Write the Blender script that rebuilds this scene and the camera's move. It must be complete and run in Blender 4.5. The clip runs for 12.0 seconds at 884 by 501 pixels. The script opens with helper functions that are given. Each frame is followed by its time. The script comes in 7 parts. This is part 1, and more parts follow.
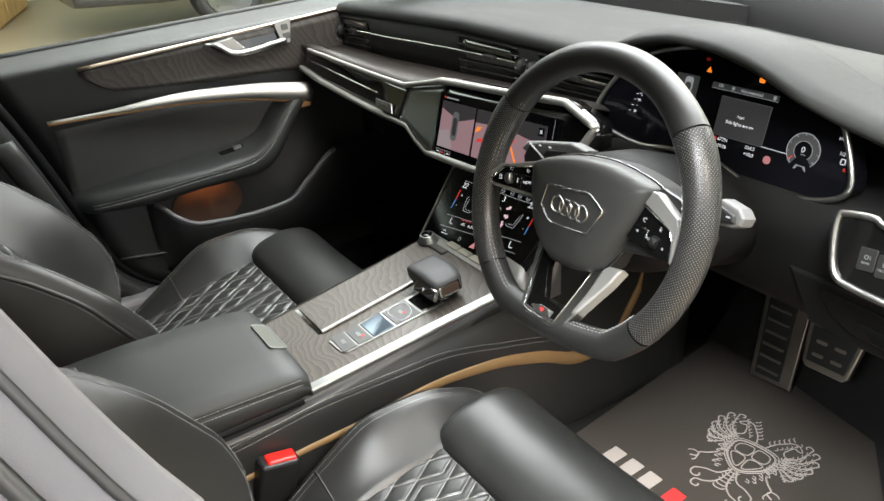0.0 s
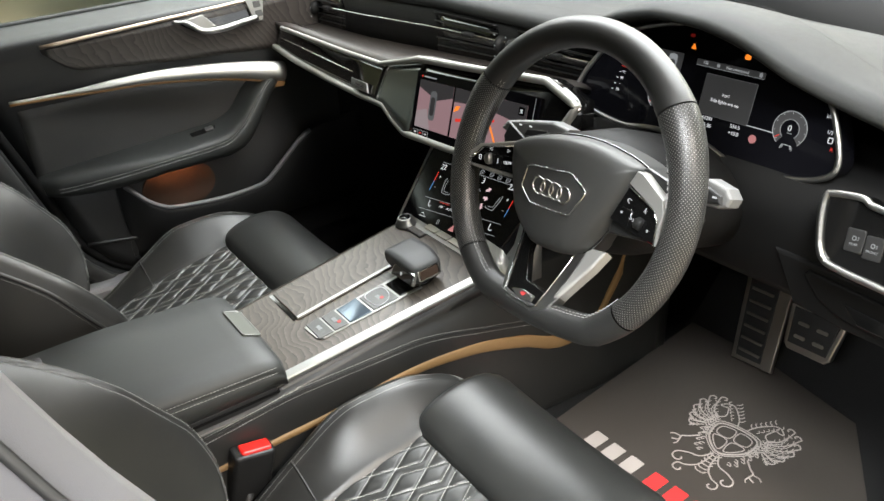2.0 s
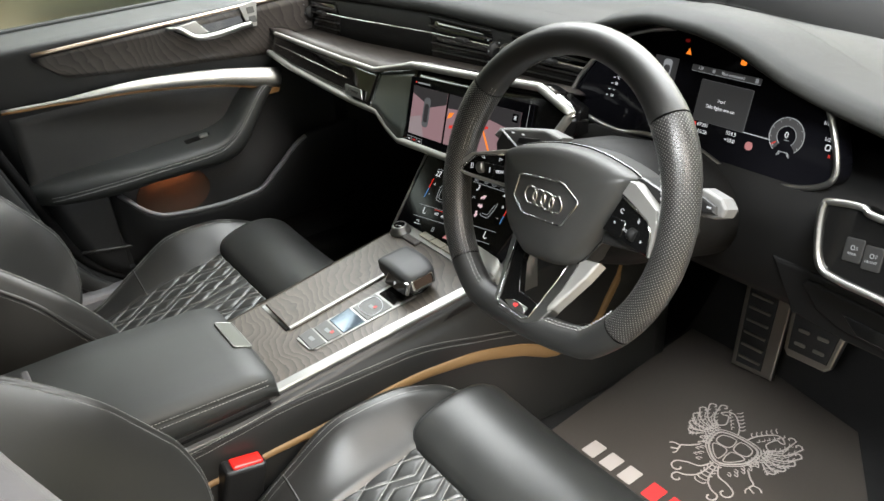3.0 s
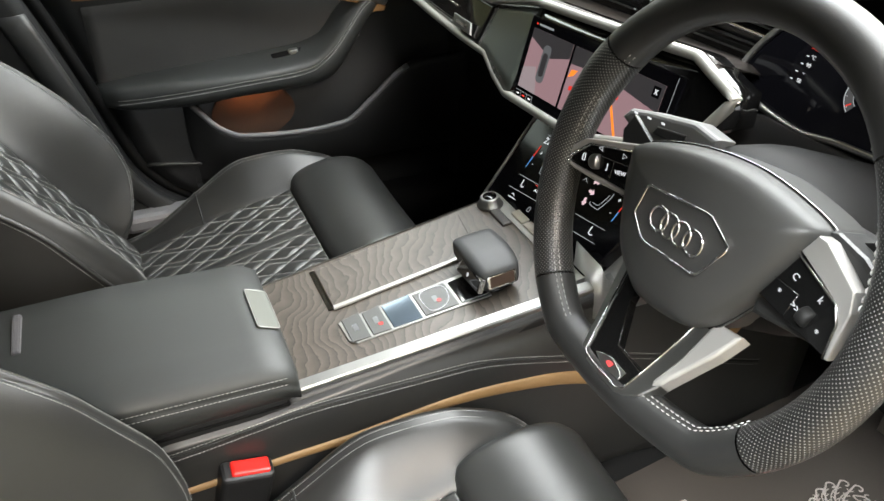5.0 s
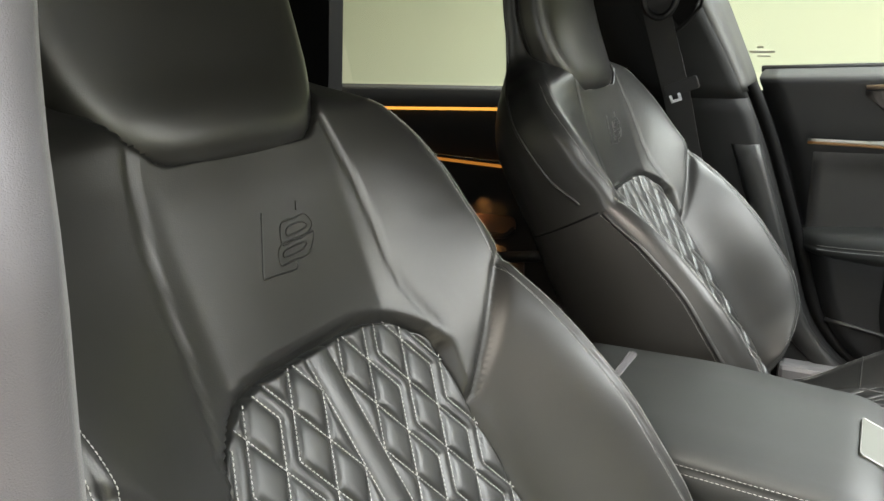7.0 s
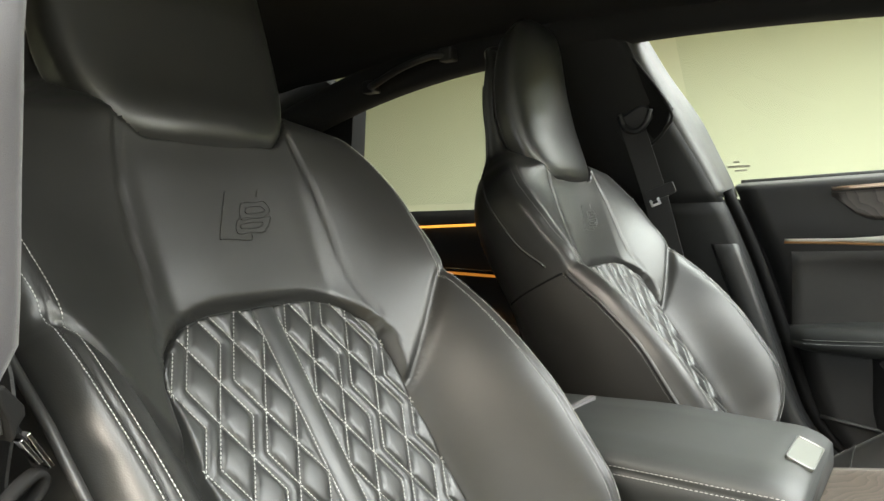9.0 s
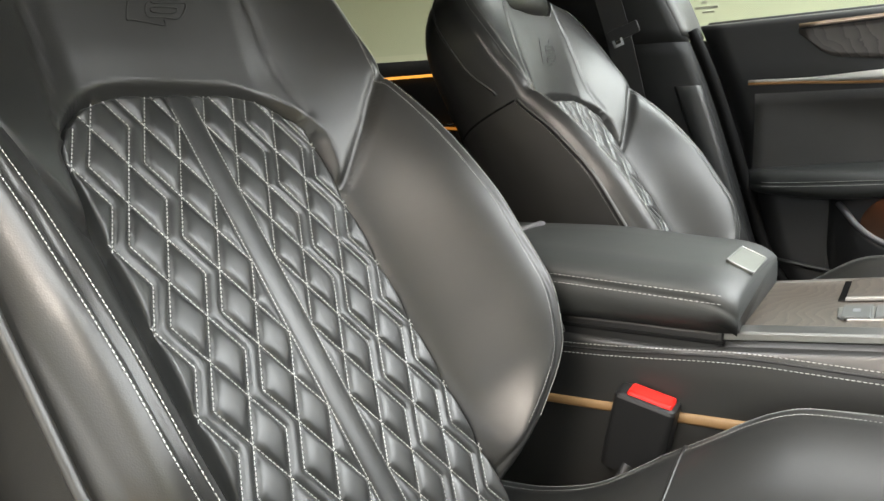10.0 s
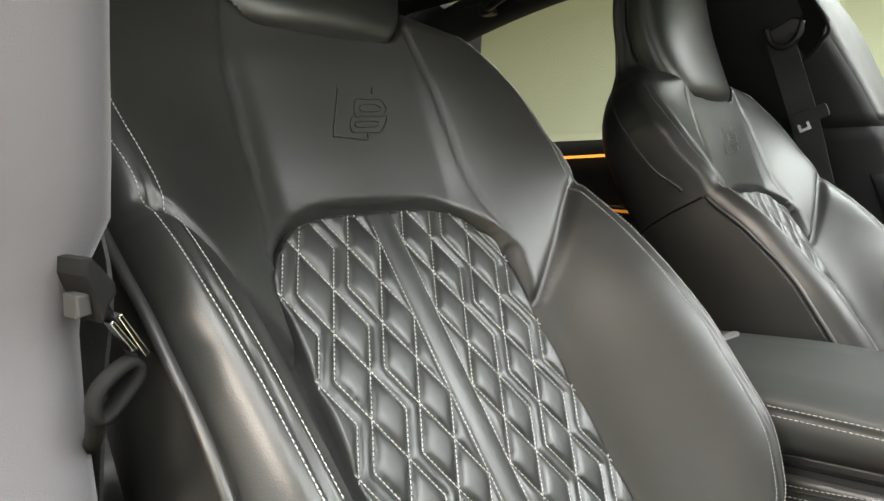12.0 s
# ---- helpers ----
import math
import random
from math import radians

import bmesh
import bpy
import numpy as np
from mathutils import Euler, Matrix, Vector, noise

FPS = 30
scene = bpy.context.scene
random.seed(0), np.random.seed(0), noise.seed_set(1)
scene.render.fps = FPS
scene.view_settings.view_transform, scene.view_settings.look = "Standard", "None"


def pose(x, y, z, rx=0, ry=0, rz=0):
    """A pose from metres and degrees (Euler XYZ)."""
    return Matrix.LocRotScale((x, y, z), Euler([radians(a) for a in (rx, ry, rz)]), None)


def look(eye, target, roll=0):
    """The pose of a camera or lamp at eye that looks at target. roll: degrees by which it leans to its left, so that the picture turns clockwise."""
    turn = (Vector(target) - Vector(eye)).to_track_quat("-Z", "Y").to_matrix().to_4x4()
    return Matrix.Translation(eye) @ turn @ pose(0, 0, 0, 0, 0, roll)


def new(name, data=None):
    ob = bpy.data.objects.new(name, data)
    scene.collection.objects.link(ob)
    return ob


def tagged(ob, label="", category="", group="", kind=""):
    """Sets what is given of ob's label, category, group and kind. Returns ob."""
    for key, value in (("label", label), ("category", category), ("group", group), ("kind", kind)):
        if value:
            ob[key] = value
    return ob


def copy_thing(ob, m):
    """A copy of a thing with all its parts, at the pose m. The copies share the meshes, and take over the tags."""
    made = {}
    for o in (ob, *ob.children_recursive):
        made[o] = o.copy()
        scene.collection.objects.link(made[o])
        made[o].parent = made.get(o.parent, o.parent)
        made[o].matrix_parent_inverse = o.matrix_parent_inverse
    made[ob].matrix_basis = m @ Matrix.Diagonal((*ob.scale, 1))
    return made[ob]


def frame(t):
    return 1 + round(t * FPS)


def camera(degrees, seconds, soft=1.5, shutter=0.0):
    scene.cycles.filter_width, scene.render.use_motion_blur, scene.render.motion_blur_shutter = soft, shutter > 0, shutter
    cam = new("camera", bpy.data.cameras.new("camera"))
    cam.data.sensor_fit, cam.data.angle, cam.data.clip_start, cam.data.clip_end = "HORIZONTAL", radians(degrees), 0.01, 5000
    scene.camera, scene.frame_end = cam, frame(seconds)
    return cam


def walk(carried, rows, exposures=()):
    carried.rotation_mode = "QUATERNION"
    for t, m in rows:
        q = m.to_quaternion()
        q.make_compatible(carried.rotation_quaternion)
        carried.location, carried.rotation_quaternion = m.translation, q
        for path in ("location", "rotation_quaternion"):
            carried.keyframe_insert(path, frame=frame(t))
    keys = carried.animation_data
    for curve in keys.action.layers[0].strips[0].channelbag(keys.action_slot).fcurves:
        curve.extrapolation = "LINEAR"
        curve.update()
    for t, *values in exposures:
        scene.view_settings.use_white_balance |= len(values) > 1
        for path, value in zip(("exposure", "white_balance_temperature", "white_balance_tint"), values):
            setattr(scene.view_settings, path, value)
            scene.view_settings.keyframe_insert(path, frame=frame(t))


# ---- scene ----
cam = camera(59.7, 12.0)
METRES, SIDE, EYE, TILT, LEAN, TURN = 1.0, 0.94, 1.3, -27.239, 3.315, 55.935
ROWS = [
    (0.0, 0.0, 0.0, 0.0, 0.0, 0.0, -0.0),
    (0.5, -0.0068, 0.0317, -0.009, -0.75, -0.73, 0.03),
    (1.0, -0.0023, 0.0402, -0.0091, -1.22, -1.19, 0.05),
    (1.5, -0.0049, 0.0351, -0.0118, -1.47, -1.35, 0.14),
    (2.0, 0.0011, 0.0299, -0.0003, -1.57, -1.25, 0.3),
    (2.5, 0.0036, 0.0345, 0.0035, -1.56, -1.15, 0.66),
    (4.5, 0.059, 0.1778, 0.0758, 2.91, -3.78, -3.71),
    (5.0, 0.0394, 0.2843, 0.0784, 7.4, -7.12, -7.91),
    (5.5, 0.0313, 0.3068, 0.0541, 18.4, -10.21, -13.07),
    (6.0, 0.0829, 0.3104, 0.0363, 34.92, -12.01, -18.51),
    (6.5, 0.1005, 0.3336, -0.0053, 50.73, -10.57, -22.12),
    (7.0, 0.1212, 0.3606, -0.0601, 60.21, -6.0, -24.32),
    (9.0, 0.2876, 0.4544, -0.167, 64.59, 5.86, -24.79),
    (9.5, 0.2867, 0.5032, -0.1892, 63.49, 1.26, -24.28),
    (10.0, 0.2886, 0.5292, -0.223, 62.78, -1.55, -24.22),
    (10.5, 0.2837, 0.5248, -0.2168, 63.58, -2.6, -24.71),
    (11.0, 0.2557, 0.4912, -0.2064, 66.63, -1.76, -25.51),
    (11.5, 0.2445, 0.4738, -0.1948, 70.05, -1.41, -26.06),
    (12.0, 0.2197, 0.4795, -0.2021, 73.36, -1.68, -25.87),
]
walk(cam, [(t, pose(SIDE, 0, EYE, TILT, LEAN, TURN) @ pose(METRES * x, METRES * y, METRES * z, 90 + pitch, roll, yaw)) for t, x, y, z, yaw, pitch, roll in ROWS],
     exposures=[(0.0, -0.12, 6500, 10), (2.5, -0.12, 6500, 10), (5.5, 0.14, 6500, 10), (7.0, 0.32, 6550, 9), (9.0, 0.45, 6650, 7), (10.0, 0.21, 6500, 10), (12.0, 0.32, 6550, 9)])

# ---- light ----
world = bpy.data.worlds.new("room_air")
scene.world = world
world.use_nodes = True
world.node_tree.nodes["Background"].inputs[0].default_value = (0.9, 0.95, 1.0, 1)
world.node_tree.nodes["Background"].inputs[1].default_value = 0.05
scene.view_settings.exposure = 0.0


def lamp(name, at, target, sx, sy, watts, colour=(0.96, 0.98, 0.965)):
    data = bpy.data.lights.new(name, "AREA")
    data.shape, data.size, data.size_y, data.energy, data.color = "RECTANGLE", sx, sy, watts, colour
    ob = new(name, data)
    ob.matrix_world = look(at, target)
    return ob


# unseen fill lamps under the ceiling, placed and tinted to light the cabin
COOL, WARM = (0.94, 0.965, 0.965), (1.0, 0.89, 0.78)
LAMPS = [((1.95, -1.10, 3.3), 0.9, 1.0, 420, COOL), ((1.80, 0.30, 3.3), 0.9, 1.6, 110, COOL), ((3.9, 0.4, 3.3), 1.0, 1.3, 350, WARM), ((-0.9, 2.5, 3.3), 4.8, 3.4, 980, (0.92, 0.96, 0.97)), ((-4.4, 2.4, 3.3), 1.0, 3.4, 110, COOL), ((1.2, -3.2, 3.3), 2.4, 0.6, 430, COOL), ((-6.4, -0.6, 3.4), 1.2, 6.0, 170, (0.88, 0.98, 0.93)), ((0.0, 7.0, 3.4), 8.0, 2.4, 1500, (0.97, 0.98, 0.95))]
# cool side fill, set in an unseen window added to the east wall
lamp("window_daylight", (6.95, 2.0, 1.8), (0, 2.0, 1.8), 6.6, 2.6, 170, (0.91, 0.95, 0.98))
for at, sx, sy, watts, tint in LAMPS:
    lamp("ceiling_lamp", at, (at[0], at[1] + 0.001, 0), sx, sy, watts, tint)

# ---- materials ----
def mat(name, base, rough=0.5, metal=0.0, grain=0.0, scale=200.0, vary=0.15, vscale=6.0, bump_mm=0.2, coat=0.0, sheen=0.0,
        emit=None, power=0.0, kind="noise", rvary=0.08, stretch=(1, 1, 1), spec=0.5, tone=None, crease=0.0):
    """A surface with colour drift, uneven gloss and a fine relief."""
    m = bpy.data.materials.new(name)
    m.use_nodes = True
    nt = m.node_tree
    n, link = nt.nodes, nt.links
    b = n["Principled BSDF"]
    b.inputs["Base Color"].default_value = (*base, 1)
    b.inputs["Roughness"].default_value = rough
    b.inputs["Metallic"].default_value = metal
    b.inputs["Specular IOR Level"].default_value = spec
    b.inputs["Coat Weight"].default_value = coat
    b.inputs["Coat Roughness"].default_value = 0.06
    b.inputs["Sheen Weight"].default_value = sheen
    tc = n.new("ShaderNodeTexCoord")
    mp = n.new("ShaderNodeMapping")
    mp.inputs["Scale"].default_value = stretch
    link.new(tc.outputs["Object"], mp.inputs["Vector"])
    if vary:
        big = n.new("ShaderNodeTexNoise")
        big.inputs["Scale"].default_value, big.inputs["Detail"].default_value = vscale, 6
        link.new(mp.outputs[0], big.inputs["Vector"])
        mix = n.new("ShaderNodeMix")
        mix.data_type = "RGBA"
        mix.inputs["A"].default_value = (*[c * (1 - vary) for c in base], 1)
        mix.inputs["B"].default_value = (*(tone or [min(1, c * (1 + vary)) for c in base]), 1)
        link.new(big.outputs["Fac"], mix.inputs["Factor"])
        link.new(mix.outputs["Result"], b.inputs["Base Color"])
        r = n.new("ShaderNodeMapRange")
        r.inputs["To Min"].default_value, r.inputs["To Max"].default_value = max(0.02, rough - rvary), min(1, rough + rvary)
        link.new(big.outputs["Fac"], r.inputs["Value"])
        link.new(r.outputs[0], b.inputs["Roughness"])
    if grain:
        g = n.new("ShaderNodeTexVoronoi" if kind == "cells" else "ShaderNodeTexNoise")
        g.inputs["Scale"].default_value = scale
        link.new(mp.outputs[0], g.inputs["Vector"])
        bp = n.new("ShaderNodeBump")
        bp.inputs["Strength"].default_value, bp.inputs["Distance"].default_value = grain, bump_mm / 1000
        link.new(g.outputs[0], bp.inputs["Height"])
        link.new(bp.outputs[0], b.inputs["Normal"])
        if crease:
            c = n.new("ShaderNodeTexNoise")
            c.inputs["Scale"].default_value, c.inputs["Detail"].default_value, c.inputs["Distortion"].default_value = 22.0, 3, 0.6
            link.new(mp.outputs[0], c.inputs["Vector"])
            b2 = n.new("ShaderNodeBump")
            b2.inputs["Strength"].default_value, b2.inputs["Distance"].default_value = 0.6, crease / 1000
            link.new(c.outputs["Fac"], b2.inputs["Height"])
            link.new(b2.outputs[0], bp.inputs["Normal"])
    if emit:
        b.inputs["Emission Color"].default_value = (*emit, 1)
        b.inputs["Emission Strength"].default_value = power
    return m


def wood_mat(name, dark, light, grain_dir, waver=5.0, size=9.0):
    """Open-pore ash: long wavering year rings across grain_dir (rings per metre) with fine pores."""
    m = mat(name, light, 0.42, vary=0, grain=0)
    nt = m.node_tree
    n, link = nt.nodes, nt.links
    b = n["Principled BSDF"]
    tc = n.new("ShaderNodeTexCoord")
    dot = n.new("ShaderNodeVectorMath")
    dot.operation = "DOT_PRODUCT"
    dot.inputs[1].default_value = grain_dir
    link.new(tc.outputs["Object"], dot.inputs[0])
    drift = n.new("ShaderNodeTexNoise")
    drift.inputs["Scale"].default_value, drift.inputs["Detail"].default_value = size, 2
    link.new(tc.outputs["Object"], drift.inputs["Vector"])
    wob = n.new("ShaderNodeTexNoise")
    wob.inputs["Scale"].default_value, wob.inputs["Detail"].default_value = size * 8, 2
    link.new(tc.outputs["Object"], wob.inputs["Vector"])
    w = n.new("ShaderNodeMath")
    w.operation = "MULTIPLY_ADD"
    w.inputs[1].default_value = waver * 2
    link.new(drift.outputs["Fac"], w.inputs[0])
    link.new(dot.outputs["Value"], w.inputs[2])
    w2 = n.new("ShaderNodeMath")
    w2.operation = "MULTIPLY_ADD"
    w2.inputs[1].default_value = 0.9
    link.new(wob.outputs["Fac"], w2.inputs[0])
    link.new(w.outputs[0], w2.inputs[2])
    fr = n.new("ShaderNodeMath")
    fr.operation = "FRACT"
    link.new(w2.outputs[0], fr.inputs[0])
    fine = n.new("ShaderNodeTexNoise")
    fine.inputs["Scale"].default_value, fine.inputs["Detail"].default_value = 420.0, 3
    link.new(tc.outputs["Object"], fine.inputs["Vector"])
    add = n.new("ShaderNodeMath")
    add.operation = "MULTIPLY_ADD"
    add.inputs[1].default_value = 0.30
    link.new(fine.outputs["Fac"], add.inputs[0])
    link.new(fr.outputs[0], add.inputs[2])
    ramp = n.new("ShaderNodeValToRGB")
    el = ramp.color_ramp.elements
    el[0].position, el[0].color = 0.12, (*light, 1)
    el[1].position, el[1].color = 0.86, tuple(0.45 * p + 0.55 * q for p, q in zip(light, dark)) + (1,)
    e = el.new(0.98)
    e.color = (*dark, 1)
    e = el.new(1.0)
    e.color = (*light, 1)
    link.new(add.outputs[0], ramp.inputs[0])
    link.new(ramp.outputs[0], b.inputs["Base Color"])
    bp = n.new("ShaderNodeBump")
    bp.inputs["Strength"].default_value, bp.inputs["Distance"].default_value = 0.25, 0.0003
    link.new(add.outputs[0], bp.inputs["Height"])
    link.new(bp.outputs[0], b.inputs["Normal"])
    return m


def perforated_mat(name):
    """Black leather with rows of small punched dots, each highlight painted pale."""
    m = mat(name, (0.022, 0.023, 0.022), 0.38, vary=0.2)
    nt = m.node_tree
    n, link = nt.nodes, nt.links
    b = n["Principled BSDF"]
    uv = n.new("ShaderNodeUVMap")
    v = n.new("ShaderNodeTexVoronoi")
    v.inputs["Scale"].default_value, v.inputs["Randomness"].default_value = 1.0, 0.0
    link.new(uv.outputs[0], v.inputs["Vector"])
    r = n.new("ShaderNodeMapRange")
    r.inputs["From Min"].default_value, r.inputs["From Max"].default_value = 0.12, 0.26
    link.new(v.outputs["Distance"], r.inputs["Value"])
    mix = n.new("ShaderNodeMix")
    mix.data_type = "RGBA"
    # pale dot colour is the painted highlight
    mix.inputs["A"].default_value, mix.inputs["B"].default_value = (0.18, 0.18, 0.172, 1), (0.0095, 0.0097, 0.0094, 1)
    link.new(r.outputs[0], mix.inputs["Factor"])
    link.new(mix.outputs["Result"], b.inputs["Base Color"])
    bp = n.new("ShaderNodeBump")
    bp.inputs["Strength"].default_value, bp.inputs["Distance"].default_value = 1.0, 0.0011
    link.new(r.outputs[0], bp.inputs["Height"])
    link.new(bp.outputs[0], b.inputs["Normal"])
    return m


def glass_mat(name, tint=(0.93, 0.96, 0.93)):
    m = bpy.data.materials.new(name)
    m.use_nodes = True
    nt = m.node_tree
    n, link = nt.nodes, nt.links
    out = n["Material Output"]
    n.remove(n["Principled BSDF"])
    tr = n.new("ShaderNodeBsdfTransparent")
    tr.inputs[0].default_value = (*tint, 1)
    gl = n.new("ShaderNodeBsdfGlossy")
    gl.inputs["Roughness"].default_value = 0.01
    mx = n.new("ShaderNodeMixShader")
    mx.inputs[0].default_value = 0.05
    link.new(tr.outputs[0], mx.inputs[1])
    link.new(gl.outputs[0], mx.inputs[2])
    link.new(mx.outputs[0], out.inputs[0])
    return m


def glow(name, colour, power):
    return mat(name, (0.01, 0.01, 0.01), 0.3, vary=0, emit=colour, power=power)


LEATHER = mat("black_leather", (0.0155, 0.0162, 0.0158), 0.35, grain=0.35, scale=1100, kind="cells", bump_mm=0.12, vary=0.25, vscale=7, rvary=0.10, tone=(0.0215, 0.0210, 0.0195), crease=0.6, spec=0.46)
LEATHER_SOFT = mat("black_nappa", (0.0175, 0.0184, 0.0180), 0.36, grain=0.3, scale=1200, kind="cells", bump_mm=0.12, vary=0.3, vscale=12, rvary=0.09, tone=(0.0245, 0.0250, 0.0236), crease=0.35)
ALCANTARA = mat("charcoal_suede", (0.032, 0.031, 0.0295), 0.92, grain=0.8, scale=1500, bump_mm=0.3, vary=0.25, vscale=25, sheen=0.4)
DOOR_SKIN = mat("door_card_skin", (0.0125, 0.013, 0.0135), 0.5, spec=0.45, grain=0.6, scale=1200, kind="cells", bump_mm=0.15, vary=0.2, vscale=9)
SOFT = mat("soft_black_plastic", (0.0092, 0.0093, 0.0092), 0.58, spec=0.24, grain=0.6, scale=1200, kind="cells", bump_mm=0.2, vary=0.15)
SOFT_TOP = mat("dash_top_skin", (0.0075, 0.0082, 0.0078), 0.64, spec=0.22, grain=0.7, scale=1000, kind="cells", bump_mm=0.25, vary=0.12)
HARD = mat("hard_black_plastic", (0.008, 0.008, 0.008), 0.45, grain=0.4, scale=1500, bump_mm=0.1, vary=0.15)
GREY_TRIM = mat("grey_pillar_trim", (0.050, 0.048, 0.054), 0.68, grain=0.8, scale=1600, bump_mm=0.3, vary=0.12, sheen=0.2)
GLOSS = mat("piano_black", (0.004, 0.004, 0.004), 0.06, vary=0.3, rvary=0.02, coat=0.5)
SCREEN = mat("screen_glass", (0.003, 0.003, 0.004), 0.07, vary=0.2, rvary=0.02, spec=0.10)
ALU = mat("satin_aluminium", (0.26, 0.26, 0.25), 0.42, 1.0, grain=0.2, scale=700, bump_mm=0.05, vary=0.06, stretch=(1, 0.05, 1))
CHROME = mat("polished_chrome", (0.75, 0.75, 0.74), 0.12, 1.0, vary=0.05, rvary=0.03)
DARKCHROME = mat("smoked_chrome", (0.25, 0.25, 0.25), 0.22, 1.0, vary=0.08)
STEEL = mat("brushed_steel", (0.40, 0.37, 0.33), 0.34, 1.0, grain=0.3, scale=600, bump_mm=0.05, vary=0.1, stretch=(1, 1, 0.05))
WOOD = wood_mat("grey_ash", (0.013, 0.0098, 0.0075), (0.064, 0.053, 0.042), (26.0, 78.0, 0.0), 4.5, 8.0)
WOOD_DASH = wood_mat("grey_ash_dash", (0.015, 0.0125, 0.012), (0.042, 0.036, 0.032), (12.0, 60.0, 60.0), 4.0, 6.0)
WOOD_DOOR = wood_mat("grey_ash_door", (0.011, 0.0093, 0.009), (0.050, 0.044, 0.040), (0.0, 62.0, 45.0), 4.0, 7.0)
THREAD = mat("pale_grey_thread", (0.30, 0.30, 0.285), 0.7, vary=0.1, vscale=80)
CARPET = mat("black_carpet", (0.006, 0.006, 0.006), 0.95, grain=1.0, scale=900, bump_mm=1.5, vary=0.4, vscale=40)
VOID = mat("deep_black_trim", (0.004, 0.004, 0.004), 0.8, vary=0.2, spec=0.15)
PAPER = mat("grey_brown_mat", (0.040, 0.0345, 0.0295), 0.6, grain=0.5, scale=300, bump_mm=0.3, vary=0.12, vscale=5)
PRINT = mat("pale_print", (0.32, 0.29, 0.27), 0.6, vary=0.05)
PRINT_RED = mat("red_print", (0.55, 0.03, 0.03), 0.6, vary=0.05)
RUBBER = mat("black_rubber", (0.005, 0.005, 0.005), 0.6, vary=0.2)
WEBBING = mat("black_webbing", (0.018, 0.018, 0.018), 0.8, grain=1.0, scale=700, bump_mm=0.5, vary=0.2)
RED = mat("red_plastic", (0.62, 0.015, 0.01), 0.32, vary=0.06)
LINING = mat("black_headliner", (0.006, 0.0062, 0.0062), 0.95, grain=0.6, scale=900, bump_mm=0.3, vary=0.2)
AMBER = glow("amber_light_line", (1.0, 0.42, 0.06), 1.1)
AMBER_DIM = mat("dim_amber_line", (0.17, 0.095, 0.04), 0.5, vary=0.2, emit=(1.0, 0.45, 0.1), power=0.03)
WHITE_GLOW = glow("white_symbols", (0.95, 0.97, 1.0), 0.85)
GREY_GLOW = glow("grey_symbols", (0.55, 0.58, 0.6), 0.5)
RED_GLOW = glow("red_symbols", (1.0, 0.04, 0.02), 0.8)
ORANGE_GLOW = glow("orange_symbols", (1.0, 0.25, 0.02), 1.2)
BLUE_GLOW = glow("blue_symbols", (0.15, 0.45, 1.0), 0.6)
PINK_GLOW = glow("pink_symbols", (1.0, 0.7, 0.75), 0.8)
ROSE_GLOW = glow("rose_symbols", (0.9, 0.35, 0.35), 0.6)
DIM_GLOW = glow("dim_symbols", (0.25, 0.26, 0.27), 0.4)
PALE_GLOW = glow("pale_grey_symbols", (0.75, 0.78, 0.8), 0.55)
EMBER = glow("dim_red_glint", (1.0, 0.03, 0.02), 0.10)
BAND_GLOW = glow("dial_band_grey", (0.2, 0.2, 0.205), 0.32)
SCREEN_GREY = mat("screen_grey", (0.02, 0.02, 0.02), 0.3, vary=0, emit=(0.2, 0.2, 0.21), power=0.12)
TAN = mat("tan_trim", (0.19, 0.115, 0.05), 0.55, vary=0.2, emit=(1.0, 0.5, 0.12), power=0.02)
KEY_GREY = mat("grey_beige_keys", (0.40, 0.385, 0.32), 0.45, 0.3, vary=0.08)
KEY_GREY2 = mat("grey_keys", (0.065, 0.067, 0.065), 0.45, 0.2, vary=0.08)
GLASSY = mat("blue_grey_gloss", (0.10, 0.13, 0.16), 0.08, 0.6, vary=0.2)
LEATHER_ARM = mat("matt_black_leather", (0.024, 0.0258, 0.0245), 0.54, grain=0.35, scale=1100, kind="cells", bump_mm=0.12, vary=0.3, vscale=7, rvary=0.09)
ALU_SATIN = mat("matt_silver", (0.80, 0.79, 0.76), 0.46, 1.0, vary=0.05)
ALU_GREY = mat("satin_grey_metal", (0.30, 0.30, 0.29), 0.34, 1.0, vary=0.06)
ALU_PALE = mat("pale_aluminium", (0.095, 0.10, 0.086), 0.40, 0.2, vary=0.06)
ALU_WARM = mat("warm_silver", (0.60, 0.48, 0.40), 0.30, 1.0, vary=0.06)
# brown of the selector inlay, also painted where amber light pools in the doors
BROWN_TRIM_AND_GLOW = mat("brown_trim_and_glow", (0.060, 0.034, 0.022), 0.9, grain=0.6, scale=900, bump_mm=0.4, vary=0.3, vscale=20)
GREY_TIP2 = mat("grey_moulding", (0.12, 0.12, 0.125), 0.45, vary=0.08)
MARK_GREY = mat("etched_grey", (0.55, 0.55, 0.45), 0.8, vary=0.1)
# dash skin with the shade under the wheel put into its colour
KNEE_SHADED = mat("shaded_dash_skin", (0.0040, 0.0040, 0.0040), 0.6, spec=0.14, grain=0.5, scale=1200, kind="cells", bump_mm=0.15, vary=0.2)
SPOKE_SILVER = mat("silver_spoke_paint", (0.33, 0.325, 0.31), 0.36, 0.6, vary=0.06)
# piano black with a pale grey-green reflection put into its colour
GLOSS_REFLECTION = mat("pale_gloss_reflection", (0.070, 0.080, 0.073), 0.14, vary=0.15, rvary=0.03)
SHIFT_SKIN = mat("grey_black_leather", (0.029, 0.030, 0.0305), 0.55, grain=0.35, scale=1100, kind="cells", bump_mm=0.12, vary=0.2)
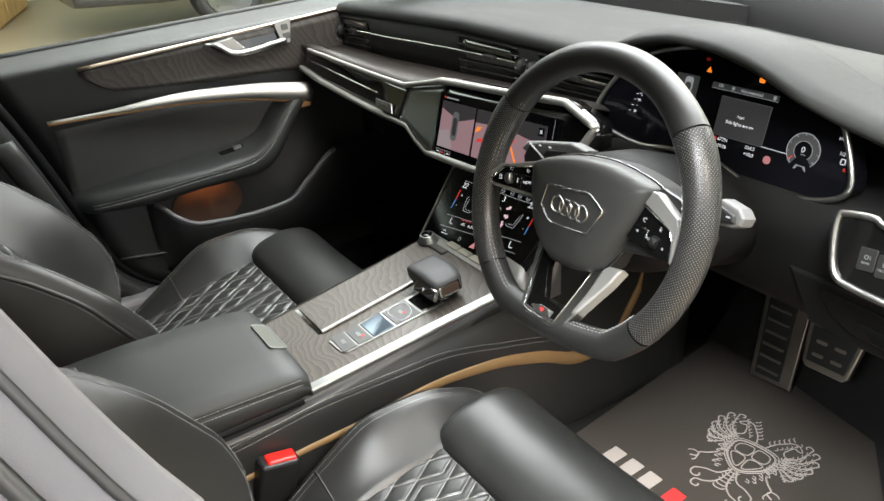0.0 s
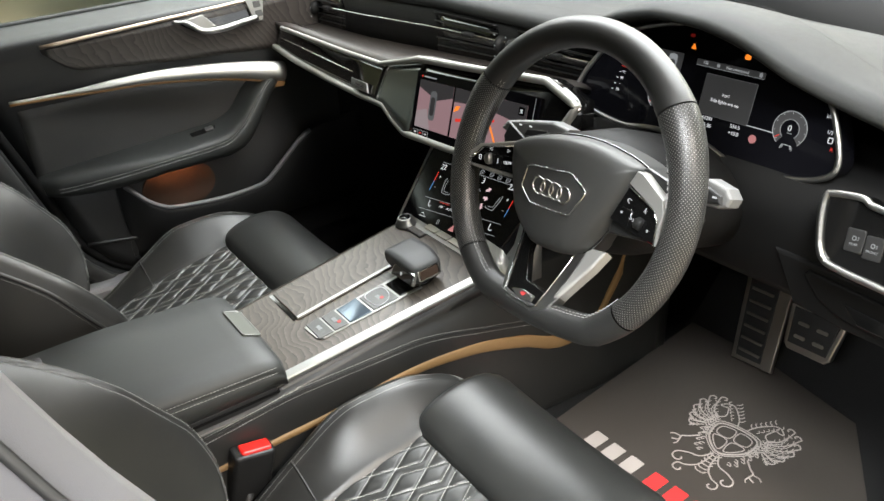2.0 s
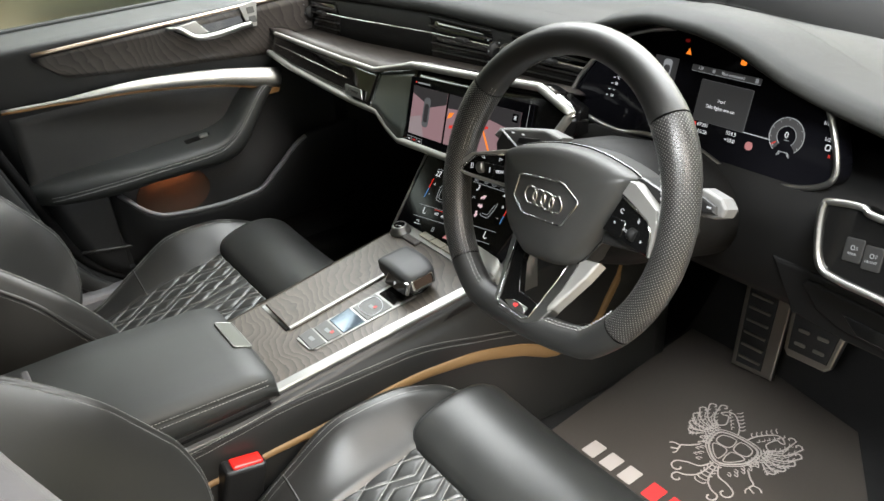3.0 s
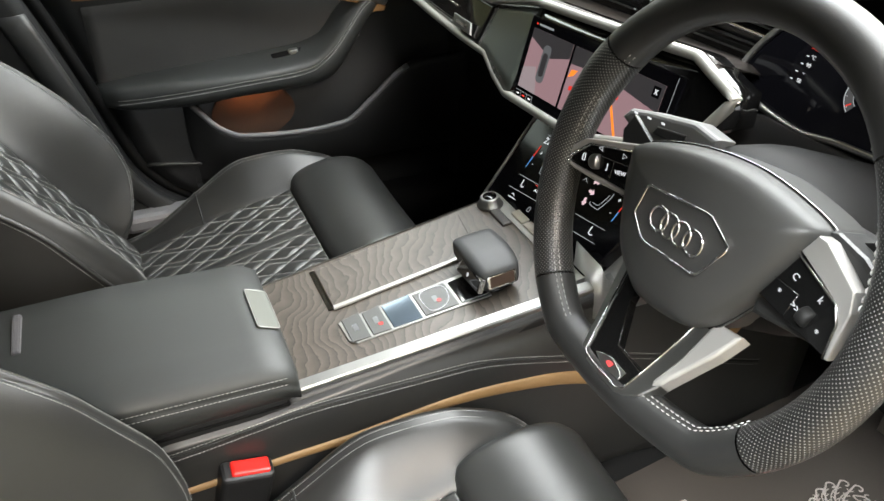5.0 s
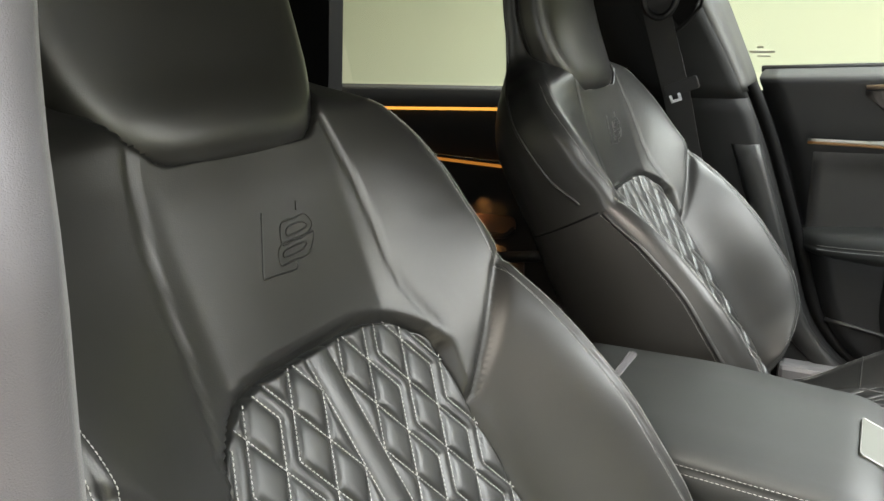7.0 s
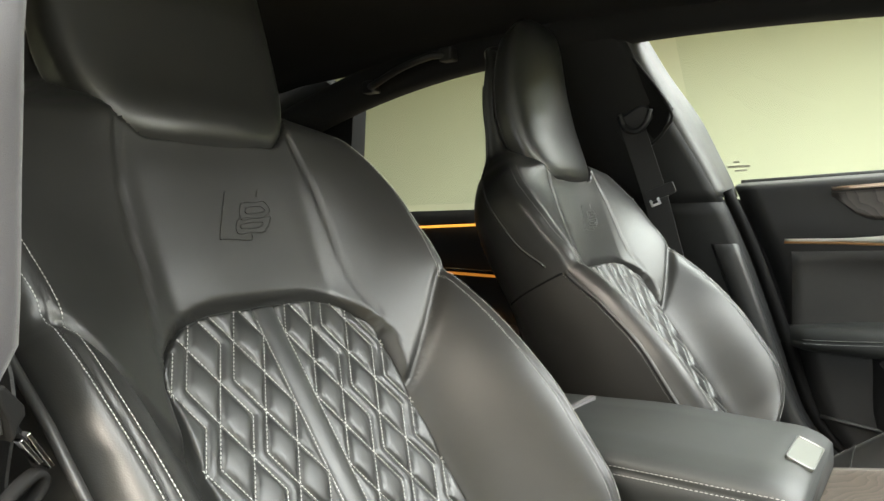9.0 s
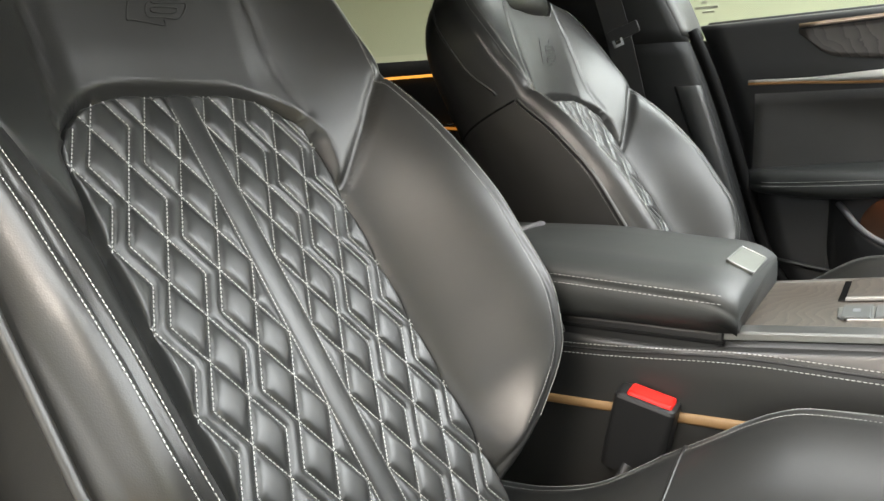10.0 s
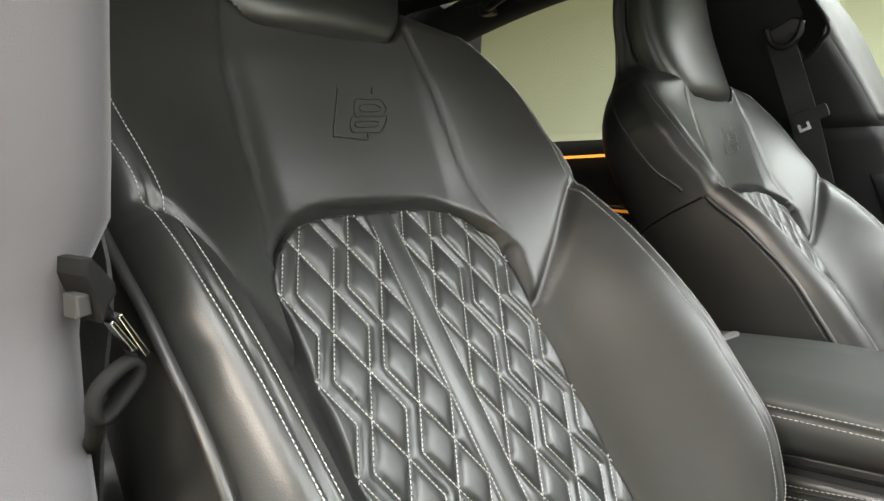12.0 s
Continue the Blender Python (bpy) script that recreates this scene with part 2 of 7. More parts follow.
WHEEL_SKIN = mat("worn_wheel_leather", (0.0135, 0.0137, 0.0134), 0.40, grain=0.35, scale=1100, kind="cells", bump_mm=0.12, vary=0.2, vscale=12, rvary=0.08)
FRAME_SILVER = mat("satin_frame_silver", (0.30, 0.30, 0.28), 0.52, 0.7, vary=0.06)
GLASS = glass_mat("clear_glass")

# ---- building blocks ----
def mesh_ob(name, verts, faces, material, parent=None, label="", smooth=True, uvs=None):
    me = bpy.data.meshes.new(name)
    me.from_pydata([tuple(map(float, v)) for v in verts], [], [tuple(map(int, f)) for f in faces])
    me.update()
    if smooth:
        me.polygons.foreach_set("use_smooth", [True] * len(me.polygons))
    if uvs is not None:
        layer = me.uv_layers.new(name="UVMap")
        idx = np.empty(len(me.loops), dtype=np.int32)
        me.loops.foreach_get("vertex_index", idx)
        layer.data.foreach_set("uv", np.asarray(uvs, dtype=np.float32)[idx].ravel())
    me.materials.append(material)
    ob = new(name, me)
    if parent is not None:
        ob.parent = parent
        if parent.type == "EMPTY":
            ob.matrix_parent_inverse = Matrix.Translation(-Vector(parent.location))
    return tagged(ob, label)


def part(name, bm, material, parent=None, label="", smooth=False):
    """Link a bmesh as one mesh object under a thing or a part."""
    bmesh.ops.recalc_face_normals(bm, faces=bm.faces)
    me = bpy.data.meshes.new(name)
    bm.to_mesh(me)
    bm.free()
    if smooth:
        me.polygons.foreach_set("use_smooth", [True] * len(me.polygons))
    me.materials.append(material)
    ob = new(name, me)
    if parent is not None:
        ob.parent = parent
        if parent.type == "EMPTY":
            ob.matrix_parent_inverse = Matrix.Translation(-Vector(parent.location))
    return tagged(ob, label)


def thing(name, at, label, category, group="", kind=""):
    ob = new(name)
    ob.empty_display_size = 0.05
    ob.location = at
    return tagged(ob, label, category, group, kind)


def interp(x, xs, ys):
    """Smooth monotone interpolation through the knots."""
    xs, ys, x = np.asarray(xs, float), np.asarray(ys, float), np.asarray(x, float)
    d = np.diff(ys) / np.diff(xs)
    m = np.concatenate([[d[0]], np.where(d[:-1] * d[1:] > 0, 2 * d[:-1] * d[1:] / (d[:-1] + d[1:] + 1e-12), 0), [d[-1]]])
    i = np.clip(np.searchsorted(xs, x) - 1, 0, len(xs) - 2)
    h = xs[i + 1] - xs[i]
    t = np.clip((x - xs[i]) / h, 0, 1)
    return ((2 * t**3 - 3 * t**2 + 1) * ys[i] + (t**3 - 2 * t**2 + t) * h * m[i] + (-2 * t**3 + 3 * t**2) * ys[i + 1] + (t**3 - t**2) * h * m[i + 1])


def smooth01(x):
    x = np.clip(x, 0, 1)
    return x * x * (3 - 2 * x)


def spline(pts, n=12, closed=False):
    """Catmull-Rom curve through the points."""
    p = [np.asarray(q, float) for q in pts]
    out, k = [], len(p)
    for i in range(k if closed else k - 1):
        a = p[(i - 1) % k] if closed or i > 0 else 2 * p[0] - p[1]
        b, c = p[i], p[(i + 1) % k]
        d = p[(i + 2) % k] if closed or i + 2 < k else 2 * p[-1] - p[-2]
        for j in range(n):
            t = j / n
            out.append(0.5 * (2 * b + (c - a) * t + (2 * a - 5 * b + 4 * c - d) * t * t + (3 * b - a - 3 * c + d) * t**3))
    if not closed:
        out.append(p[-1])
    return np.array(out)


def grid_faces(nr, nc, wrap=False):
    f = []
    for i in range(nr - 1):
        for j in range(nc if wrap else nc - 1):
            k = (j + 1) % nc
            f.append((i * nc + j, i * nc + k, (i + 1) * nc + k, (i + 1) * nc + j))
    return f


def loft(name, rings, material, parent=None, label="", closed=True, caps=True, smooth=True):
    """Skin a row of rings with equal numbers of points."""
    rings = [np.asarray(r, float) for r in rings]
    nc = len(rings[0])
    verts = np.concatenate(rings)
    faces = grid_faces(len(rings), nc, closed)
    if caps and closed:
        faces += [tuple(range(nc))[::-1], tuple(range((len(rings) - 1) * nc, len(rings) * nc))]
    ob = mesh_ob(name, verts, faces, material, parent, label, smooth)
    bm = bmesh.new()
    bm.from_mesh(ob.data)
    bmesh.ops.recalc_face_normals(bm, faces=bm.faces)
    bm.to_mesh(ob.data)
    bm.free()
    return ob


def tube(name, pts, r, material, parent=None, label="", n=8, closed=False, flat=1.0, up=(0, 0, 1)):
    """A round or flattened bar along a line; r may be a list."""
    p = np.asarray(pts, float)
    k = len(p)
    r = np.full(k, r) if np.isscalar(r) else np.asarray(r, float)
    t = (np.roll(p, -1, 0) - np.roll(p, 1, 0)) if closed else np.gradient(p, axis=0)
    t /= np.linalg.norm(t, axis=1)[:, None] + 1e-12
    u = np.asarray(up, float)
    rings = []
    for i in range(k):
        s = np.cross(t[i], u)
        s /= np.linalg.norm(s) + 1e-9
        w = np.cross(s, t[i])
        a = np.linspace(0, 2 * np.pi, n, endpoint=False)
        rings.append(p[i] + r[i] * (np.cos(a)[:, None] * s + flat * np.sin(a)[:, None] * w))
    if closed:
        rings.append(rings[0])
    return loft(name, rings, material, parent, label, caps=not closed)


def frame3(origin, ax, ay):
    """A pose from an origin and two axes; the third is their normal."""
    ax, ay = Vector(ax).normalized(), Vector(ay).normalized()
    az = ax.cross(ay).normalized()
    ay = az.cross(ax)
    m = Matrix((ax, ay, az)).transposed().to_4x4()
    m.translation = Vector(origin)
    return m


def plate(name, pts, depth, m, material, parent=None, label="", bevel=0.0, seg=2, holes=None, smooth=False):
    """A flat outline in the pose's xy plane, thickened by depth downwards along -z, with rounded edges."""
    bm = bmesh.new()
    vs = [bm.verts.new((x, y, 0)) for x, y in pts]
    f = bm.faces.new(vs)
    if f.normal.z < 0:
        f.normal_flip()
    f.normal_update()
    ext = bmesh.ops.extrude_face_region(bm, geom=[f])
    down = [g for g in ext["geom"] if isinstance(g, bmesh.types.BMVert)]
    bmesh.ops.translate(bm, vec=(0, 0, -depth), verts=down)
    if bevel:
        top = [e for e in bm.edges if all(abs(v.co.z) < 1e-7 for v in e.verts)]
        bmesh.ops.bevel(bm, geom=top, offset=bevel, segments=seg, affect="EDGES", profile=0.5)
    bmesh.ops.transform(bm, matrix=m, verts=bm.verts)
    return part(name, bm, material, parent, label, smooth)


def rounded(w, h, r, n=5, cx=0.0, cy=0.0):
    out = []
    for k, (sx, sy) in enumerate(((1, 1), (-1, 1), (-1, -1), (1, -1))):
        for i in range(n + 1):
            a = math.pi / 2 * (k + i / n)
            out.append((cx + sx * (w / 2 - r) + r * math.cos(a), cy + sy * (h / 2 - r) + r * math.sin(a)))
    return out


def box(name, lo, hi, material, parent=None, label="", bevel=0.0, seg=2, m=None):
    bm = bmesh.new()
    bmesh.ops.create_cube(bm, size=1)
    for v in bm.verts:
        v.co = Vector([(lo[i] + hi[i]) / 2 + v.co[i] * (hi[i] - lo[i]) for i in range(3)])
    if bevel:
        bmesh.ops.bevel(bm, geom=bm.edges[:], offset=bevel, segments=seg, affect="EDGES", profile=0.5)
    if m is not None:
        bmesh.ops.transform(bm, matrix=m, verts=bm.verts)
    return part(name, bm, material, parent, label)


def ring_mesh(name, m, R, r, material, parent=None, n=28, k=8, flat=1.0, sy=1.0, label=""):
    a = np.linspace(0, 2 * np.pi, n, endpoint=False)
    pts = np.stack([R * np.cos(a), R * sy * np.sin(a), 0 * a], 1)
    pts = np.array([m @ Vector(p) for p in pts])
    z = m.to_3x3() @ Vector((0, 0, 1))
    return tube(name, pts, r, material, parent, label, n=k, closed=True, flat=flat, up=tuple(z))


def lathe(name, m, profile, material, parent=None, n=24, label=""):
    """Turn a profile of (radius, height) about the pose's z."""
    rings = []
    for r, h in profile:
        a = np.linspace(0, 2 * np.pi, n, endpoint=False)
        rings.append([m @ Vector((r * math.cos(t), r * math.sin(t), h)) for t in a])
    return loft(name, rings, material, parent, label)


def stitch_mesh(name, lines, normal_of, parent, pitch=0.0034, length=0.0025, width=0.0008, lift=0.0003, material=None):
    """Rows of single stitches along lines that already lie on the surface; one joined mesh."""
    V, Fc = [], []
    for line in lines:
        p = np.asarray(line, float)
        seg = np.linalg.norm(np.diff(p, axis=0), axis=1)
        s = np.concatenate([[0], np.cumsum(seg)])
        if s[-1] < pitch:
            continue
        k = max(1, int(s[-1] / pitch))
        for c in (np.arange(k) + 0.5) * s[-1] / k:
            a = np.array([np.interp(c - length / 2, s, p[:, i]) for i in range(3)])
            b = np.array([np.interp(c + length / 2, s, p[:, i]) for i in range(3)])
            t = b - a
            L = np.linalg.norm(t)
            if L < 1e-6:
                continue
            t /= L
            nn = normal_of((a + b) / 2)
            side = np.cross(t, nn)
            side /= np.linalg.norm(side) + 1e-9
            i0 = len(V)
            mid = (a + b) / 2
            for q, wd, hh in ((a, 0.5, 0.0), (mid, 1.0, 1.0), (b, 0.5, 0.0)):
                for sg in (-1, 1):
                    V.append(q + side * sg * width / 2 * wd + nn * (lift + hh * width * 0.45))
                V.append(q + nn * (lift + hh * width * 0.45 + width * 0.35))
            for j in (0, 3):
                Fc += [(i0 + j, i0 + j + 3, i0 + j + 5, i0 + j + 2), (i0 + j + 2, i0 + j + 5, i0 + j + 4, i0 + j + 1)]
    if not V:
        return None
    ob = mesh_ob(name, V, Fc, material or THREAD, parent, "", smooth=True)
    return tagged(ob, kind="stuff")


def lettering(name, words, size, m, material, parent=None, align="CENTER", squash=1.0):
    """Words in the built-in font as a flat mesh."""
    cu = bpy.data.curves.new(name, "FONT")
    cu.body, cu.size, cu.align_x, cu.align_y, cu.extrude = words, size, align, "CENTER", 0.0002
    tmp = bpy.data.objects.new(name, cu)
    me = bpy.data.meshes.new_from_object(tmp)
    bpy.data.objects.remove(tmp)
    me.transform(m @ Matrix.Diagonal((squash, 1, 1, 1)))
    me.materials.clear()
    me.materials.append(material)
    ob = new(name, me)
    if parent is not None:
        ob.parent = parent
        if parent.type == "EMPTY":
            ob.matrix_parent_inverse = Matrix.Translation(-Vector(parent.location))
    return ob

# ---- showroom ----
FLOOR_TILE = mat("cream_floor", (0.225, 0.180, 0.120), 0.42, vary=0.12, vscale=0.8, rvary=0.06)
WALL = mat("cream_wall", (0.575, 0.60, 0.455), 0.8, vary=0.05, vscale=0.6)
CEIL = mat("white_ceiling", (0.7, 0.7, 0.66), 0.9, vary=0.05)


def slab(name, lo, hi, material, label=""):
    return tagged(box(name, lo, hi, material), label, kind="structure")


slab("floor", (-10, -16, -0.1), (7, 9, 0), FLOOR_TILE, "polished cream showroom floor")
slab("wall_west", (-10.2, -16, 0), (-10, 9, 4), WALL, "plain cream showroom wall")
for nm, lo, hi in (("wall_east", (7, -16, 0), (7.2, -1.5, 4)), ("wall_east_far", (7, 5.5, 0), (7.2, 9, 4)), ("wall_east_low", (7, -1.5, 0), (7.2, 5.5, 0.4)), ("wall_east_high", (7, -1.5, 3.2), (7.2, 5.5, 4))):
    slab(nm, lo, hi, WALL, "plain cream showroom wall")
# unseen window, added so the side fill has an opening
win = thing("window_3", (7.1, 2.0, 0.4), "unseen window in a grey frame, added for the side fill", "window", kind="structure")
for y in (-1.47, 0.85, 3.15, 5.47):
    box("window_frame", (7.05, y - 0.03, 0.4), (7.15, y + 0.03, 3.2), CEIL, win)
for z in (0.43, 3.17):
    box("window_frame", (7.05, -1.44, z - 0.03), (7.15, 5.44, z + 0.03), CEIL, win)
slab("wall_north", (-10.2, 9, 0), (7.2, 9.2, 4), WALL, "plain cream showroom wall")
slab("wall_south", (-10.2, -16.2, 0), (7.2, -16, 4), WALL, "plain cream showroom wall")
slab("ceiling", (-10.2, -16.2, 4), (7.2, 9.2, 4.2), CEIL, "white showroom ceiling")
# housings added for the unseen fill lamps
for at, sx, sy, watts, tint in LAMPS:
    t = thing("ceiling_light", (at[0], at[1], at[2] + 0.03), "unseen white panel added to house a fill lamp", "lamp", "ceiling lights")
    box("housing", (at[0] - sx / 2 - 0.03, at[1] - sy / 2 - 0.03, at[2] + 0.03), (at[0] + sx / 2 + 0.03, at[1] + sy / 2 + 0.03, at[2] + 0.10), CEIL, t, bevel=0.01)
    for cx in (-0.4, 0.4):
        box("hanger", (at[0] + cx * sx - 0.005, at[1] - 0.005, at[2] + 0.10), (at[0] + cx * sx + 0.005, at[1] + 0.005, 4.0), STEEL, t)

# ---- the car's shell ----
AMBER_SOFT = glow("amber_light_soft", (1.0, 0.36, 0.05), 0.35)
# passenger pillar's copy of the trim, with its shade put into the colour
PILLAR_SHADED = mat("shaded_pillar_trim", (0.0075, 0.0078, 0.0078), 0.7, spec=0.25, grain=0.6, scale=1500, bump_mm=0.15, vary=0.15)
GREY_JAMB = mat("dark_grey_jamb", (0.015, 0.0155, 0.015), 0.5, grain=0.5, scale=1500, bump_mm=0.15, vary=0.12)
PAINT = mat("grey_paint", (0.05, 0.052, 0.055), 0.3, 0.3, vary=0.05, coat=0.8)


def pillar_front(z):
    """The front edge of the middle pillar, along the car."""
    return float(interp(z, [0.35, 0.46, 0.49, 0.56, 0.66, 0.78, 0.87, 0.942, 1.007, 1.106, 1.22, 1.31], [0.33, 0.277, 0.237, 0.189, 0.157, 0.119, 0.088, 0.058, 0.028, -0.024, -0.077, -0.115]))


def window_edge(z):
    """Rear edge of the passenger window, along the car."""
    return float(interp(z, [0.95, 0.98, 1.05, 1.11, 1.20, 1.30], [0.062, 0.049, 0.020, -0.003, -0.050, -0.090]))


def pillar_in(z):
    return float(interp(z, [0.35, 0.60, 0.95, 1.10, 1.29], [0.695, 0.685, 0.665, 0.635, 0.565]))


carpet = tagged(box("floor_carpet", (-0.74, -1.6, 0.26), (0.74, 1.5, 0.325), CARPET), "black cabin carpet", "carpet", kind="structure")
# roof with a rounded rim
rings = []
for y, zc, hw in ((-1.9, 1.12, 0.50), (-1.5, 1.26, 0.55), (-0.9, 1.345, 0.58), (-0.2, 1.375, 0.59), (0.22, 1.355, 0.58), (0.47, 1.305, 0.56)):
    xs = np.linspace(-1, 1, 25)
    low = [(x * hw, y, zc - (0.09 if x < 0 else 0.015) * abs(x) ** 4) for x in xs]
    high = [(x * (hw + 0.03), y, zc + 0.045 - (0.10 if x < 0 else 0.02) * abs(x) ** 4) for x in xs[::-1]]
    rings.append(low + high)
tagged(loft("roof_lining", rings, LINING), "black cloth roof lining", "headliner", kind="structure")
for sg in (-1, 1):
    side = "driver" if sg > 0 else "passenger"
    # sill
    loft("door_sill", [[(sg * 0.66, y, 0.30), (sg * 0.66, y, 0.395), (sg * 0.69, y, 0.41), (sg * 0.80, y, 0.40), (sg * 0.82, y, 0.30)] for y in (-1.5, 0.0, 1.4)], HARD)
    tagged(scene.collection.objects[-1], "black plastic door sill", "sill", kind="structure")
    # middle pillar
    t = thing("pillar_trim_" + side, (sg * 0.70, 0.0, 0.35), "dark grey middle pillar trim with seat belt slot", "pillar trim", kind="structure")
    rings, jamb, lip = [], [], []
    for z in np.linspace(0.36, 1.31, 40):
        wd = float(interp(z, [0.35, 0.6, 0.95, 1.0, 1.3], [0.26, 0.20, 0.20, 0.27, 0.30]))
        if sg > 0:
            yf = float(interp(z, [0.35, 0.56, 0.73, 0.84, 0.87, 0.95, 1.012, 1.048, 1.081, 1.129, 1.31], [0.19, 0.105, 0.052, 0.030, 0.038, 0.045, 0.050, 0.031, 0.015, -0.006, -0.085]))
            xi = float(interp(z, [0.35, 0.60, 0.84, 0.87, 0.97, 1.012, 1.048, 1.081, 1.129, 1.31], [0.650, 0.640, 0.630, 0.618, 0.616, 0.615, 0.601, 0.587, 0.566, 0.487]))
            rings.append([(xi + 0.17, yf - 0.15, z), (xi + 0.13, yf - 0.075, z), (xi + 0.085, yf - 0.034, z), (xi + 0.045, yf - 0.010, z), (xi + 0.022, yf - 0.001, z), (xi + 0.010, yf - 0.001, z), (xi + 0.003, yf - 0.007, z), (xi, yf - 0.020, z), (xi, yf - wd * 0.5, z), (xi + 0.010, yf - wd, z), (xi + 0.14, yf - wd - 0.02, z)])
            jamb.append((xi + 0.053, yf - 0.0128, z))
            lip.append((xi + 0.083, yf - 0.030, z))
        else:
            yf, xi = pillar_front(z), pillar_in(z)
            rings.append([(sg * (xi + 0.035), yf, z), (sg * (xi + 0.012), yf - 0.004, z), (sg * xi, yf - 0.022, z), (sg * (xi - 0.004), yf - wd * 0.5, z), (sg * (xi + 0.004), yf - wd, z), (sg * (xi + 0.05), yf - wd, z), (sg * (xi + 0.06), yf - 0.03, z)])
    cut = 0.955 if sg < 0 else 0.50
    # driver's side takes the pale lit tone, passenger's the shaded one
    loft("lower_trim", [q for q in rings if q[0][2] <= cut], GREY_TRIM if sg > 0 else PILLAR_SHADED, t, "lower pillar panel")
    loft("upper_trim", [q for q in rings if q[0][2] >= cut - 0.02], GREY_TRIM if sg > 0 else PILLAR_SHADED, t, "upper pillar panel")
    # seal along the opening
    if sg > 0:
        tube("door_seal", jamb, 0.0028, RUBBER, t, "black rubber door seal", n=8)
        tube("jamb_lip", lip, 0.0045, HARD, t, "black jamb edge", n=8)
    if sg < 0:
        tube("door_seal", [(sg * (pillar_in(z) + 0.050), pillar_front(z) + 0.010, z) for z in np.linspace(0.40, 0.966, 30)], 0.011, VOID, t, "black rubber door seal", n=10)
        # strip between the trim's edge and the window
        strip = []
        for z in np.linspace(0.955, 1.30, 24):
            xo = float(interp(z, [0.955, 0.99, 1.30], [0.800, 0.812, 0.640]))
            yo, yi, xn = window_edge(z), pillar_front(z) - 0.004, pillar_in(z) + 0.012
            strip.append([(-xn, yi, z), (-xn - 0.3 * (xo - xn), yi + 0.40 * (yo - yi) + 0.004, z), (-xo, yo, z), (-xo - 0.02, yo - 0.02, z), (-xo, yi - 0.05, z), (-xn - 0.01, yi - 0.03, z)])
        loft("window_jamb", strip, GREY_JAMB, t, "dark grey jamb strip beside the window")
        # strip added behind the seal to block light leaking through the gap
        loft("jamb_backing", [[(-0.77, pillar_front(z) - 0.06, z), (-0.77, pillar_front(z) + 0.05, z), (-0.80, pillar_front(z) + 0.05, z), (-0.80, pillar_front(z) - 0.06, z)] for z in np.linspace(0.36, 0.95, 20)], RUBBER, t, "black backing added to stop light through the seal gap", smooth=False)
        # raised strip on the lower trim
        raised = []
        for z in np.linspace(0.40, 0.866, 18):
            e = 0.004 * math.sqrt(max(0.0, 1 - max(0.0, (z - 0.85) / 0.016) ** 2))
            xn, yf = pillar_in(z), pillar_front(z)
            raised.append([(-xn + 0.002, yf - 0.052, z), (-xn + 0.002 + e, yf - 0.046, z), (-xn + 0.002 + e, yf - 0.014, z), (-xn - 0.006 + e, yf - 0.006, z), (-xn - 0.02, yf - 0.006, z), (-xn - 0.02, yf - 0.052, z)])
        loft("raised_strip", raised, GREY_JAMB, t, "raised grey strip on the pillar")
    # roof rail over the windows, front and rear pillars
    lift = 0.10 if sg > 0 else 0.0
    rail = spline([(sg * 0.585, 0.62, 1.235 + lift * 0.85), (sg * 0.60, 0.30, 1.275 + lift), (sg * 0.605, -0.1, 1.290 + lift), (sg * 0.60, -0.55, 1.262), (sg * 0.59, -0.95, 1.16), (sg * 0.60, -1.35, 1.0)], 8)
    tube("roof_rail_" + side, rail, 0.045, LINING, n=12)
    tagged(scene.collection.objects[-1], "black cloth-covered roof rail", "roof rail", kind="structure")
    post = spline([(sg * 0.585, 0.62, 1.235 + lift * 0.85), (sg * 0.63, 0.85, 1.15 + lift * 0.7), (sg * 0.68, 1.10, 1.04 + lift * 0.4), (sg * 0.72, 1.32, 0.95)], 8)
    tube("windscreen_pillar_" + side, post, 0.042, LINING, n=12)
    tagged(scene.collection.objects[-1], "black windscreen pillar", "pillar", kind="structure")
tagged(loft("roof_front_rail", [[(x, 0.48 + 0.05 * (1 - (x / 0.6) ** 2) + 0.03 * math.cos(a), 1.285 + 0.02 * math.sin(a) - 0.05 * (x / 0.6) ** 2) for a in np.linspace(0, 6.283, 10, endpoint=False)] for x in np.linspace(-0.6, 0.6, 15)], LINING), "black roof edge over the windscreen", "roof rail", kind="structure")

for sg in (-1, 1):
    tagged(box("kick_panel", (sg * 0.72 - 0.03, 0.86, 0.28), (sg * 0.72 + 0.03, 1.40, 0.99), CARPET), "black carpeted footwell side", "trim", kind="structure")
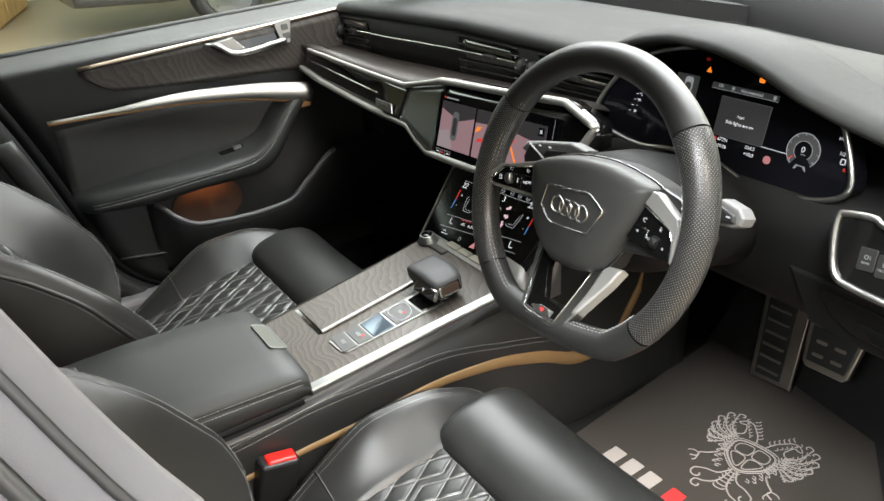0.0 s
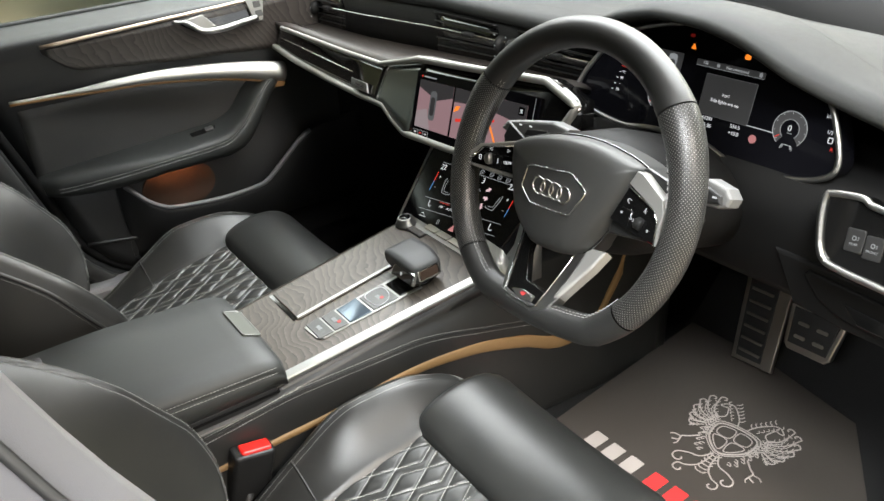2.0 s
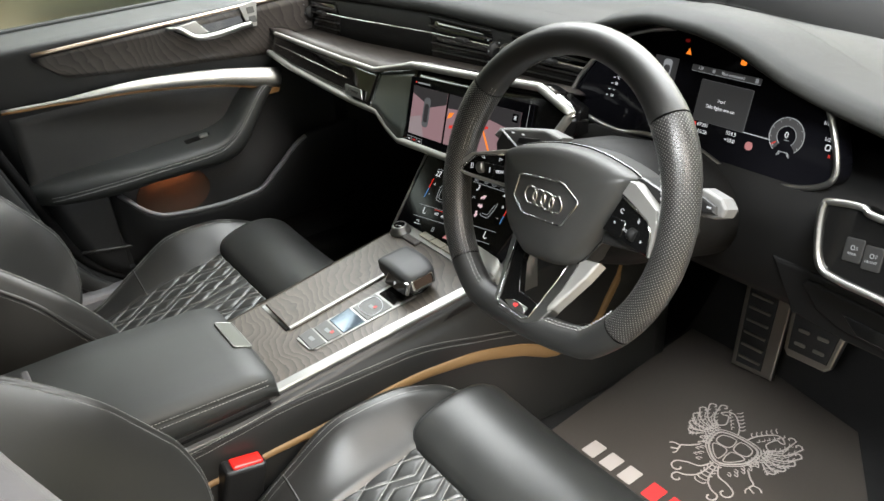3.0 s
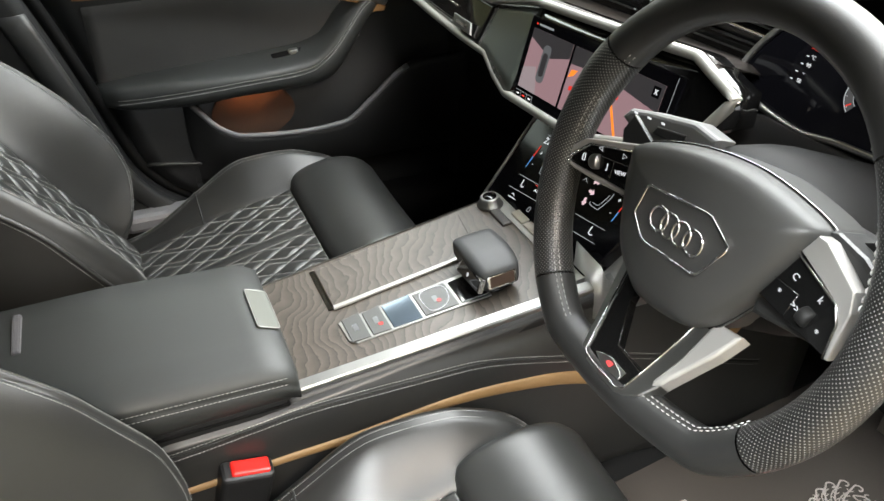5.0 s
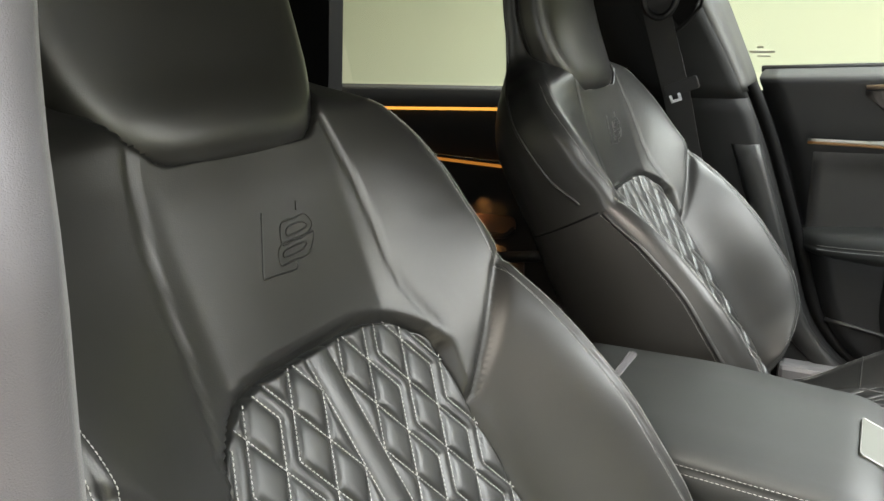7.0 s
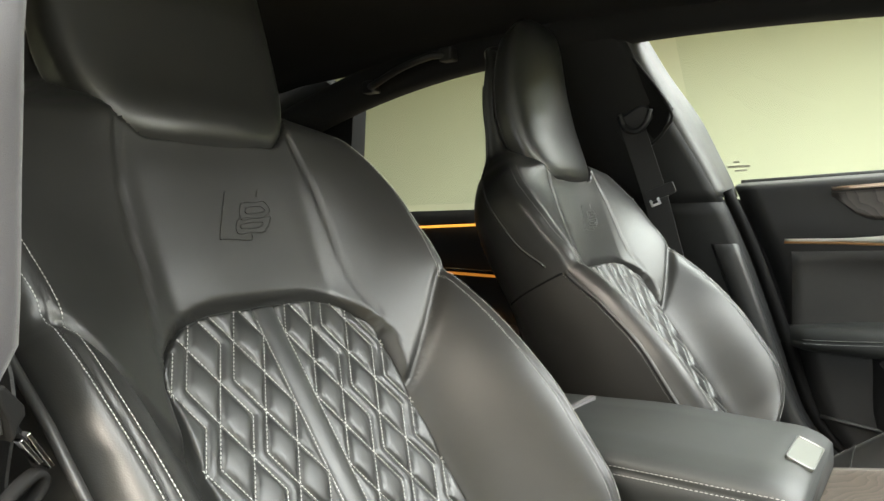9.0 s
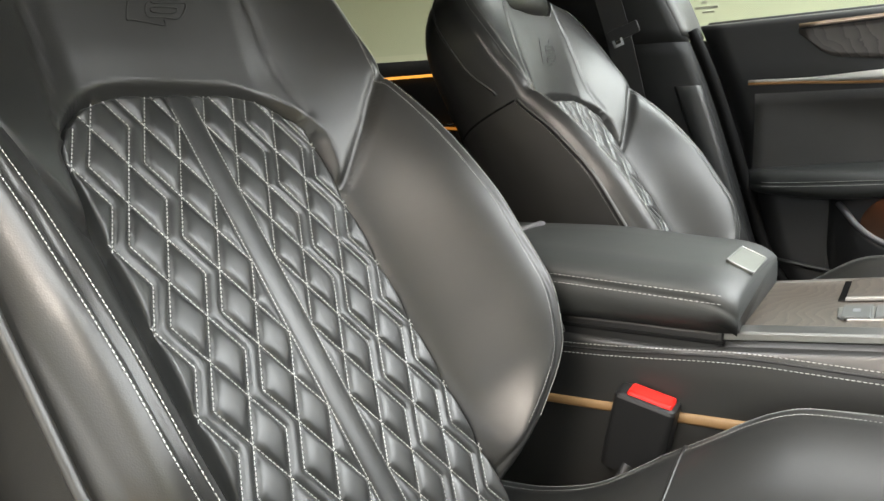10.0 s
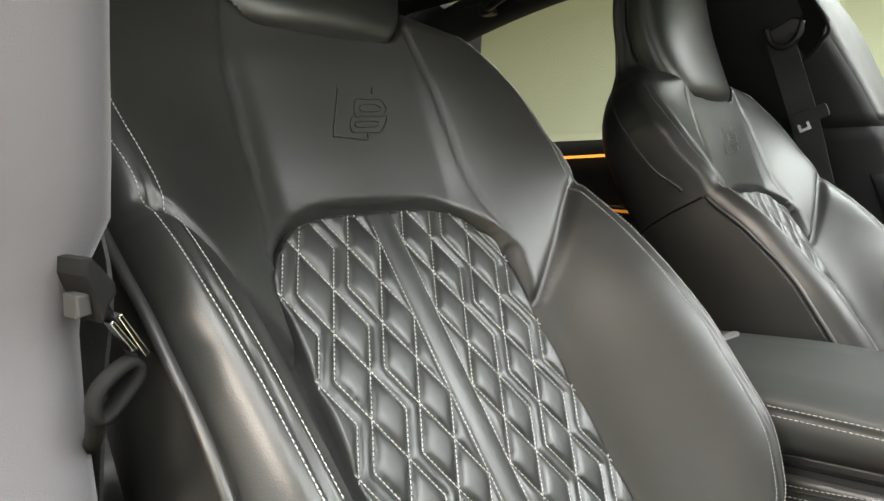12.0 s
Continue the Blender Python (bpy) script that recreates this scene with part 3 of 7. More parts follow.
# rear doors: dark cards with two amber lines each
for sg in (-1, 1):
    t = thing("rear_door", (sg * 0.72, -0.5, 0.40), "black rear door card with amber light lines", "car door", "rear doors", kind="structure")
    rings = []
    for z in np.linspace(0.36, 0.945, 16):
        x = float(interp(z, [0.36, 0.55, 0.75, 0.9, 0.945], [0.71, 0.70, 0.715, 0.69, 0.70]))
        rings.append([(sg * x, y, z) for y in np.linspace(pillar_front(z) - 0.20, -1.25, 14)] + [(sg * 0.84, -1.25, z), (sg * 0.84, pillar_front(z) - 0.20, z)])
    loft("door_card", rings, SOFT, t)
    tube("light_line", [(sg * 0.683, y, 0.910 + 0.02 * (y + 0.5)) for y in np.linspace(-0.98, -0.20, 12)], 0.0034, AMBER, t, "bright amber light line", n=6)
    tube("pull_line", [(sg * 0.690, y, 0.797 - 0.05 * (y + 0.5)) for y in np.linspace(-0.90, -0.25, 12)], 0.0034, AMBER_SOFT, t, "amber light line", n=6)
    tube("pull_trim", [(sg * 0.684, y, 0.806 - 0.05 * (y + 0.5)) for y in np.linspace(-0.90, -0.25, 12)], 0.004, DARKCHROME, t, n=6)
    tube("pocket_edge", spline([(sg * 0.66, -0.75, 0.64), (sg * 0.655, -0.5, 0.60), (sg * 0.66, -0.3, 0.62)], 6), 0.012, HARD, t, n=8)
    # bowl under the pull and pocket below it, their amber light painted brown
    for y0, y1, z0, z1 in ((-0.56, -0.385, 0.648, 0.686), (-0.50, -0.365, 0.522, 0.600)):
        ym, zm = (y0 + y1) / 2, (z0 + z1) / 2
        bowl = plate("lit_bowl", rounded(y1 - y0, z1 - z0, 0.016, 5), 0.004, frame3((sg * 0.694, ym, zm), (0, -sg, 0), (0, 0, 1)), BROWN_TRIM_AND_GLOW, t, "bowl with amber light painted brown", bevel=0.002)
        tube("bowl_lip", spline([(sg * 0.690, y0, z0 + 0.012), (sg * 0.680, y0 + 0.03, z0 - 0.002), (sg * 0.678, y1 - 0.03, z0 - 0.003), (sg * 0.690, y1, z0 + 0.014)], 6), 0.006, SOFT, bowl, "black lip", n=8)
        data = bpy.data.lights.new("bowl_light", "AREA")
        data.shape, data.size, data.size_y, data.energy, data.color = "RECTANGLE", 0.006, 0.08, 0.045, (1.0, 0.45, 0.12)
        new("bowl_light", data).matrix_world = look((sg * 0.672, ym, z1 + 0.008), (sg * 0.694, ym, z0 + 0.01))
# rear bench, parcel shelf and tailgate close the cabin
bench = thing("rear_bench", (0, -0.95, 0.33), "black leather rear bench seat in shadow", "car seat")
loft("bench_cushion", [[(x, -0.62, 0.40), (x, -0.60, 0.52), (x, -0.66, 0.56), (x, -1.05, 0.53), (x, -1.10, 0.40)] for x in np.linspace(-0.66, 0.66, 14)], LEATHER, bench)
loft("bench_back", [[(x, -1.02, 0.50), (x, -1.12, 0.75), (x, -1.20, 0.98), (x, -1.26, 1.0), (x, -1.30, 0.5)] for x in np.linspace(-0.66, 0.66, 14)], LEATHER, bench)
tagged(loft("parcel_shelf", [[(x, -1.2, 0.96), (x, -1.95, 0.98), (x, -1.95, 0.3), (x, -1.3, 0.3)] for x in (-0.74, 0.74)], CARPET, smooth=False), "black parcel shelf", "shelf", kind="structure")
for sg in (-1, 1):
    side = "driver" if sg > 0 else "passenger"
    # solid quarter behind the rear side window
    pts = [(-0.775, 1.21), (-0.80, 0.93), (-1.30, 0.93), (-2.0, 0.93), (-1.95, 1.12), (-1.45, 1.26), (-0.95, 1.33)]
    plate("quarter_trim_" + side, pts, 0.05, frame3((sg * 0.62, 0, 0), (0, 1, 0), (0, 0, 1)), VOID)
    tagged(scene.collection.objects[-1], "black quarter trim behind the rear window", "trim", kind="structure")
# grab handle over the rear window
gh = thing("grab_handle", (-0.53, -0.56, 1.26), "black folding grab handle on the roof rail", "handle")
tube("bar", spline([(-0.545, -0.665, 1.222), (-0.52, -0.63, 1.222), (-0.515, -0.56, 1.245), (-0.52, -0.49, 1.262), (-0.545, -0.46, 1.266)], 6), 0.008, HARD, gh, n=8)
for y, z in ((-0.665, 1.222), (-0.46, 1.266)):
    box("mount", (-0.565, y - 0.016, z - 0.014), (-0.535, y + 0.016, z + 0.014), HARD, gh, bevel=0.004)
# side glass
for y0, y1, nm in ((-0.02, 0.92, "window_1"), (-0.80, -0.16, "window_2")):
    for sg in (-1, 1):
        if sg > 0 and nm == "window_1":
            continue
        pts = []
        for y in np.linspace(y0, y1, 8):
            pts.append((sg * (0.862 if nm == "window_1" else 0.715), y, 0.978 if nm == "window_1" else 0.96))
        top = [(sg * 0.62, y, 1.30) for y in np.linspace(y1, y0, 8)]
        loft(nm if sg < 0 else nm + "_right", [pts, top[::-1]], GLASS, closed=False, caps=False)
        g = scene.collection.objects[-1]
        g.visible_shadow = False
        tagged(g, "clear side window glass", "window", kind="structure")

# black lower edge of the windscreen and the bonnet beyond it
rings = []
for x in np.linspace(-0.78, 0.78, 40):
    y = float(interp(x, [-0.78, -0.11, 0.10, 0.37, 0.60, 0.78], [1.385, 1.38, 1.29, 1.125, 1.00, 0.93]))
    rings.append([(x, y, 0.94), (x, y + 0.004, 1.006), (x, y + 0.10, 1.05), (x, y + 0.30, 1.06), (x, y + 0.30, 0.90), (x, y, 0.90)])
tagged(loft("windscreen_base", rings, VOID), "black windscreen base", "trim", kind="structure")
tagged(loft("bonnet", [[(x, 1.69, 1.0 - 0.06 * (x / 0.8) ** 2), (x, 2.2, 0.95 - 0.08 * (x / 0.8) ** 2), (x, 2.7, 0.80 - 0.1 * (x / 0.8) ** 2), (x, 2.75, 0.5), (x, 1.69, 0.5)] for x in np.linspace(-0.85, 0.85, 18)], PAINT), "dark grey painted bonnet", "bonnet", kind="structure")

# ---- front seats ----
SEAT_X, LEAN_BACK = 0.365, radians(33)
SEAT_O = np.array([SEAT_X, 0.109, 0.58])
SEAT_V = np.array([0, -math.sin(LEAN_BACK), math.cos(LEAN_BACK)])
SEAT_N = np.array([0, math.cos(LEAN_BACK), math.sin(LEAN_BACK)])
V_TOP = 0.738


def back_point(u, v, w):
    u, v, w = np.broadcast_arrays(u, v, w)
    return SEAT_O + u[..., None] * np.array([1.0, 0, 0]) + v[..., None] * SEAT_V + w[..., None] * SEAT_N


def back_half(v):
    return interp(v, [-0.09, -0.07, -0.025, 0.02, 0.08, 0.15, 0.20, 0.26, 0.318, 0.330, 0.37, 0.42, 0.455, 0.485, 0.508, 0.530, 0.555, 0.64, 0.685, 0.715, 0.730, V_TOP],
                  [0.105, 0.135, 0.186, 0.221, 0.233, 0.233, 0.231, 0.228, 0.2235, 0.2235, 0.2275, 0.231, 0.226, 0.211, 0.187, 0.154, 0.126, 0.113, 0.100, 0.082, 0.058, 0.02])


def seam_u(v):
    """The seam along the crest of the bolster, from the middle."""
    return back_half(v) - interp(v, [-0.09, 0.0, 0.046, 0.11, 0.15, 0.20, 0.26, 0.33, 0.6], [0.034, 0.033, 0.032, 0.029, 0.027, 0.025, 0.021, 0.018, 0.016])


def lean_in(v):
    """The headrest stands more upright than the back."""
    return interp(v, [-0.1, 0.46, 0.50, 0.55, 0.60, 0.65, 0.70, 0.74], [0.0, 0.0, 0.003, 0.010, 0.024, 0.047, 0.078, 0.105])


def dist_to(u, v, line):
    """Distance from points to a polyline in the seat's own plane."""
    d = np.full(np.shape(u), 1e3)
    for (x0, y0), (x1, y1) in zip(line[:-1], line[1:]):
        dx, dy = x1 - x0, y1 - y0
        t = np.clip(((u - x0) * dx + (v - y0) * dy) / (dx * dx + dy * dy + 1e-12), 0, 1)
        d = np.minimum(d, np.hypot(u - x0 - t * dx, v - y0 - t * dy))
    return d


FOLD = spline([(0.212, 0.326), (0.190, 0.305), (0.160, 0.268), (0.128, 0.232)], 6)
PANEL = spline([(0.082, 0.53), (0.096, 0.47), (0.105, 0.42), (0.108, 0.37), (0.112, 0.335), (0.122, 0.300)], 6)


def pad_half(v):
    return interp(v, [0.4695, 0.473, 0.477, 0.483, 0.492, 0.508, 0.54, 0.57, 0.60, 0.64, 0.685, 0.715, 0.732, 0.740], [0.050, 0.066, 0.075, 0.083, 0.092, 0.103, 0.116, 0.121, 0.121, 0.115, 0.103, 0.084, 0.055, 0.020])


def insert_top(a):
    return interp(a, [0, 0.05, 0.08, 0.100, 0.115, 0.123], [0.336, 0.335, 0.328, 0.314, 0.298, 0.280])


def back_front(u, v):
    """Height of the backrest's front over its own plane."""
    a = np.abs(u)
    half, seam = back_half(v), seam_u(v)
    crest = interp(v, [-0.09, -0.07, -0.025, 0.02, 0.075, 0.144, 0.20, 0.26, 0.325], [-0.02, 0.0, 0.056, 0.088, 0.100, 0.098, 0.090, 0.076, 0.052])
    ramp = np.clip((a - 0.118) / np.maximum(seam - 0.118, 0.02), 0, 1)
    bolster = crest * (0.42 * ramp + 0.58 * smooth01(ramp)) - 0.004
    centre = interp(v, [0.22, 0.30, 0.335, 0.37, 0.41, 0.455, 0.50, 0.56], [-0.003, 0.000, 0.003, 0.010, 0.019, 0.029, 0.038, 0.046])
    wingtop = interp(v, [0.22, 0.29, 0.34, 0.40, 0.46, 0.52, 0.58], [0.030, 0.047, 0.049, 0.046, 0.038, 0.026, 0.012])
    r2 = np.clip((a - 0.085) / np.maximum(half - 0.020 - 0.085, 0.01), 0, 1)
    wing = centre + (wingtop - centre) * (0.65 * r2 + 0.35 * smooth01(r2))
    # which side of the fold: above it the shoulder wing, below it the side bolster
    line = interp(a, [0.0, 0.122, 0.128, 0.160, 0.190, 0.212, 0.25], [0.229, 0.230, 0.234, 0.268, 0.305, 0.326, 0.335])
    k = smooth01((v - line + 0.006) / 0.012)
    w = bolster * (1 - k) + wing * k
    # bed of the quilted insert
    ins = smooth01((insert_top(np.minimum(a, 0.123)) + 0.004 - v) / 0.006) * smooth01((0.128 - a) / 0.010)
    w = w * (1 - ins) + (-0.009) * ins
    # shell behind the headrest pad
    hd = smooth01((v - 0.490) / 0.07)
    w = w * (1 - hd) + 0.002 * hd
    under = smooth01((pad_half(v) - a - 0.004) / 0.006) * smooth01((v - 0.475) / 0.004)
    w = w * (1 - under) - 0.006 * under
    top = np.clip((v - 0.66) / (V_TOP - 0.66), 0, 1)
    w = w - 0.055 * top ** 3 + lean_in(v)
    # seams pressed into the cover
    w = w - 0.006 * np.exp(-(dist_to(a, v, FOLD) / 0.0042) ** 2) * (0.25 + 0.75 * smooth01((0.216 - a) / 0.03))
    w = w - 0.0024 * np.exp(-(dist_to(a, v, PANEL) / 0.0022) ** 2)
    fade = smooth01((0.350 - v) / 0.05)
    w = w - 0.0022 * np.exp(-((a - seam) / 0.0028) ** 2) * fade
    w = w - 0.0022 * np.exp(-((v - 0.318) / 0.0026) ** 2) * smooth01((a - 0.185) / 0.02)
    w = w - 0.0030 * np.exp(-((a - seam) / 0.0016) ** 2) * fade
    # soft pulls in the leather
    w = w + 0.0012 * np.sin(u * 31 + v * 17) * np.sin(v * 23 - u * 9) * (1 - ins)
    # the cover falls away outside the crest
    w = w - 0.012 * np.clip((a - seam - 0.004) / 0.020, 0, 1) ** 2 * fade
    # rounding over the rim
    soft = smooth01((v - 0.335) / 0.05) * smooth01((0.60 - v) / 0.06)
    e = np.clip((half - a) / (0.018 + 0.016 * soft), 0, 1)
    return w - (0.018 + 0.006 * soft) * (1 - np.sqrt(np.clip(1 - (1 - e) ** 2, 0, 1)))


def quilt_lines(u_max, v_lo, v_hi, v_even, row=0.0302, first=0.0125, step=0.0157, band=0.0445):
    """Seams of the diamond quilting, mirrored about the plain middle strip."""
    out = []
    n0, n1 = int((v_lo - v_even) / row) - 2, int((v_hi - v_even) / row) + 2
    for side in (-1, 1):
        for fam in range(4):
            base = first + fam * band
            for k in range(n0, n1):
                for col in range(3):
                    # a seam runs both ways between neighbouring nodes of the lattice
                    if (k + col) % 2 == 0:
                        s, t = (col, k), (col + 1, k + 1)
                    else:
                        s, t = (col + 1, k), (col, k + 1)
                    out.append(((side * (base + s[0] * step), v_even + s[1] * row), (side * (base + t[0] * step), v_even + t[1] * row)))
    for side in (-1, 1):
        out.append(((side * 0.0118, v_lo - 0.01), (side * 0.0118, v_hi + 0.01)))
    return out


def seg_dist(U, V, segs):
    d = np.full(U.shape, 1.0)
    for (x0, y0), (x1, y1) in segs:
        dx, dy = x1 - x0, y1 - y0
        t = np.clip(((U - x0) * dx + (V - y0) * dy) / (dx * dx + dy * dy), 0, 1)
        np.minimum(d, np.hypot(U - x0 - t * dx, V - y0 - t * dy), out=d)
    return d


def inflate(D, pitch, tall, reach, turns=260):
    """Height of a soft cover held down along its seams."""
    held = D < 0.0010
    h = np.zeros(D.shape)
    for _ in range(turns):
        p = np.pad(h, 1, mode="edge")
        h = 0.25 * (p[:-2, 1:-1] + p[2:, 1:-1] + p[1:-1, :-2] + p[1:-1, 2:]) + pitch * pitch / 4
        h[held] = 0
    return tall * 0.86 * (1 - np.exp(-2.1 * h / (0.30 * reach * reach))) ** 0.85


def clip_lines(segs, inside, n=16):
    """The stretches of the seams that lie inside the panel."""
    out = []
    for a, b in segs:
        t = np.linspace(0, 1, n)
        pts = [(a[0] + (b[0] - a[0]) * q, a[1] + (b[1] - a[1]) * q) for q in t]
        run = []
        for p in pts:
            if inside(*p):
                run.append(p)
            else:
                if len(run) > 2:
                    out.append(run)
                run = []
        if len(run) > 2:
            out.append(run)
    return out


def build_backrest(seat):
    nf, ns = 151, 12
    vs = np.concatenate([np.linspace(-0.09, 0.43, 130), np.linspace(0.4325, 0.53, 50), np.linspace(0.534, V_TOP, 48)])
    s = np.sin(np.linspace(-1, 1, nf) * math.pi / 2 * 0.93) / math.sin(math.pi / 2 * 0.93)
    rows = []
    for v in vs:
        half = float(back_half(v))
        u = half * s
        w = back_front(u, np.full(nf, v))
        front = back_point(u, np.full(nf, v), w)
        deep = float(interp(v, [-0.09, 0.1, 0.4, 0.52, 0.60, 0.70, V_TOP], [-0.13, -0.122, -0.088, -0.066, -0.034, -0.026, -0.015])) + float(lean_in(v)) * 0.9
        we = float(w[-1])
        q = np.linspace(0, 1, ns + 1)[1:]
        su = half + 0.006 * np.sin(q * math.pi) - 0.05 * q ** 3
        sw = we + (deep - we) * q
        right = back_point(su, np.full(ns, v), sw)
        left = back_point(-su, np.full(ns, v), sw)
        rows.append(np.concatenate([left[::-1], front, right]))
    nc = len(rows[0])
    ob = loft("backrest", rows, LEATHER, seat, "smooth black leather backrest with shoulder wings and integrated headrest", closed=True)
    # quilted middle
    half, lo = 0.1225, -0.085
    u1 = np.linspace(-half, half, 165)
    t1 = np.linspace(0, 1, 270)
    U, T = np.meshgrid(u1, t1)
    Vv = lo + (insert_top(np.abs(U)) - lo) * T
    segs = quilt_lines(half, lo, 0.34, 0.3053)
    D = seg_dist(U, Vv, segs)
    rim = np.minimum(half - np.abs(U), insert_top(np.abs(U)) - Vv)
    # hollow of the middle strip is a plain rounded band
    strip = np.abs(U) < 0.0118
    H = np.where(strip, 0.0034 * np.sqrt(np.clip(1 - (U / 0.0118) ** 2, 0, 1)), inflate(D, 0.00152, 0.0046, 0.0125))
    Wq = -0.0015 + H * smooth01(rim / 0.008 + 0.15) - 0.010 * (1 - smooth01(rim / 0.006)) + 0.10 * np.clip(np.abs(U) - 0.05, 0, 1) ** 2 * 6
    P = back_point(U, Vv, Wq).reshape(-1, 3)
    insert = mesh_ob("quilted_insert", P, grid_faces(len(t1), len(u1)), LEATHER_SOFT, seat, "black leather insert quilted in diamonds with pale stitching")

    def surf(u, v):
        return -0.0015 + 0.10 * max(abs(u) - 0.05, 0) ** 2 * 6

    inside = lambda u, v: abs(u) < half - 0.003 and lo < v < float(insert_top(abs(u))) - 0.003
    lines = [[back_point(np.array(u), np.array(v), np.array(surf(u, v))) for u, v in run] for run in clip_lines(segs, inside)]
    stitch_mesh("insert_stitching", lines, lambda p: SEAT_N, insert, lift=0.0008, width=0.0010)
    # double seams along the bolsters and wings
    rows2 = []
    for sg in (-1, 1):
        for off in (-0.0058, 0.0055):
            v = np.linspace(-0.03, 0.50, 220)
            u = sg * (seam_u(v) + off)
            rows2.append(back_point(u, v, back_front(u, v)))
        v = np.linspace(0.02, 0.315, 90)
        rows2.append(back_point(sg * (back_half(v) + 0.0030), v, interp(v, [-0.02, 0.16, 0.25, 0.315], [0.062, 0.063, 0.047, 0.024])))
        v = np.linspace(0.02, 0.316, 60)
        tube("piping", back_point(sg * (back_half(v) + 0.0046), v, interp(v, [0.0, 0.16, 0.25, 0.315, 0.45, 0.6], [0.069, 0.070, 0.054, 0.031, 0.014, 0.045])), 0.0032, LEATHER, ob, n=8)
    stitch_mesh("edge_stitching", rows2, lambda p: SEAT_N, ob, pitch=0.0031, length=0.0022, width=0.0008, lift=0.0005)
    # welt along the flank of the shoulder wing, up to the headrest
    for sg in (-1, 1):
        v = np.linspace(0.338, 0.66, 50)
        we = np.array([float(back_front(back_half(q), np.array(q))) for q in v])
        deep = interp(v, [-0.09, 0.1, 0.4, 0.52, 0.60, 0.70, V_TOP], [-0.13, -0.122, -0.088, -0.066, -0.034, -0.026, -0.015]) + lean_in(v) * 0.9
        q = interp(v, [0.33, 0.40, 0.66], [0.16, 0.30, 0.42])
        tube("flank_welt", back_point(sg * (back_half(v) + 0.006 * np.sin(q * math.pi) - 0.05 * q ** 3 + 0.0006), v, we + (deep - we) * q), 0.0019, LEATHER, ob, n=6)
    # seam across the flank under the shoulder wing
    for sg in (-1, 1):
        q = np.linspace(0.02, 0.95, 14)
        half = float(back_half(0.318))
        we = float(back_front(np.array([half]), np.array([0.318]))[0])
        tube("flank_seam", back_point(sg * (half + 0.006 * np.sin(q * math.pi) - 0.05 * q ** 3 + 0.0004), 0.318 + 0.012 * q, we + (-0.096 - we) * q), 0.0016, VOID, ob, n=6)
    # headrest pad: a firm cushion, wider at the top, flat along its lower edge
    pv = np.array([0.4695, 0.4705, 0.473, 0.477, 0.483, 0.492, 0.508, 0.525, 0.54, 0.57, 0.60, 0.64, 0.67, 0.695, 0.715, 0.728, 0.736, 0.740])
    hp = pad_half(pv)
    th = interp(pv, [0.4695, 0.4705, 0.473, 0.477, 0.483, 0.492, 0.60, 0.70, 0.72, 0.735, 0.740], [0.006, 0.012, 0.018, 0.023, 0.0265, 0.029, 0.030, 0.028, 0.024, 0.012, 0.004])
    rings = []
    for v, h, t_ in zip(pv, hp, th):
        a = np.linspace(0, 2 * math.pi, 56, endpoint=False)
        sq = (np.abs(np.cos(a)) ** 3.6 + np.abs(np.sin(a)) ** 3.6) ** (-1 / 3.6)
        u = h * np.cos(a) * sq
        rings.append(back_point(u, np.full(56, v), 0.015 + t_ * np.sin(a) * sq - 0.25 * (u ** 2) + float(lean_in(v))))
    pad = loft("headrest_pad", rings, LEATHER, seat, "smooth black leather headrest pad")
    rows3 = [back_point(sg * (interp(v, pv, hp) - 0.001), v, 0.000 + lean_in(v)) for sg in (-1, 1) for v in [np.linspace(0.52, 0.71, 70)]]
    stitch_mesh("pad_stitching", rows3, lambda p: SEAT_N, pad, pitch=0.0034, length=0.0024, width=0.0008, lift=0.0004)
    # pressed mark: a slanted frame with a curved figure
    mark = []
    for pts, closed in (([(0.005, 0.4316), (0.015, 0.411), (0.0245, 0.391), (0.021, 0.3897), (0.008, 0.389), (-0.009, 0.388), (-0.0114, 0.393)], False), ([(-0.032, 0.4327), (-0.0287, 0.4268)], False),
                        ([(-0.0095, 0.4206), (-0.024, 0.4215), (-0.036, 0.4222), (-0.0400, 0.4135), (-0.030, 0.4080), (-0.016, 0.4072), (-0.004, 0.4067)], True),
                        ([(-0.0021, 0.4067), (0.0045, 0.3943), (-0.010, 0.3946), (-0.027, 0.3951), (-0.0385, 0.4075), (-0.030, 0.4080)], True),
                        ([(-0.0150, 0.4170), (-0.030, 0.4178), (-0.033, 0.4130), (-0.012, 0.4115)], True), ([(-0.005, 0.4025), (-0.002, 0.3982), (-0.022, 0.3990), (-0.027, 0.4035)], True)):
        p = spline(pts, 5, closed)
        u, v = p[:, 0], p[:, 1]
        mark.append(tube("pressed_mark", back_point(u, v, back_front(u, v) + 0.0002), 0.0007, LEATHER, ob, n=6, closed=closed))
    return ob


def cush_base(x, y):
    """Height of the cushion's top; x from the seat's middle."""
    a = np.abs(x)
    mid = interp(y, [0.02, 0.10, 0.20, 0.32, 0.44], [0.478, 0.482, 0.505, 0.538, 0.563])
    crest_a = interp(y, [0.02, 0.14, 0.275, 0.37, 0.45, 0.50, 0.54, 0.575], [0.214, 0.215, 0.216, 0.213, 0.205, 0.195, 0.180, 0.150])
    crest_z = interp(y, [0.02, 0.12, 0.18, 0.275, 0.37, 0.45, 0.50, 0.54, 0.575], [0.470, 0.476, 0.490, 0.550, 0.602, 0.607, 0.596, 0.580, 0.56])
    inner = interp(y, [0.02, 0.20, 0.32, 0.44, 0.57], [0.112, 0.118, 0.128, 0.138, 0.135])
    r = np.clip((a - inner) / np.maximum(crest_a - inner, 0.01), 0, 1)
    z = mid + (crest_z - mid) * (0.35 * r + 0.65 * smooth01(r))
    return z, crest_a, crest_z


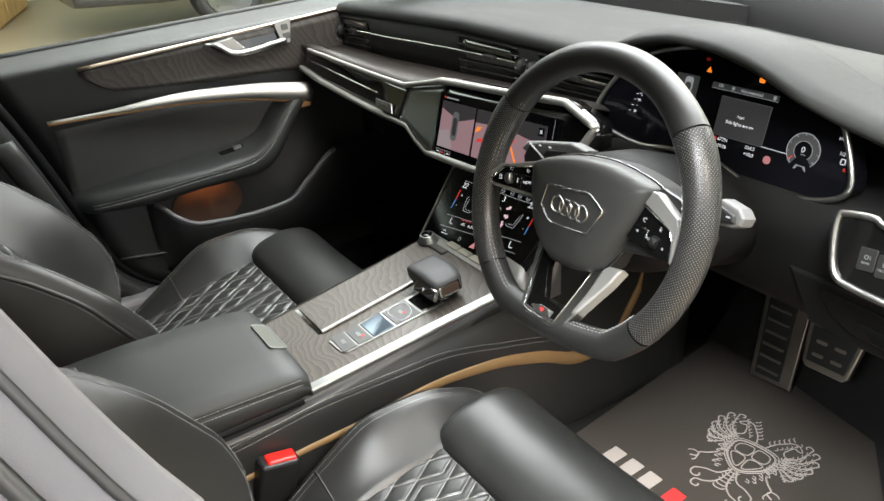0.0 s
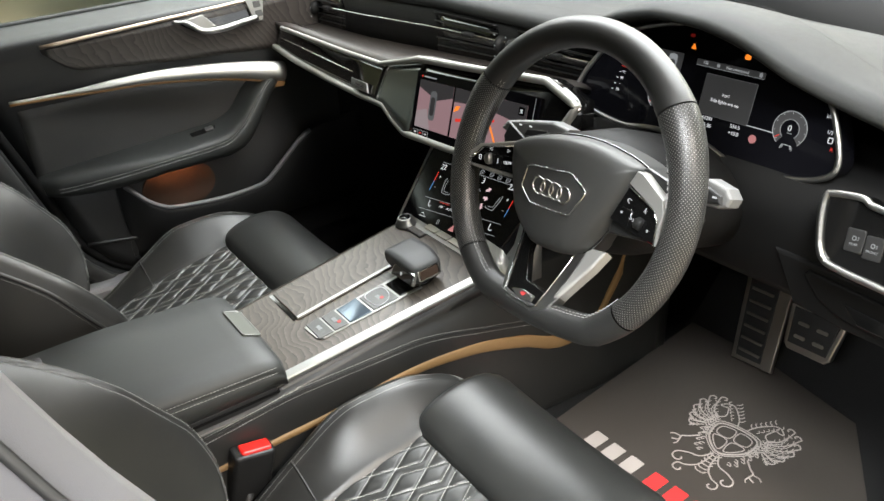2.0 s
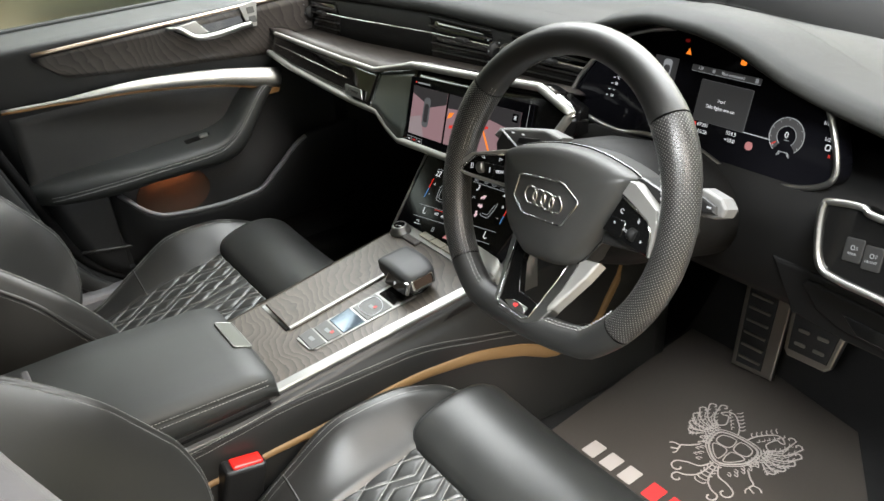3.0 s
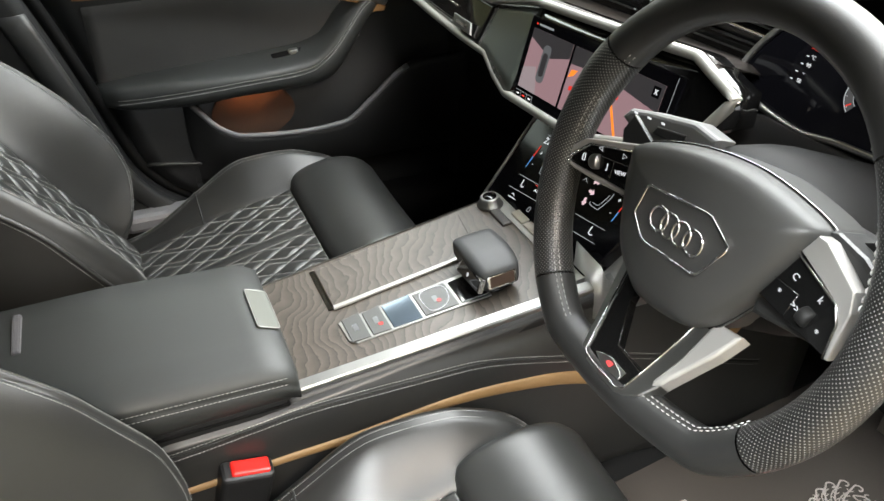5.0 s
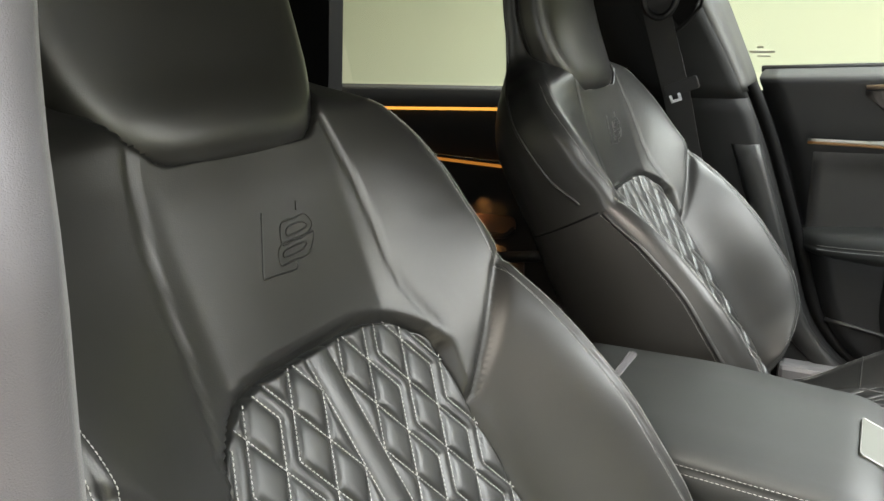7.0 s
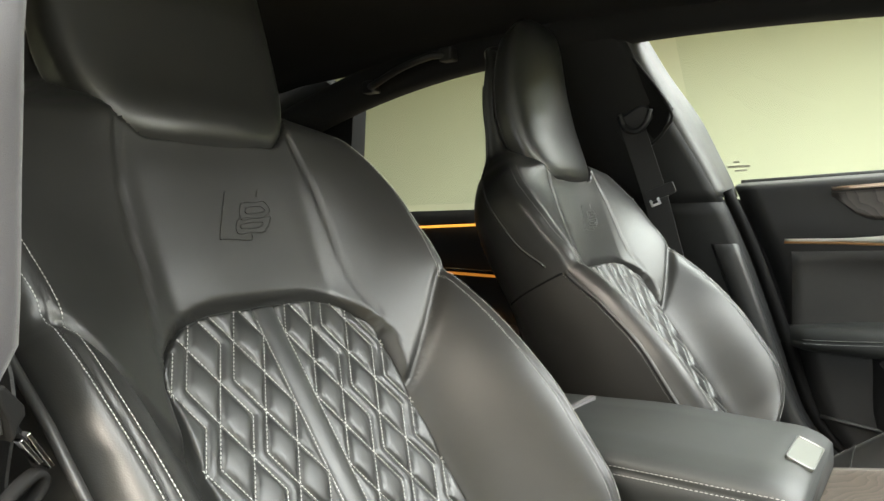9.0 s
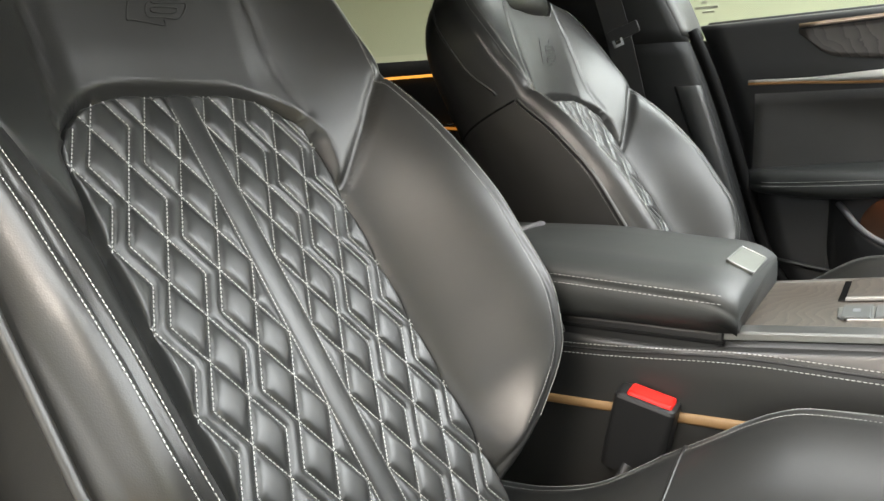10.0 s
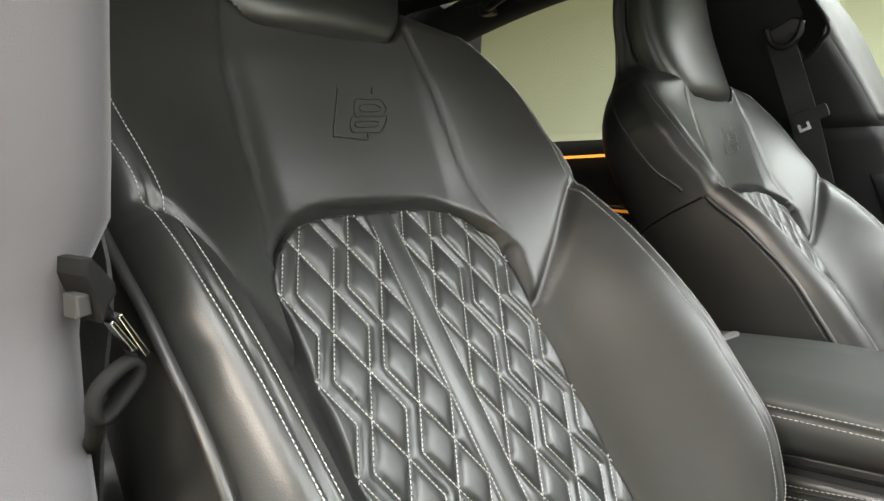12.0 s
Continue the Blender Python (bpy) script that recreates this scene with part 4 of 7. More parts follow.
def build_cushion(seat):
    cx = SEAT_X
    ny, nx = 90, 91
    ys = np.linspace(0.02, 0.575, ny)
    rows = []
    for y in ys:
        _, ca, cz = cush_base(np.array(0.0), np.array(y))
        ca, cz = float(ca), float(cz)
        outer = ca + 0.024
        x = np.linspace(-outer, outer, nx)
        z, _, _ = cush_base(x, np.full(nx, y))
        over = np.clip((np.abs(x) - ca) / 0.024, 0, 1)
        z = z - 0.026 * (1 - np.sqrt(np.clip(1 - over ** 2, 0, 1)))
        z = z - 0.003 * np.exp(-((np.abs(x) - ca) / 0.003) ** 2)
        ins = smooth01((0.142 - np.abs(x)) / 0.006) * smooth01((0.442 - y) / 0.006)
        z = z - 0.010 * ins + 0.001 * np.sin(x * 40 + y * 25) * np.sin(y * 33)
        drop = np.clip((y - 0.52) / 0.055, 0, 1)
        z = z - 0.05 * (1 - np.sqrt(np.clip(1 - drop ** 2, 0, 1)))
        zb = 0.44
        side = np.linspace(0, 1, 7)[1:]
        zr = z[-1] + (zb - z[-1]) * side
        right = np.stack([outer + 0.004 * np.sin(side * 3.1), np.full(6, y), zr], 1)
        left = np.stack([-outer - 0.004 * np.sin(side * 3.1), np.full(6, y), zr], 1)
        top = np.stack([x, np.full(nx, y), z], 1)
        rows.append(np.concatenate([left[::-1], top, right]) + np.array([cx, 0, 0]))
    body = loft("cushion", rows, LEATHER, seat, "black leather seat cushion with raised side bolsters", closed=True)
    # thigh support
    prof = spline([(0.436, 0.520), (0.434, 0.556), (0.442, 0.580), (0.475, 0.596), (0.520, 0.603), (0.560, 0.596), (0.590, 0.572), (0.604, 0.535), (0.600, 0.495), (0.575, 0.470)], 6)
    xs = np.linspace(-0.166, 0.166, 41)
    rings = []
    for x in xs:
        e = np.clip((abs(x) - 0.140) / 0.026, 0, 1)
        k = 1 - 0.22 * (1 - math.sqrt(max(0, 1 - e ** 2)))
        c = np.array([0.52, 0.52])
        pr = c + (prof - c) * k
        pr = pr.copy()
        pr[:, 1] += 0.006 * (x / 0.16) ** 2 - 0.002
        rings.append(np.stack([np.full(len(pr), cx + x), pr[:, 0], pr[:, 1]], 1))
    loft("thigh_support", rings, LEATHER_SOFT, seat, "padded black leather thigh support roll", closed=True)
    # quilted middle of the cushion
    half, lo, hi = 0.142, 0.05, 0.436
    u1, y1 = np.linspace(-half, half, 165), np.linspace(lo, hi, 225)
    U, Y = np.meshgrid(u1, y1)
    segs = quilt_lines(half, lo, hi, 0.4053)
    D = seg_dist(U, Y, segs)
    rim = np.minimum(half - np.abs(U), hi - Y)
    Zb, _, _ = cush_base(U, Y)
    H = np.where(np.abs(U) < 0.0118, 0.0034 * np.sqrt(np.clip(1 - (U / 0.0118) ** 2, 0, 1)), inflate(D, 0.00173, 0.0046, 0.0125))
    Z = Zb + H * smooth01(rim / 0.008 + 0.15) - 0.012 * (1 - smooth01(rim / 0.006)) - 0.001
    P = np.stack([U + cx, Y, Z], -1).reshape(-1, 3)
    ins = mesh_ob("quilted_cushion_insert", P, grid_faces(len(y1), len(u1)), LEATHER_SOFT, seat, "black leather cushion insert quilted in diamonds")
    inside = lambda u, v: abs(u) < half - 0.003 and lo < v < hi - 0.003
    lines = [[np.array([u + cx, v, float(cush_base(np.array(u), np.array(v))[0]) - 0.0008]) for u, v in run] for run in clip_lines(segs, inside)]
    up = np.array([0, -0.1, 0.99])
    stitch_mesh("insert_stitching", lines, lambda p: up, ins, lift=0.0012, width=0.0013)
    rows2 = []
    for sg in (-1, 1):
        for off in (-0.0045, 0.0045):
            y = np.linspace(0.05, 0.545, 170)
            _, ca, cz = cush_base(np.zeros(170), y)
            x = sg * (ca + off)
            z, _, _ = cush_base(x, y)
            drop = np.clip((y - 0.52) / 0.055, 0, 1)
            rows2.append(np.stack([x + cx, y, z - 0.05 * (1 - np.sqrt(np.clip(1 - drop ** 2, 0, 1))) - 0.0012], 1))
    stitch_mesh("edge_stitching", rows2, lambda p: up, body, pitch=0.0033, length=0.0024, width=0.0009, lift=0.0005)
    # joint across the rear of the side bolsters
    for sg in (-1, 1):
        x = sg * np.linspace(0.135, 0.222, 16)
        y = np.full(16, 0.272)
        z, ca, _ = cush_base(x, y)
        over = np.clip((np.abs(x) - ca) / 0.024, 0, 1)
        tube("bolster_joint", np.stack([x + cx, y, z - 0.026 * (1 - np.sqrt(1 - over ** 2)) - 0.0002], 1), 0.0016, LEATHER, body, n=6)
    # plinth, rails
    loft("seat_base", [[(cx + sx * (0.215 - 0.02 * k), yy, 0.46 - 0.10 * k) for sx, yy in ((-1, 0.0), (1, 0.0), (1, 0.53), (-1, 0.53))] for k in (0, 0.5, 1)], HARD, seat, "black plastic seat plinth")
    for sg in (-1, 1):
        box("seat_rail", (cx + sg * 0.17 - 0.02, -0.05, 0.325), (cx + sg * 0.17 + 0.02, 0.56, 0.365), STEEL, seat, "steel seat rail", bevel=0.003)


seat = thing("front_seat", (SEAT_X, 0.2, 0.325), "black quilted leather front seat with pale stitching, driver's side", "car seat", "front seats")
build_backrest(seat)
build_cushion(seat)
seat_left = copy_thing(seat, Matrix.Translation((-0.378, 0.210, 0.325 - 0.012)))
seat_left["label"] = "black quilted leather front seat with pale stitching, beside the passenger door"

# ---- steering wheel ----
WHEEL_C, WHEEL_TILT = Vector((0.353, 0.557, 0.940)), 17.7
COLUMN_M = Matrix.Translation(WHEEL_C) @ frame3((0, 0, 0), (1, 0, 0), (0, math.sin(radians(WHEEL_TILT)), math.cos(radians(WHEEL_TILT))))
RIM_M = COLUMN_M @ Matrix.Rotation(radians(4.5), 4, "Z")
WHEEL_M = RIM_M @ Matrix.Translation((-0.003, -0.004, -0.027))


def wheel_xyz(x, y, z=0.0):
    return np.array(WHEEL_M @ Vector((x, y, z)))


def build_wheel():
    t = thing("steering_wheel", WHEEL_C, "black leather flat-bottomed steering wheel with perforated grips", "steering wheel")
    R = 0.163
    def rim_xy(a):
        x, y = R * math.cos(a), R * math.sin(a)
        low = -0.138
        if y < low:
            y = low - 0.35 * (low - y)
        return x, y
    def rim_n(a):
        """Outward direction across the rim."""
        (x0, y0), (x1, y1) = rim_xy(a - 0.05), rim_xy(a + 0.05)
        k = math.hypot(x1 - x0, y1 - y0)
        return (y1 - y0) / k, -(x1 - x0) / k
    def arc(name, a0, a1, material, label):
        n = max(10, int((a1 - a0) / 0.05))
        cs = [rim_xy(a) for a in np.linspace(a0, a1, n)]
        rings, uvs = [], []
        k = 20
        s = 0
        for i, (x, y) in enumerate(cs):
            if i:
                s += math.dist(cs[i], cs[i - 1])
            a = a0 + (a1 - a0) * i / (n - 1)
            ex, ey = rim_n(a)
            swell = 1.0 + 0.12 * math.exp(-((abs(math.sin(a - 0.55 if ex > 0 else math.pi - 0.55 - a)) / 0.25) ** 2))
            ring = []
            for j in range(k):
                b = 2 * math.pi * j / k
                rr = 0.0168 * swell * math.cos(b)
                zz = 0.0185 * swell * math.sin(b)
                ring.append(np.array(RIM_M @ Vector((x + ex * rr, y + ey * rr, zz))))
                p_, q_ = s / 0.0036, j / k * 0.1118 / 0.0036
                uvs.append((p_ + q_, p_ - q_))
            rings.append(ring)
        verts = np.concatenate([np.array(r) for r in rings])
        return mesh_ob(name, verts, [f[::-1] for f in grid_faces(n, k, True)], material, t, label, uvs=uvs)
    d = math.radians
    arc("rim", d(38), d(142), WHEEL_SKIN, "smooth black leather upper rim")
    arc("grip", d(142.6), d(221), PERF, "perforated black leather grip")
    arc("rim", d(221.6), d(318.4), WHEEL_SKIN, "smooth black leather lower rim")
    arc("grip", d(-41), d(37.4), PERF, "perforated black leather grip")
    # cross stitching along the inside of the rim by the spokes
    rows = []
    for a0, a1 in ((4, 42), (138, 172), (200, 240), (280, 322)):
        aa = np.radians(np.linspace(a0, a1, 40))
        for inset, z in ((0.0150, 0.0100), (0.0168, 0.0060)):
            rows.append([np.array(RIM_M @ Vector((rim_xy(a)[0] - inset * rim_n(a)[0], rim_xy(a)[1] - inset * rim_n(a)[1], z))) for a in aa])
    zn = np.array(RIM_M.to_3x3() @ Vector((0, 0, 1)))
    stitch_mesh("rim_stitching", rows, lambda p: zn, t, pitch=0.0052, length=0.0034, width=0.0011, lift=0.0008, material=GREY_THREAD)
    # hub cushion: shield outline, domed
    out = spline([(-0.084, 0.040), (-0.030, 0.055), (0.030, 0.058), (0.088, 0.046), (0.096, 0.034), (0.085, 0.006), (0.058, -0.040), (0.040, -0.062), (0.020, -0.072), (-0.020, -0.074), (-0.040, -0.066), (-0.066, -0.042), (-0.082, 0.0), (-0.088, 0.026)], 5, closed=True)
    rings = []
    for k, z in ((1.0, -0.03), (1.0, 0.004), (0.985, 0.014), (0.95, 0.022), (0.88, 0.028), (0.75, 0.032), (0.45, 0.0355), (0.15, 0.0362), (0.01, 0.0362)):
        rings.append([wheel_xyz(x * k, y * k, z) for x, y in out])
    hub = loft("hub_pad", rings, HUB_SKIN, t, "black leather airbag pad")
    ring_pts = [wheel_xyz(x * 1.008, y * 1.008, 0.004) for x, y in out]
    tube("hub_trim", ring_pts, 0.0014, DARKCHROME, t, n=6, closed=True)
    # maker's mark, drawn as plain rings in a hexagonal frame
    hexa = [(-0.0405, 0.0175), (0.0260, 0.0210), (0.0510, 0.0060), (0.0325, -0.0240), (-0.0270, -0.0235), (-0.0450, -0.0085)]
    hx = []
    for i in range(6):
        a, b = np.array(hexa[i]), np.array(hexa[(i + 1) % 6])
        hx += [a + (b - a) * q for q in (0.06, 0.3, 0.5, 0.7, 0.94)]
    tube("mark_frame", [wheel_xyz(x, y, 0.0365) for x, y in hx], 0.0012, CHROME, hub, n=6, closed=True)
    for i in range(4):
        m = WHEEL_M @ Matrix.Translation((-0.0178 + 0.0128 * i, -0.0012 - 0.0009 * i, 0.0372))
        ring_mesh("mark_ring", m, 0.0092, 0.0013, CHROME, hub, n=28, k=6)
    # side spokes: satin silver wings that hold gloss button panels
    SPOKES = {
        1: ([(0.062, 0.034), (0.100, 0.044), (0.124, 0.037), (0.150, 0.022), (0.158, 0.004), (0.146, -0.030), (0.110, -0.030), (0.066, -0.034)],
            [(0.0905, 0.0255), (0.0975, 0.0395), (0.1050, 0.0385), (0.1345, 0.0190), (0.1385, 0.0060), (0.1378, -0.0275), (0.1352, -0.0275), (0.1338, -0.0040), (0.1275, 0.0070)],
            [(0.0905, 0.0225), (0.1265, 0.0060), (0.1330, -0.0045), (0.1345, -0.0275), (0.0735, -0.0150)],
            ((0.094, 0.0085, "C"), (0.1164, 0.0035, "k"), (0.0869, -0.0060, "*"), (0.1024, -0.0094, ">>"), (0.1225, -0.0165, "*")), (0.112, -0.011)),
        -1: ([(-0.072, 0.004), (-0.054, 0.022), (-0.001, 0.036), (0.012, 0.030), (0.012, -0.014), (-0.050, -0.008), (-0.068, -0.005)],
             [(-0.0750, 0.0006), (-0.0700, 0.0110), (-0.0554, 0.0238), (-0.0031, 0.0369), (0.0020, 0.0320), (-0.0486, 0.0215), (-0.0690, 0.0014), (-0.0640, -0.0016), (0.0020, -0.0030), (0.0020, -0.0062), (-0.0270, -0.0066), (-0.0580, -0.0048), (-0.0705, -0.0020)],
             [(-0.0685, 0.0014), (-0.0490, 0.0210), (0.0020, 0.0315), (0.0020, -0.0028), (-0.0635, -0.0013)],
             ((-0.0375, 0.0212, "<"), (-0.0116, 0.0233, ">"), (-0.0525, 0.0086, "[]"), (-0.0255, 0.0090, "J"), (-0.0108, 0.0087, "VIEW")), (-0.0385, 0.0088))}
    for sg in (-1, 1):
        base, wing, face_pts, marks, roll = SPOKES[sg]
        SPM = WHEEL_M @ (Matrix.Translation((-0.08, 0, 0.0195)) @ Matrix.Rotation(0.2, 4, "Y") if sg < 0 else Matrix.Translation((0, 0, 0.0195)))
        plate("spoke", base, 0.030, SPM @ Matrix.Translation((0, 0, -0.0105)), WHEEL_SKIN, t, "black side spoke", bevel=0.004)
        plate("spoke_trim", wing, 0.020, SPM @ Matrix.Translation((0, 0, 0.002)), SPOKE_SILVER, t, "satin silver spoke wing", bevel=0.0012, seg=2)
        pan = plate("button_panel", face_pts, 0.010, SPM, GLOSS, t, "gloss black button panel", bevel=0.001)
        m = SPM @ Matrix.Translation((roll[0], roll[1], 0.0)) @ Matrix.Rotation(-sg * 0.28, 4, "Z")
        lathe("thumb_roller", m @ Matrix.Rotation(math.pi / 2, 4, "Y"), [(0.001, -0.0042), (0.0058, -0.0042), (0.0066, -0.003), (0.0066, 0.003), (0.0058, 0.0042), (0.001, 0.0042)], ALU_GREY if sg < 0 else SOFT, pan)
        for x, y, sign in marks:
            turn = SPM @ Matrix.Translation((x, y, 0.0004)) @ Matrix.Rotation(0.14 if sg < 0 else -0.42, 4, "Z")
            if sign in "<>":
                k = 1 if sign == ">" else -1
                tube("button_mark", [np.array(turn @ Vector(p)) for p in ((-0.0018 * k, -0.0019, 0.0003), (0.0022 * k, 0.0, 0.0003), (-0.0018 * k, 0.0019, 0.0003))], 0.0003, WHITE_GLOW, pan, n=5, closed=True)
            elif sign == "VIEW":
                lettering("button_word", "VIEW", 0.0050, turn, WHITE_GLOW, pan)
            else:
                lettering("button_mark", sign, 0.0068, turn, WHITE_GLOW, pan)
        seams = (((-0.0500, 0.0142), (0.0010, 0.0172)), ((-0.0205, 0.0155), (-0.0195, -0.0024))) if sg < 0 else (((0.0800, 0.0015), (0.1010, -0.0010)), ((0.1010, -0.0010), (0.0975, -0.0185)))
        for a, b in seams:
            tube("panel_seam", [np.array(SPM @ Vector((*a, 0.0002))), np.array(SPM @ Vector((*b, 0.0002)))], 0.00035, DARKCHROME, pan, n=5)
        edge = [(0.0020, 0.0318), (-0.0488, 0.0213), (-0.0688, 0.0014), (-0.0635, -0.0014)] if sg < 0 else [(0.0912, 0.0232), (0.1275, 0.0066), (0.1338, -0.0045), (0.1353, -0.0275)]
        tube("panel_edge", [np.array(SPM @ Vector((x, y, 0.0025))) for x, y in edge], 0.0009, CHROME, pan, "thin chrome edge", n=6)
    # lower spoke: an open gloss black V that rises to the rim, edged in chrome, with one silver arm
    LOWM = WHEEL_M @ frame3((0, -0.062, 0.002), (1, 0, 0), (0, -1, 0.55))
    FLIP = Matrix.Scale(-1, 4, (0, 0, 1))
    at = lambda z: LOWM @ Matrix.Translation((0, 0, -z)) @ FLIP
    bezel = [(-0.0720, -0.004), (-0.0436, 0.0786), (-0.0390, 0.0830), (-0.0314, 0.0853), (0.0111, 0.0879), (0.0202, 0.0850), (0.0306, 0.0779), (0.0377, 0.0637), (0.0451, 0.0381), (0.0493, -0.004)]
    mouth = [(-0.0620, -0.004), (-0.0382, 0.0766), (-0.0350, 0.0795), (-0.0291, 0.0807), (0.0082, 0.0839), (0.0155, 0.0803), (0.0192, 0.0622), (0.0264, 0.0197), (0.0280, -0.004)]
    plate("lower_spoke", bezel + mouth[::-1], 0.014, at(0.0015), ALU_GREY, t, "satin grey lower spoke", bevel=0.0015)
    plate("spoke_face", mouth[:7] + [(-0.0164, 0.0571), (-0.0374, 0.0227), (-0.0450, -0.004)], 0.010, at(0.0), GLOSS, t, "open gloss black spoke face", bevel=0.001)
    tube("spoke_edge", [np.array(LOWM @ Vector((x, y, -0.0018))) for x, y in mouth], 0.0008, CHROME, t, "thin chrome edge", n=6)
    tube("spoke_edge", [np.array(LOWM @ Vector((x, y, -0.0002))) for x, y in ((0.0235, 0.0300), (0.0192, 0.0600), (-0.0164, 0.0571), (-0.0374, 0.0227))], 0.0006, DARKCHROME, t, n=6)
    plate("spoke_arm", [(0.0401, -0.004), (0.0650, -0.006), (0.0590, 0.0150), (0.0400, 0.0590), (0.0340, 0.0640), (0.0320, 0.0600), (0.0378, 0.0336)], 0.014, at(0.0035), SPOKE_SILVER, t, "satin silver lower spoke arm", bevel=0.003, seg=3)
    badge = plate("lower_badge", [(-0.0293, 0.0735), (-0.0135, 0.0683), (0.0073, 0.0704), (0.0060, 0.0785), (-0.0143, 0.0795)], 0.002, at(0.0010), ALU_GREY, t, "small chrome badge with a red patch", bevel=0.0004)
    tube("badge_line", [np.array(LOWM @ Vector((x, y, -0.0012))) for x, y in spline([(-0.0270, 0.0725), (-0.0120, 0.0690), (0.0020, 0.0725), (0.0060, 0.0765)], 4)], 0.0005, CHROME, badge, n=5)
    plate("badge_patch", [(-0.0140, 0.0742), (-0.0115, 0.0712), (-0.0060, 0.0716), (-0.0080, 0.0760)], 0.001, at(0.0016), PRINT_RED, badge)
    # column shroud behind the hub
    rings = []
    for z, k in ((-0.035, 0.60), (-0.06, 0.80), (-0.10, 0.86), (-0.20, 0.82), (-0.26, 0.80)):
        rings.append([np.array(COLUMN_M @ Vector((0.105 * k * math.cos(a), -0.006 + 0.085 * k * math.sin(a), z))) for a in np.linspace(0, 2 * math.pi, 24, endpoint=False)])
    loft("column_shroud", rings, KNEE_SHADED, t, "black steering column shroud")
    for sg in (-1, 1):
        col = lambda p: np.array(COLUMN_M @ Vector(p))
        if sg > 0:
            st = plate("control_stalk", [(0.060, 0.018), (0.060, 0.046), (0.145, 0.045), (0.162, 0.040), (0.165, 0.032), (0.146, 0.028)][::-1], 0.018, COLUMN_M @ Matrix.Translation((0, 0, -0.048)), HARD, t, "black column stalk with a grey cap", bevel=0.003)
            plate("stalk_cap", [(0.122, 0.030), (0.132, 0.047), (0.142, 0.052), (0.164, 0.048), (0.172, 0.040), (0.170, 0.031), (0.162, 0.027), (0.146, 0.025)][::-1], 0.020, COLUMN_M @ Matrix.Translation((0, 0, -0.0515)), STALK_GREY, st, "pale grey stalk cap", bevel=0.004, seg=3)
        else:
            st = plate("control_stalk", [(-0.166, 0.026), (-0.158, 0.037), (-0.132, 0.044), (-0.080, 0.055), (-0.050, 0.052), (-0.050, 0.024), (-0.140, 0.018)], 0.020, COLUMN_M @ Matrix.Translation((0, 0, -0.047)), STALK_GREY, t, "grey column stalk", bevel=0.005, seg=3)
            plate("stalk_key", [(-0.120, 0.028), (-0.116, 0.036), (-0.082, 0.042), (-0.080, 0.032)], 0.004, COLUMN_M @ Matrix.Translation((0, 0, -0.0455)), HARD, st, "dark stalk key", bevel=0.0012)
        for k in range(3):
            plate("stalk_mark", rounded(0.005, 0.0018, 0.0005, 2), 0.0003, COLUMN_M @ Matrix.Translation((0.128 + 0.014 * k if sg > 0 else -0.148 + 0.018 * k, 0.036 + 0.002 * k if sg < 0 else 0.037, -0.0464 if sg < 0 else -0.0476)), WHITE_GLOW, st)
    # shift paddles
    for sg in (-1, 1):
        p = [(sg * 0.085, 0.030), (sg * 0.130, 0.052), (sg * 0.138, 0.036), (sg * 0.120, -0.01), (sg * 0.090, -0.01)]
        plate("shift_paddle", p if sg > 0 else p[::-1], 0.004, WHEEL_M @ Matrix.Translation((0, 0, -0.008)), HARD, t, bevel=0.001)
    return t


GREY_THREAD = mat("grey_thread", (0.30, 0.30, 0.29), 0.7, vary=0.1)
HUB_SKIN = mat("satin_hub_skin", (0.030, 0.0305, 0.0295), 0.48, grain=0.35, scale=1100, kind="cells", bump_mm=0.1, vary=0.15, vscale=12)
PERF = perforated_mat("perforated_leather")
STALK_GREY = mat("stalk_grey", (0.085, 0.085, 0.084), 0.5, vary=0.08)
build_wheel()

# ---- dashboard ----
dash = thing("dashboard", (0, 0.95, 0.80), "black dashboard with ash wood band, silver frame line and two screens", "dashboard")


def face(x, z, out=0.0):
    """A place on the leaning face of the dashboard."""
    return (x, 0.700 + 0.30 * (z - 0.87) - out, z)


def hood(x):
    """How far the dial hood rises over the dashboard top."""
    return float(interp(x, [0.08, 0.15, 0.20, 0.25, 0.30, 0.35, 0.40, 0.46, 0.512, 0.57, 0.66], [0.0, 0.020, 0.052, 0.071, 0.081, 0.081, 0.074, 0.055, 0.036, 0.021, 0.0]))


def band(x):
    """Upper edge of the dashboard's front."""
    return float(np.interp(x, [-0.75, -0.40, -0.25, 0.0, 0.12], [1.004, 1.022, 1.029, 1.029, 1.027]))


rings = []
for x in np.linspace(-0.735, 0.735, 80):
    h = hood(x)
    b = band(x) if x < 0.1 else float(np.interp(x, [0.1, 0.2, 0.735], [1.027, 1.010, 0.985]))
    k = min(1.0, h / 0.05)
    f = 0.812 - 0.052 * k
    rings.append([(x, 1.38, 0.90), (x, 1.33, 0.970), (x, 1.20, 0.994), (x, 1.05, 1.004 + h * 0.25), (x, 0.94, b + h * 0.72), (x, 0.88, b + 0.002 + h * 0.92), (x, f + 0.035, b + 0.004 + h * 1.04),
                  (x, f + 0.010, b + 0.002 + h), (x, f, b - 0.010 + h + 0.006 * k), (x, f + 0.004, b - 0.018 + h + 0.008 * k), (x, f + 0.05, b - 0.016 + h * 0.92 + 0.004 * k), (x, 0.90, b - 0.02 + h * 0.7), (x, 1.2, 0.90)])
top = loft("upper_skin", rings, SOFT_TOP, dash, "grey-black soft dashboard top with a hood over the dials")
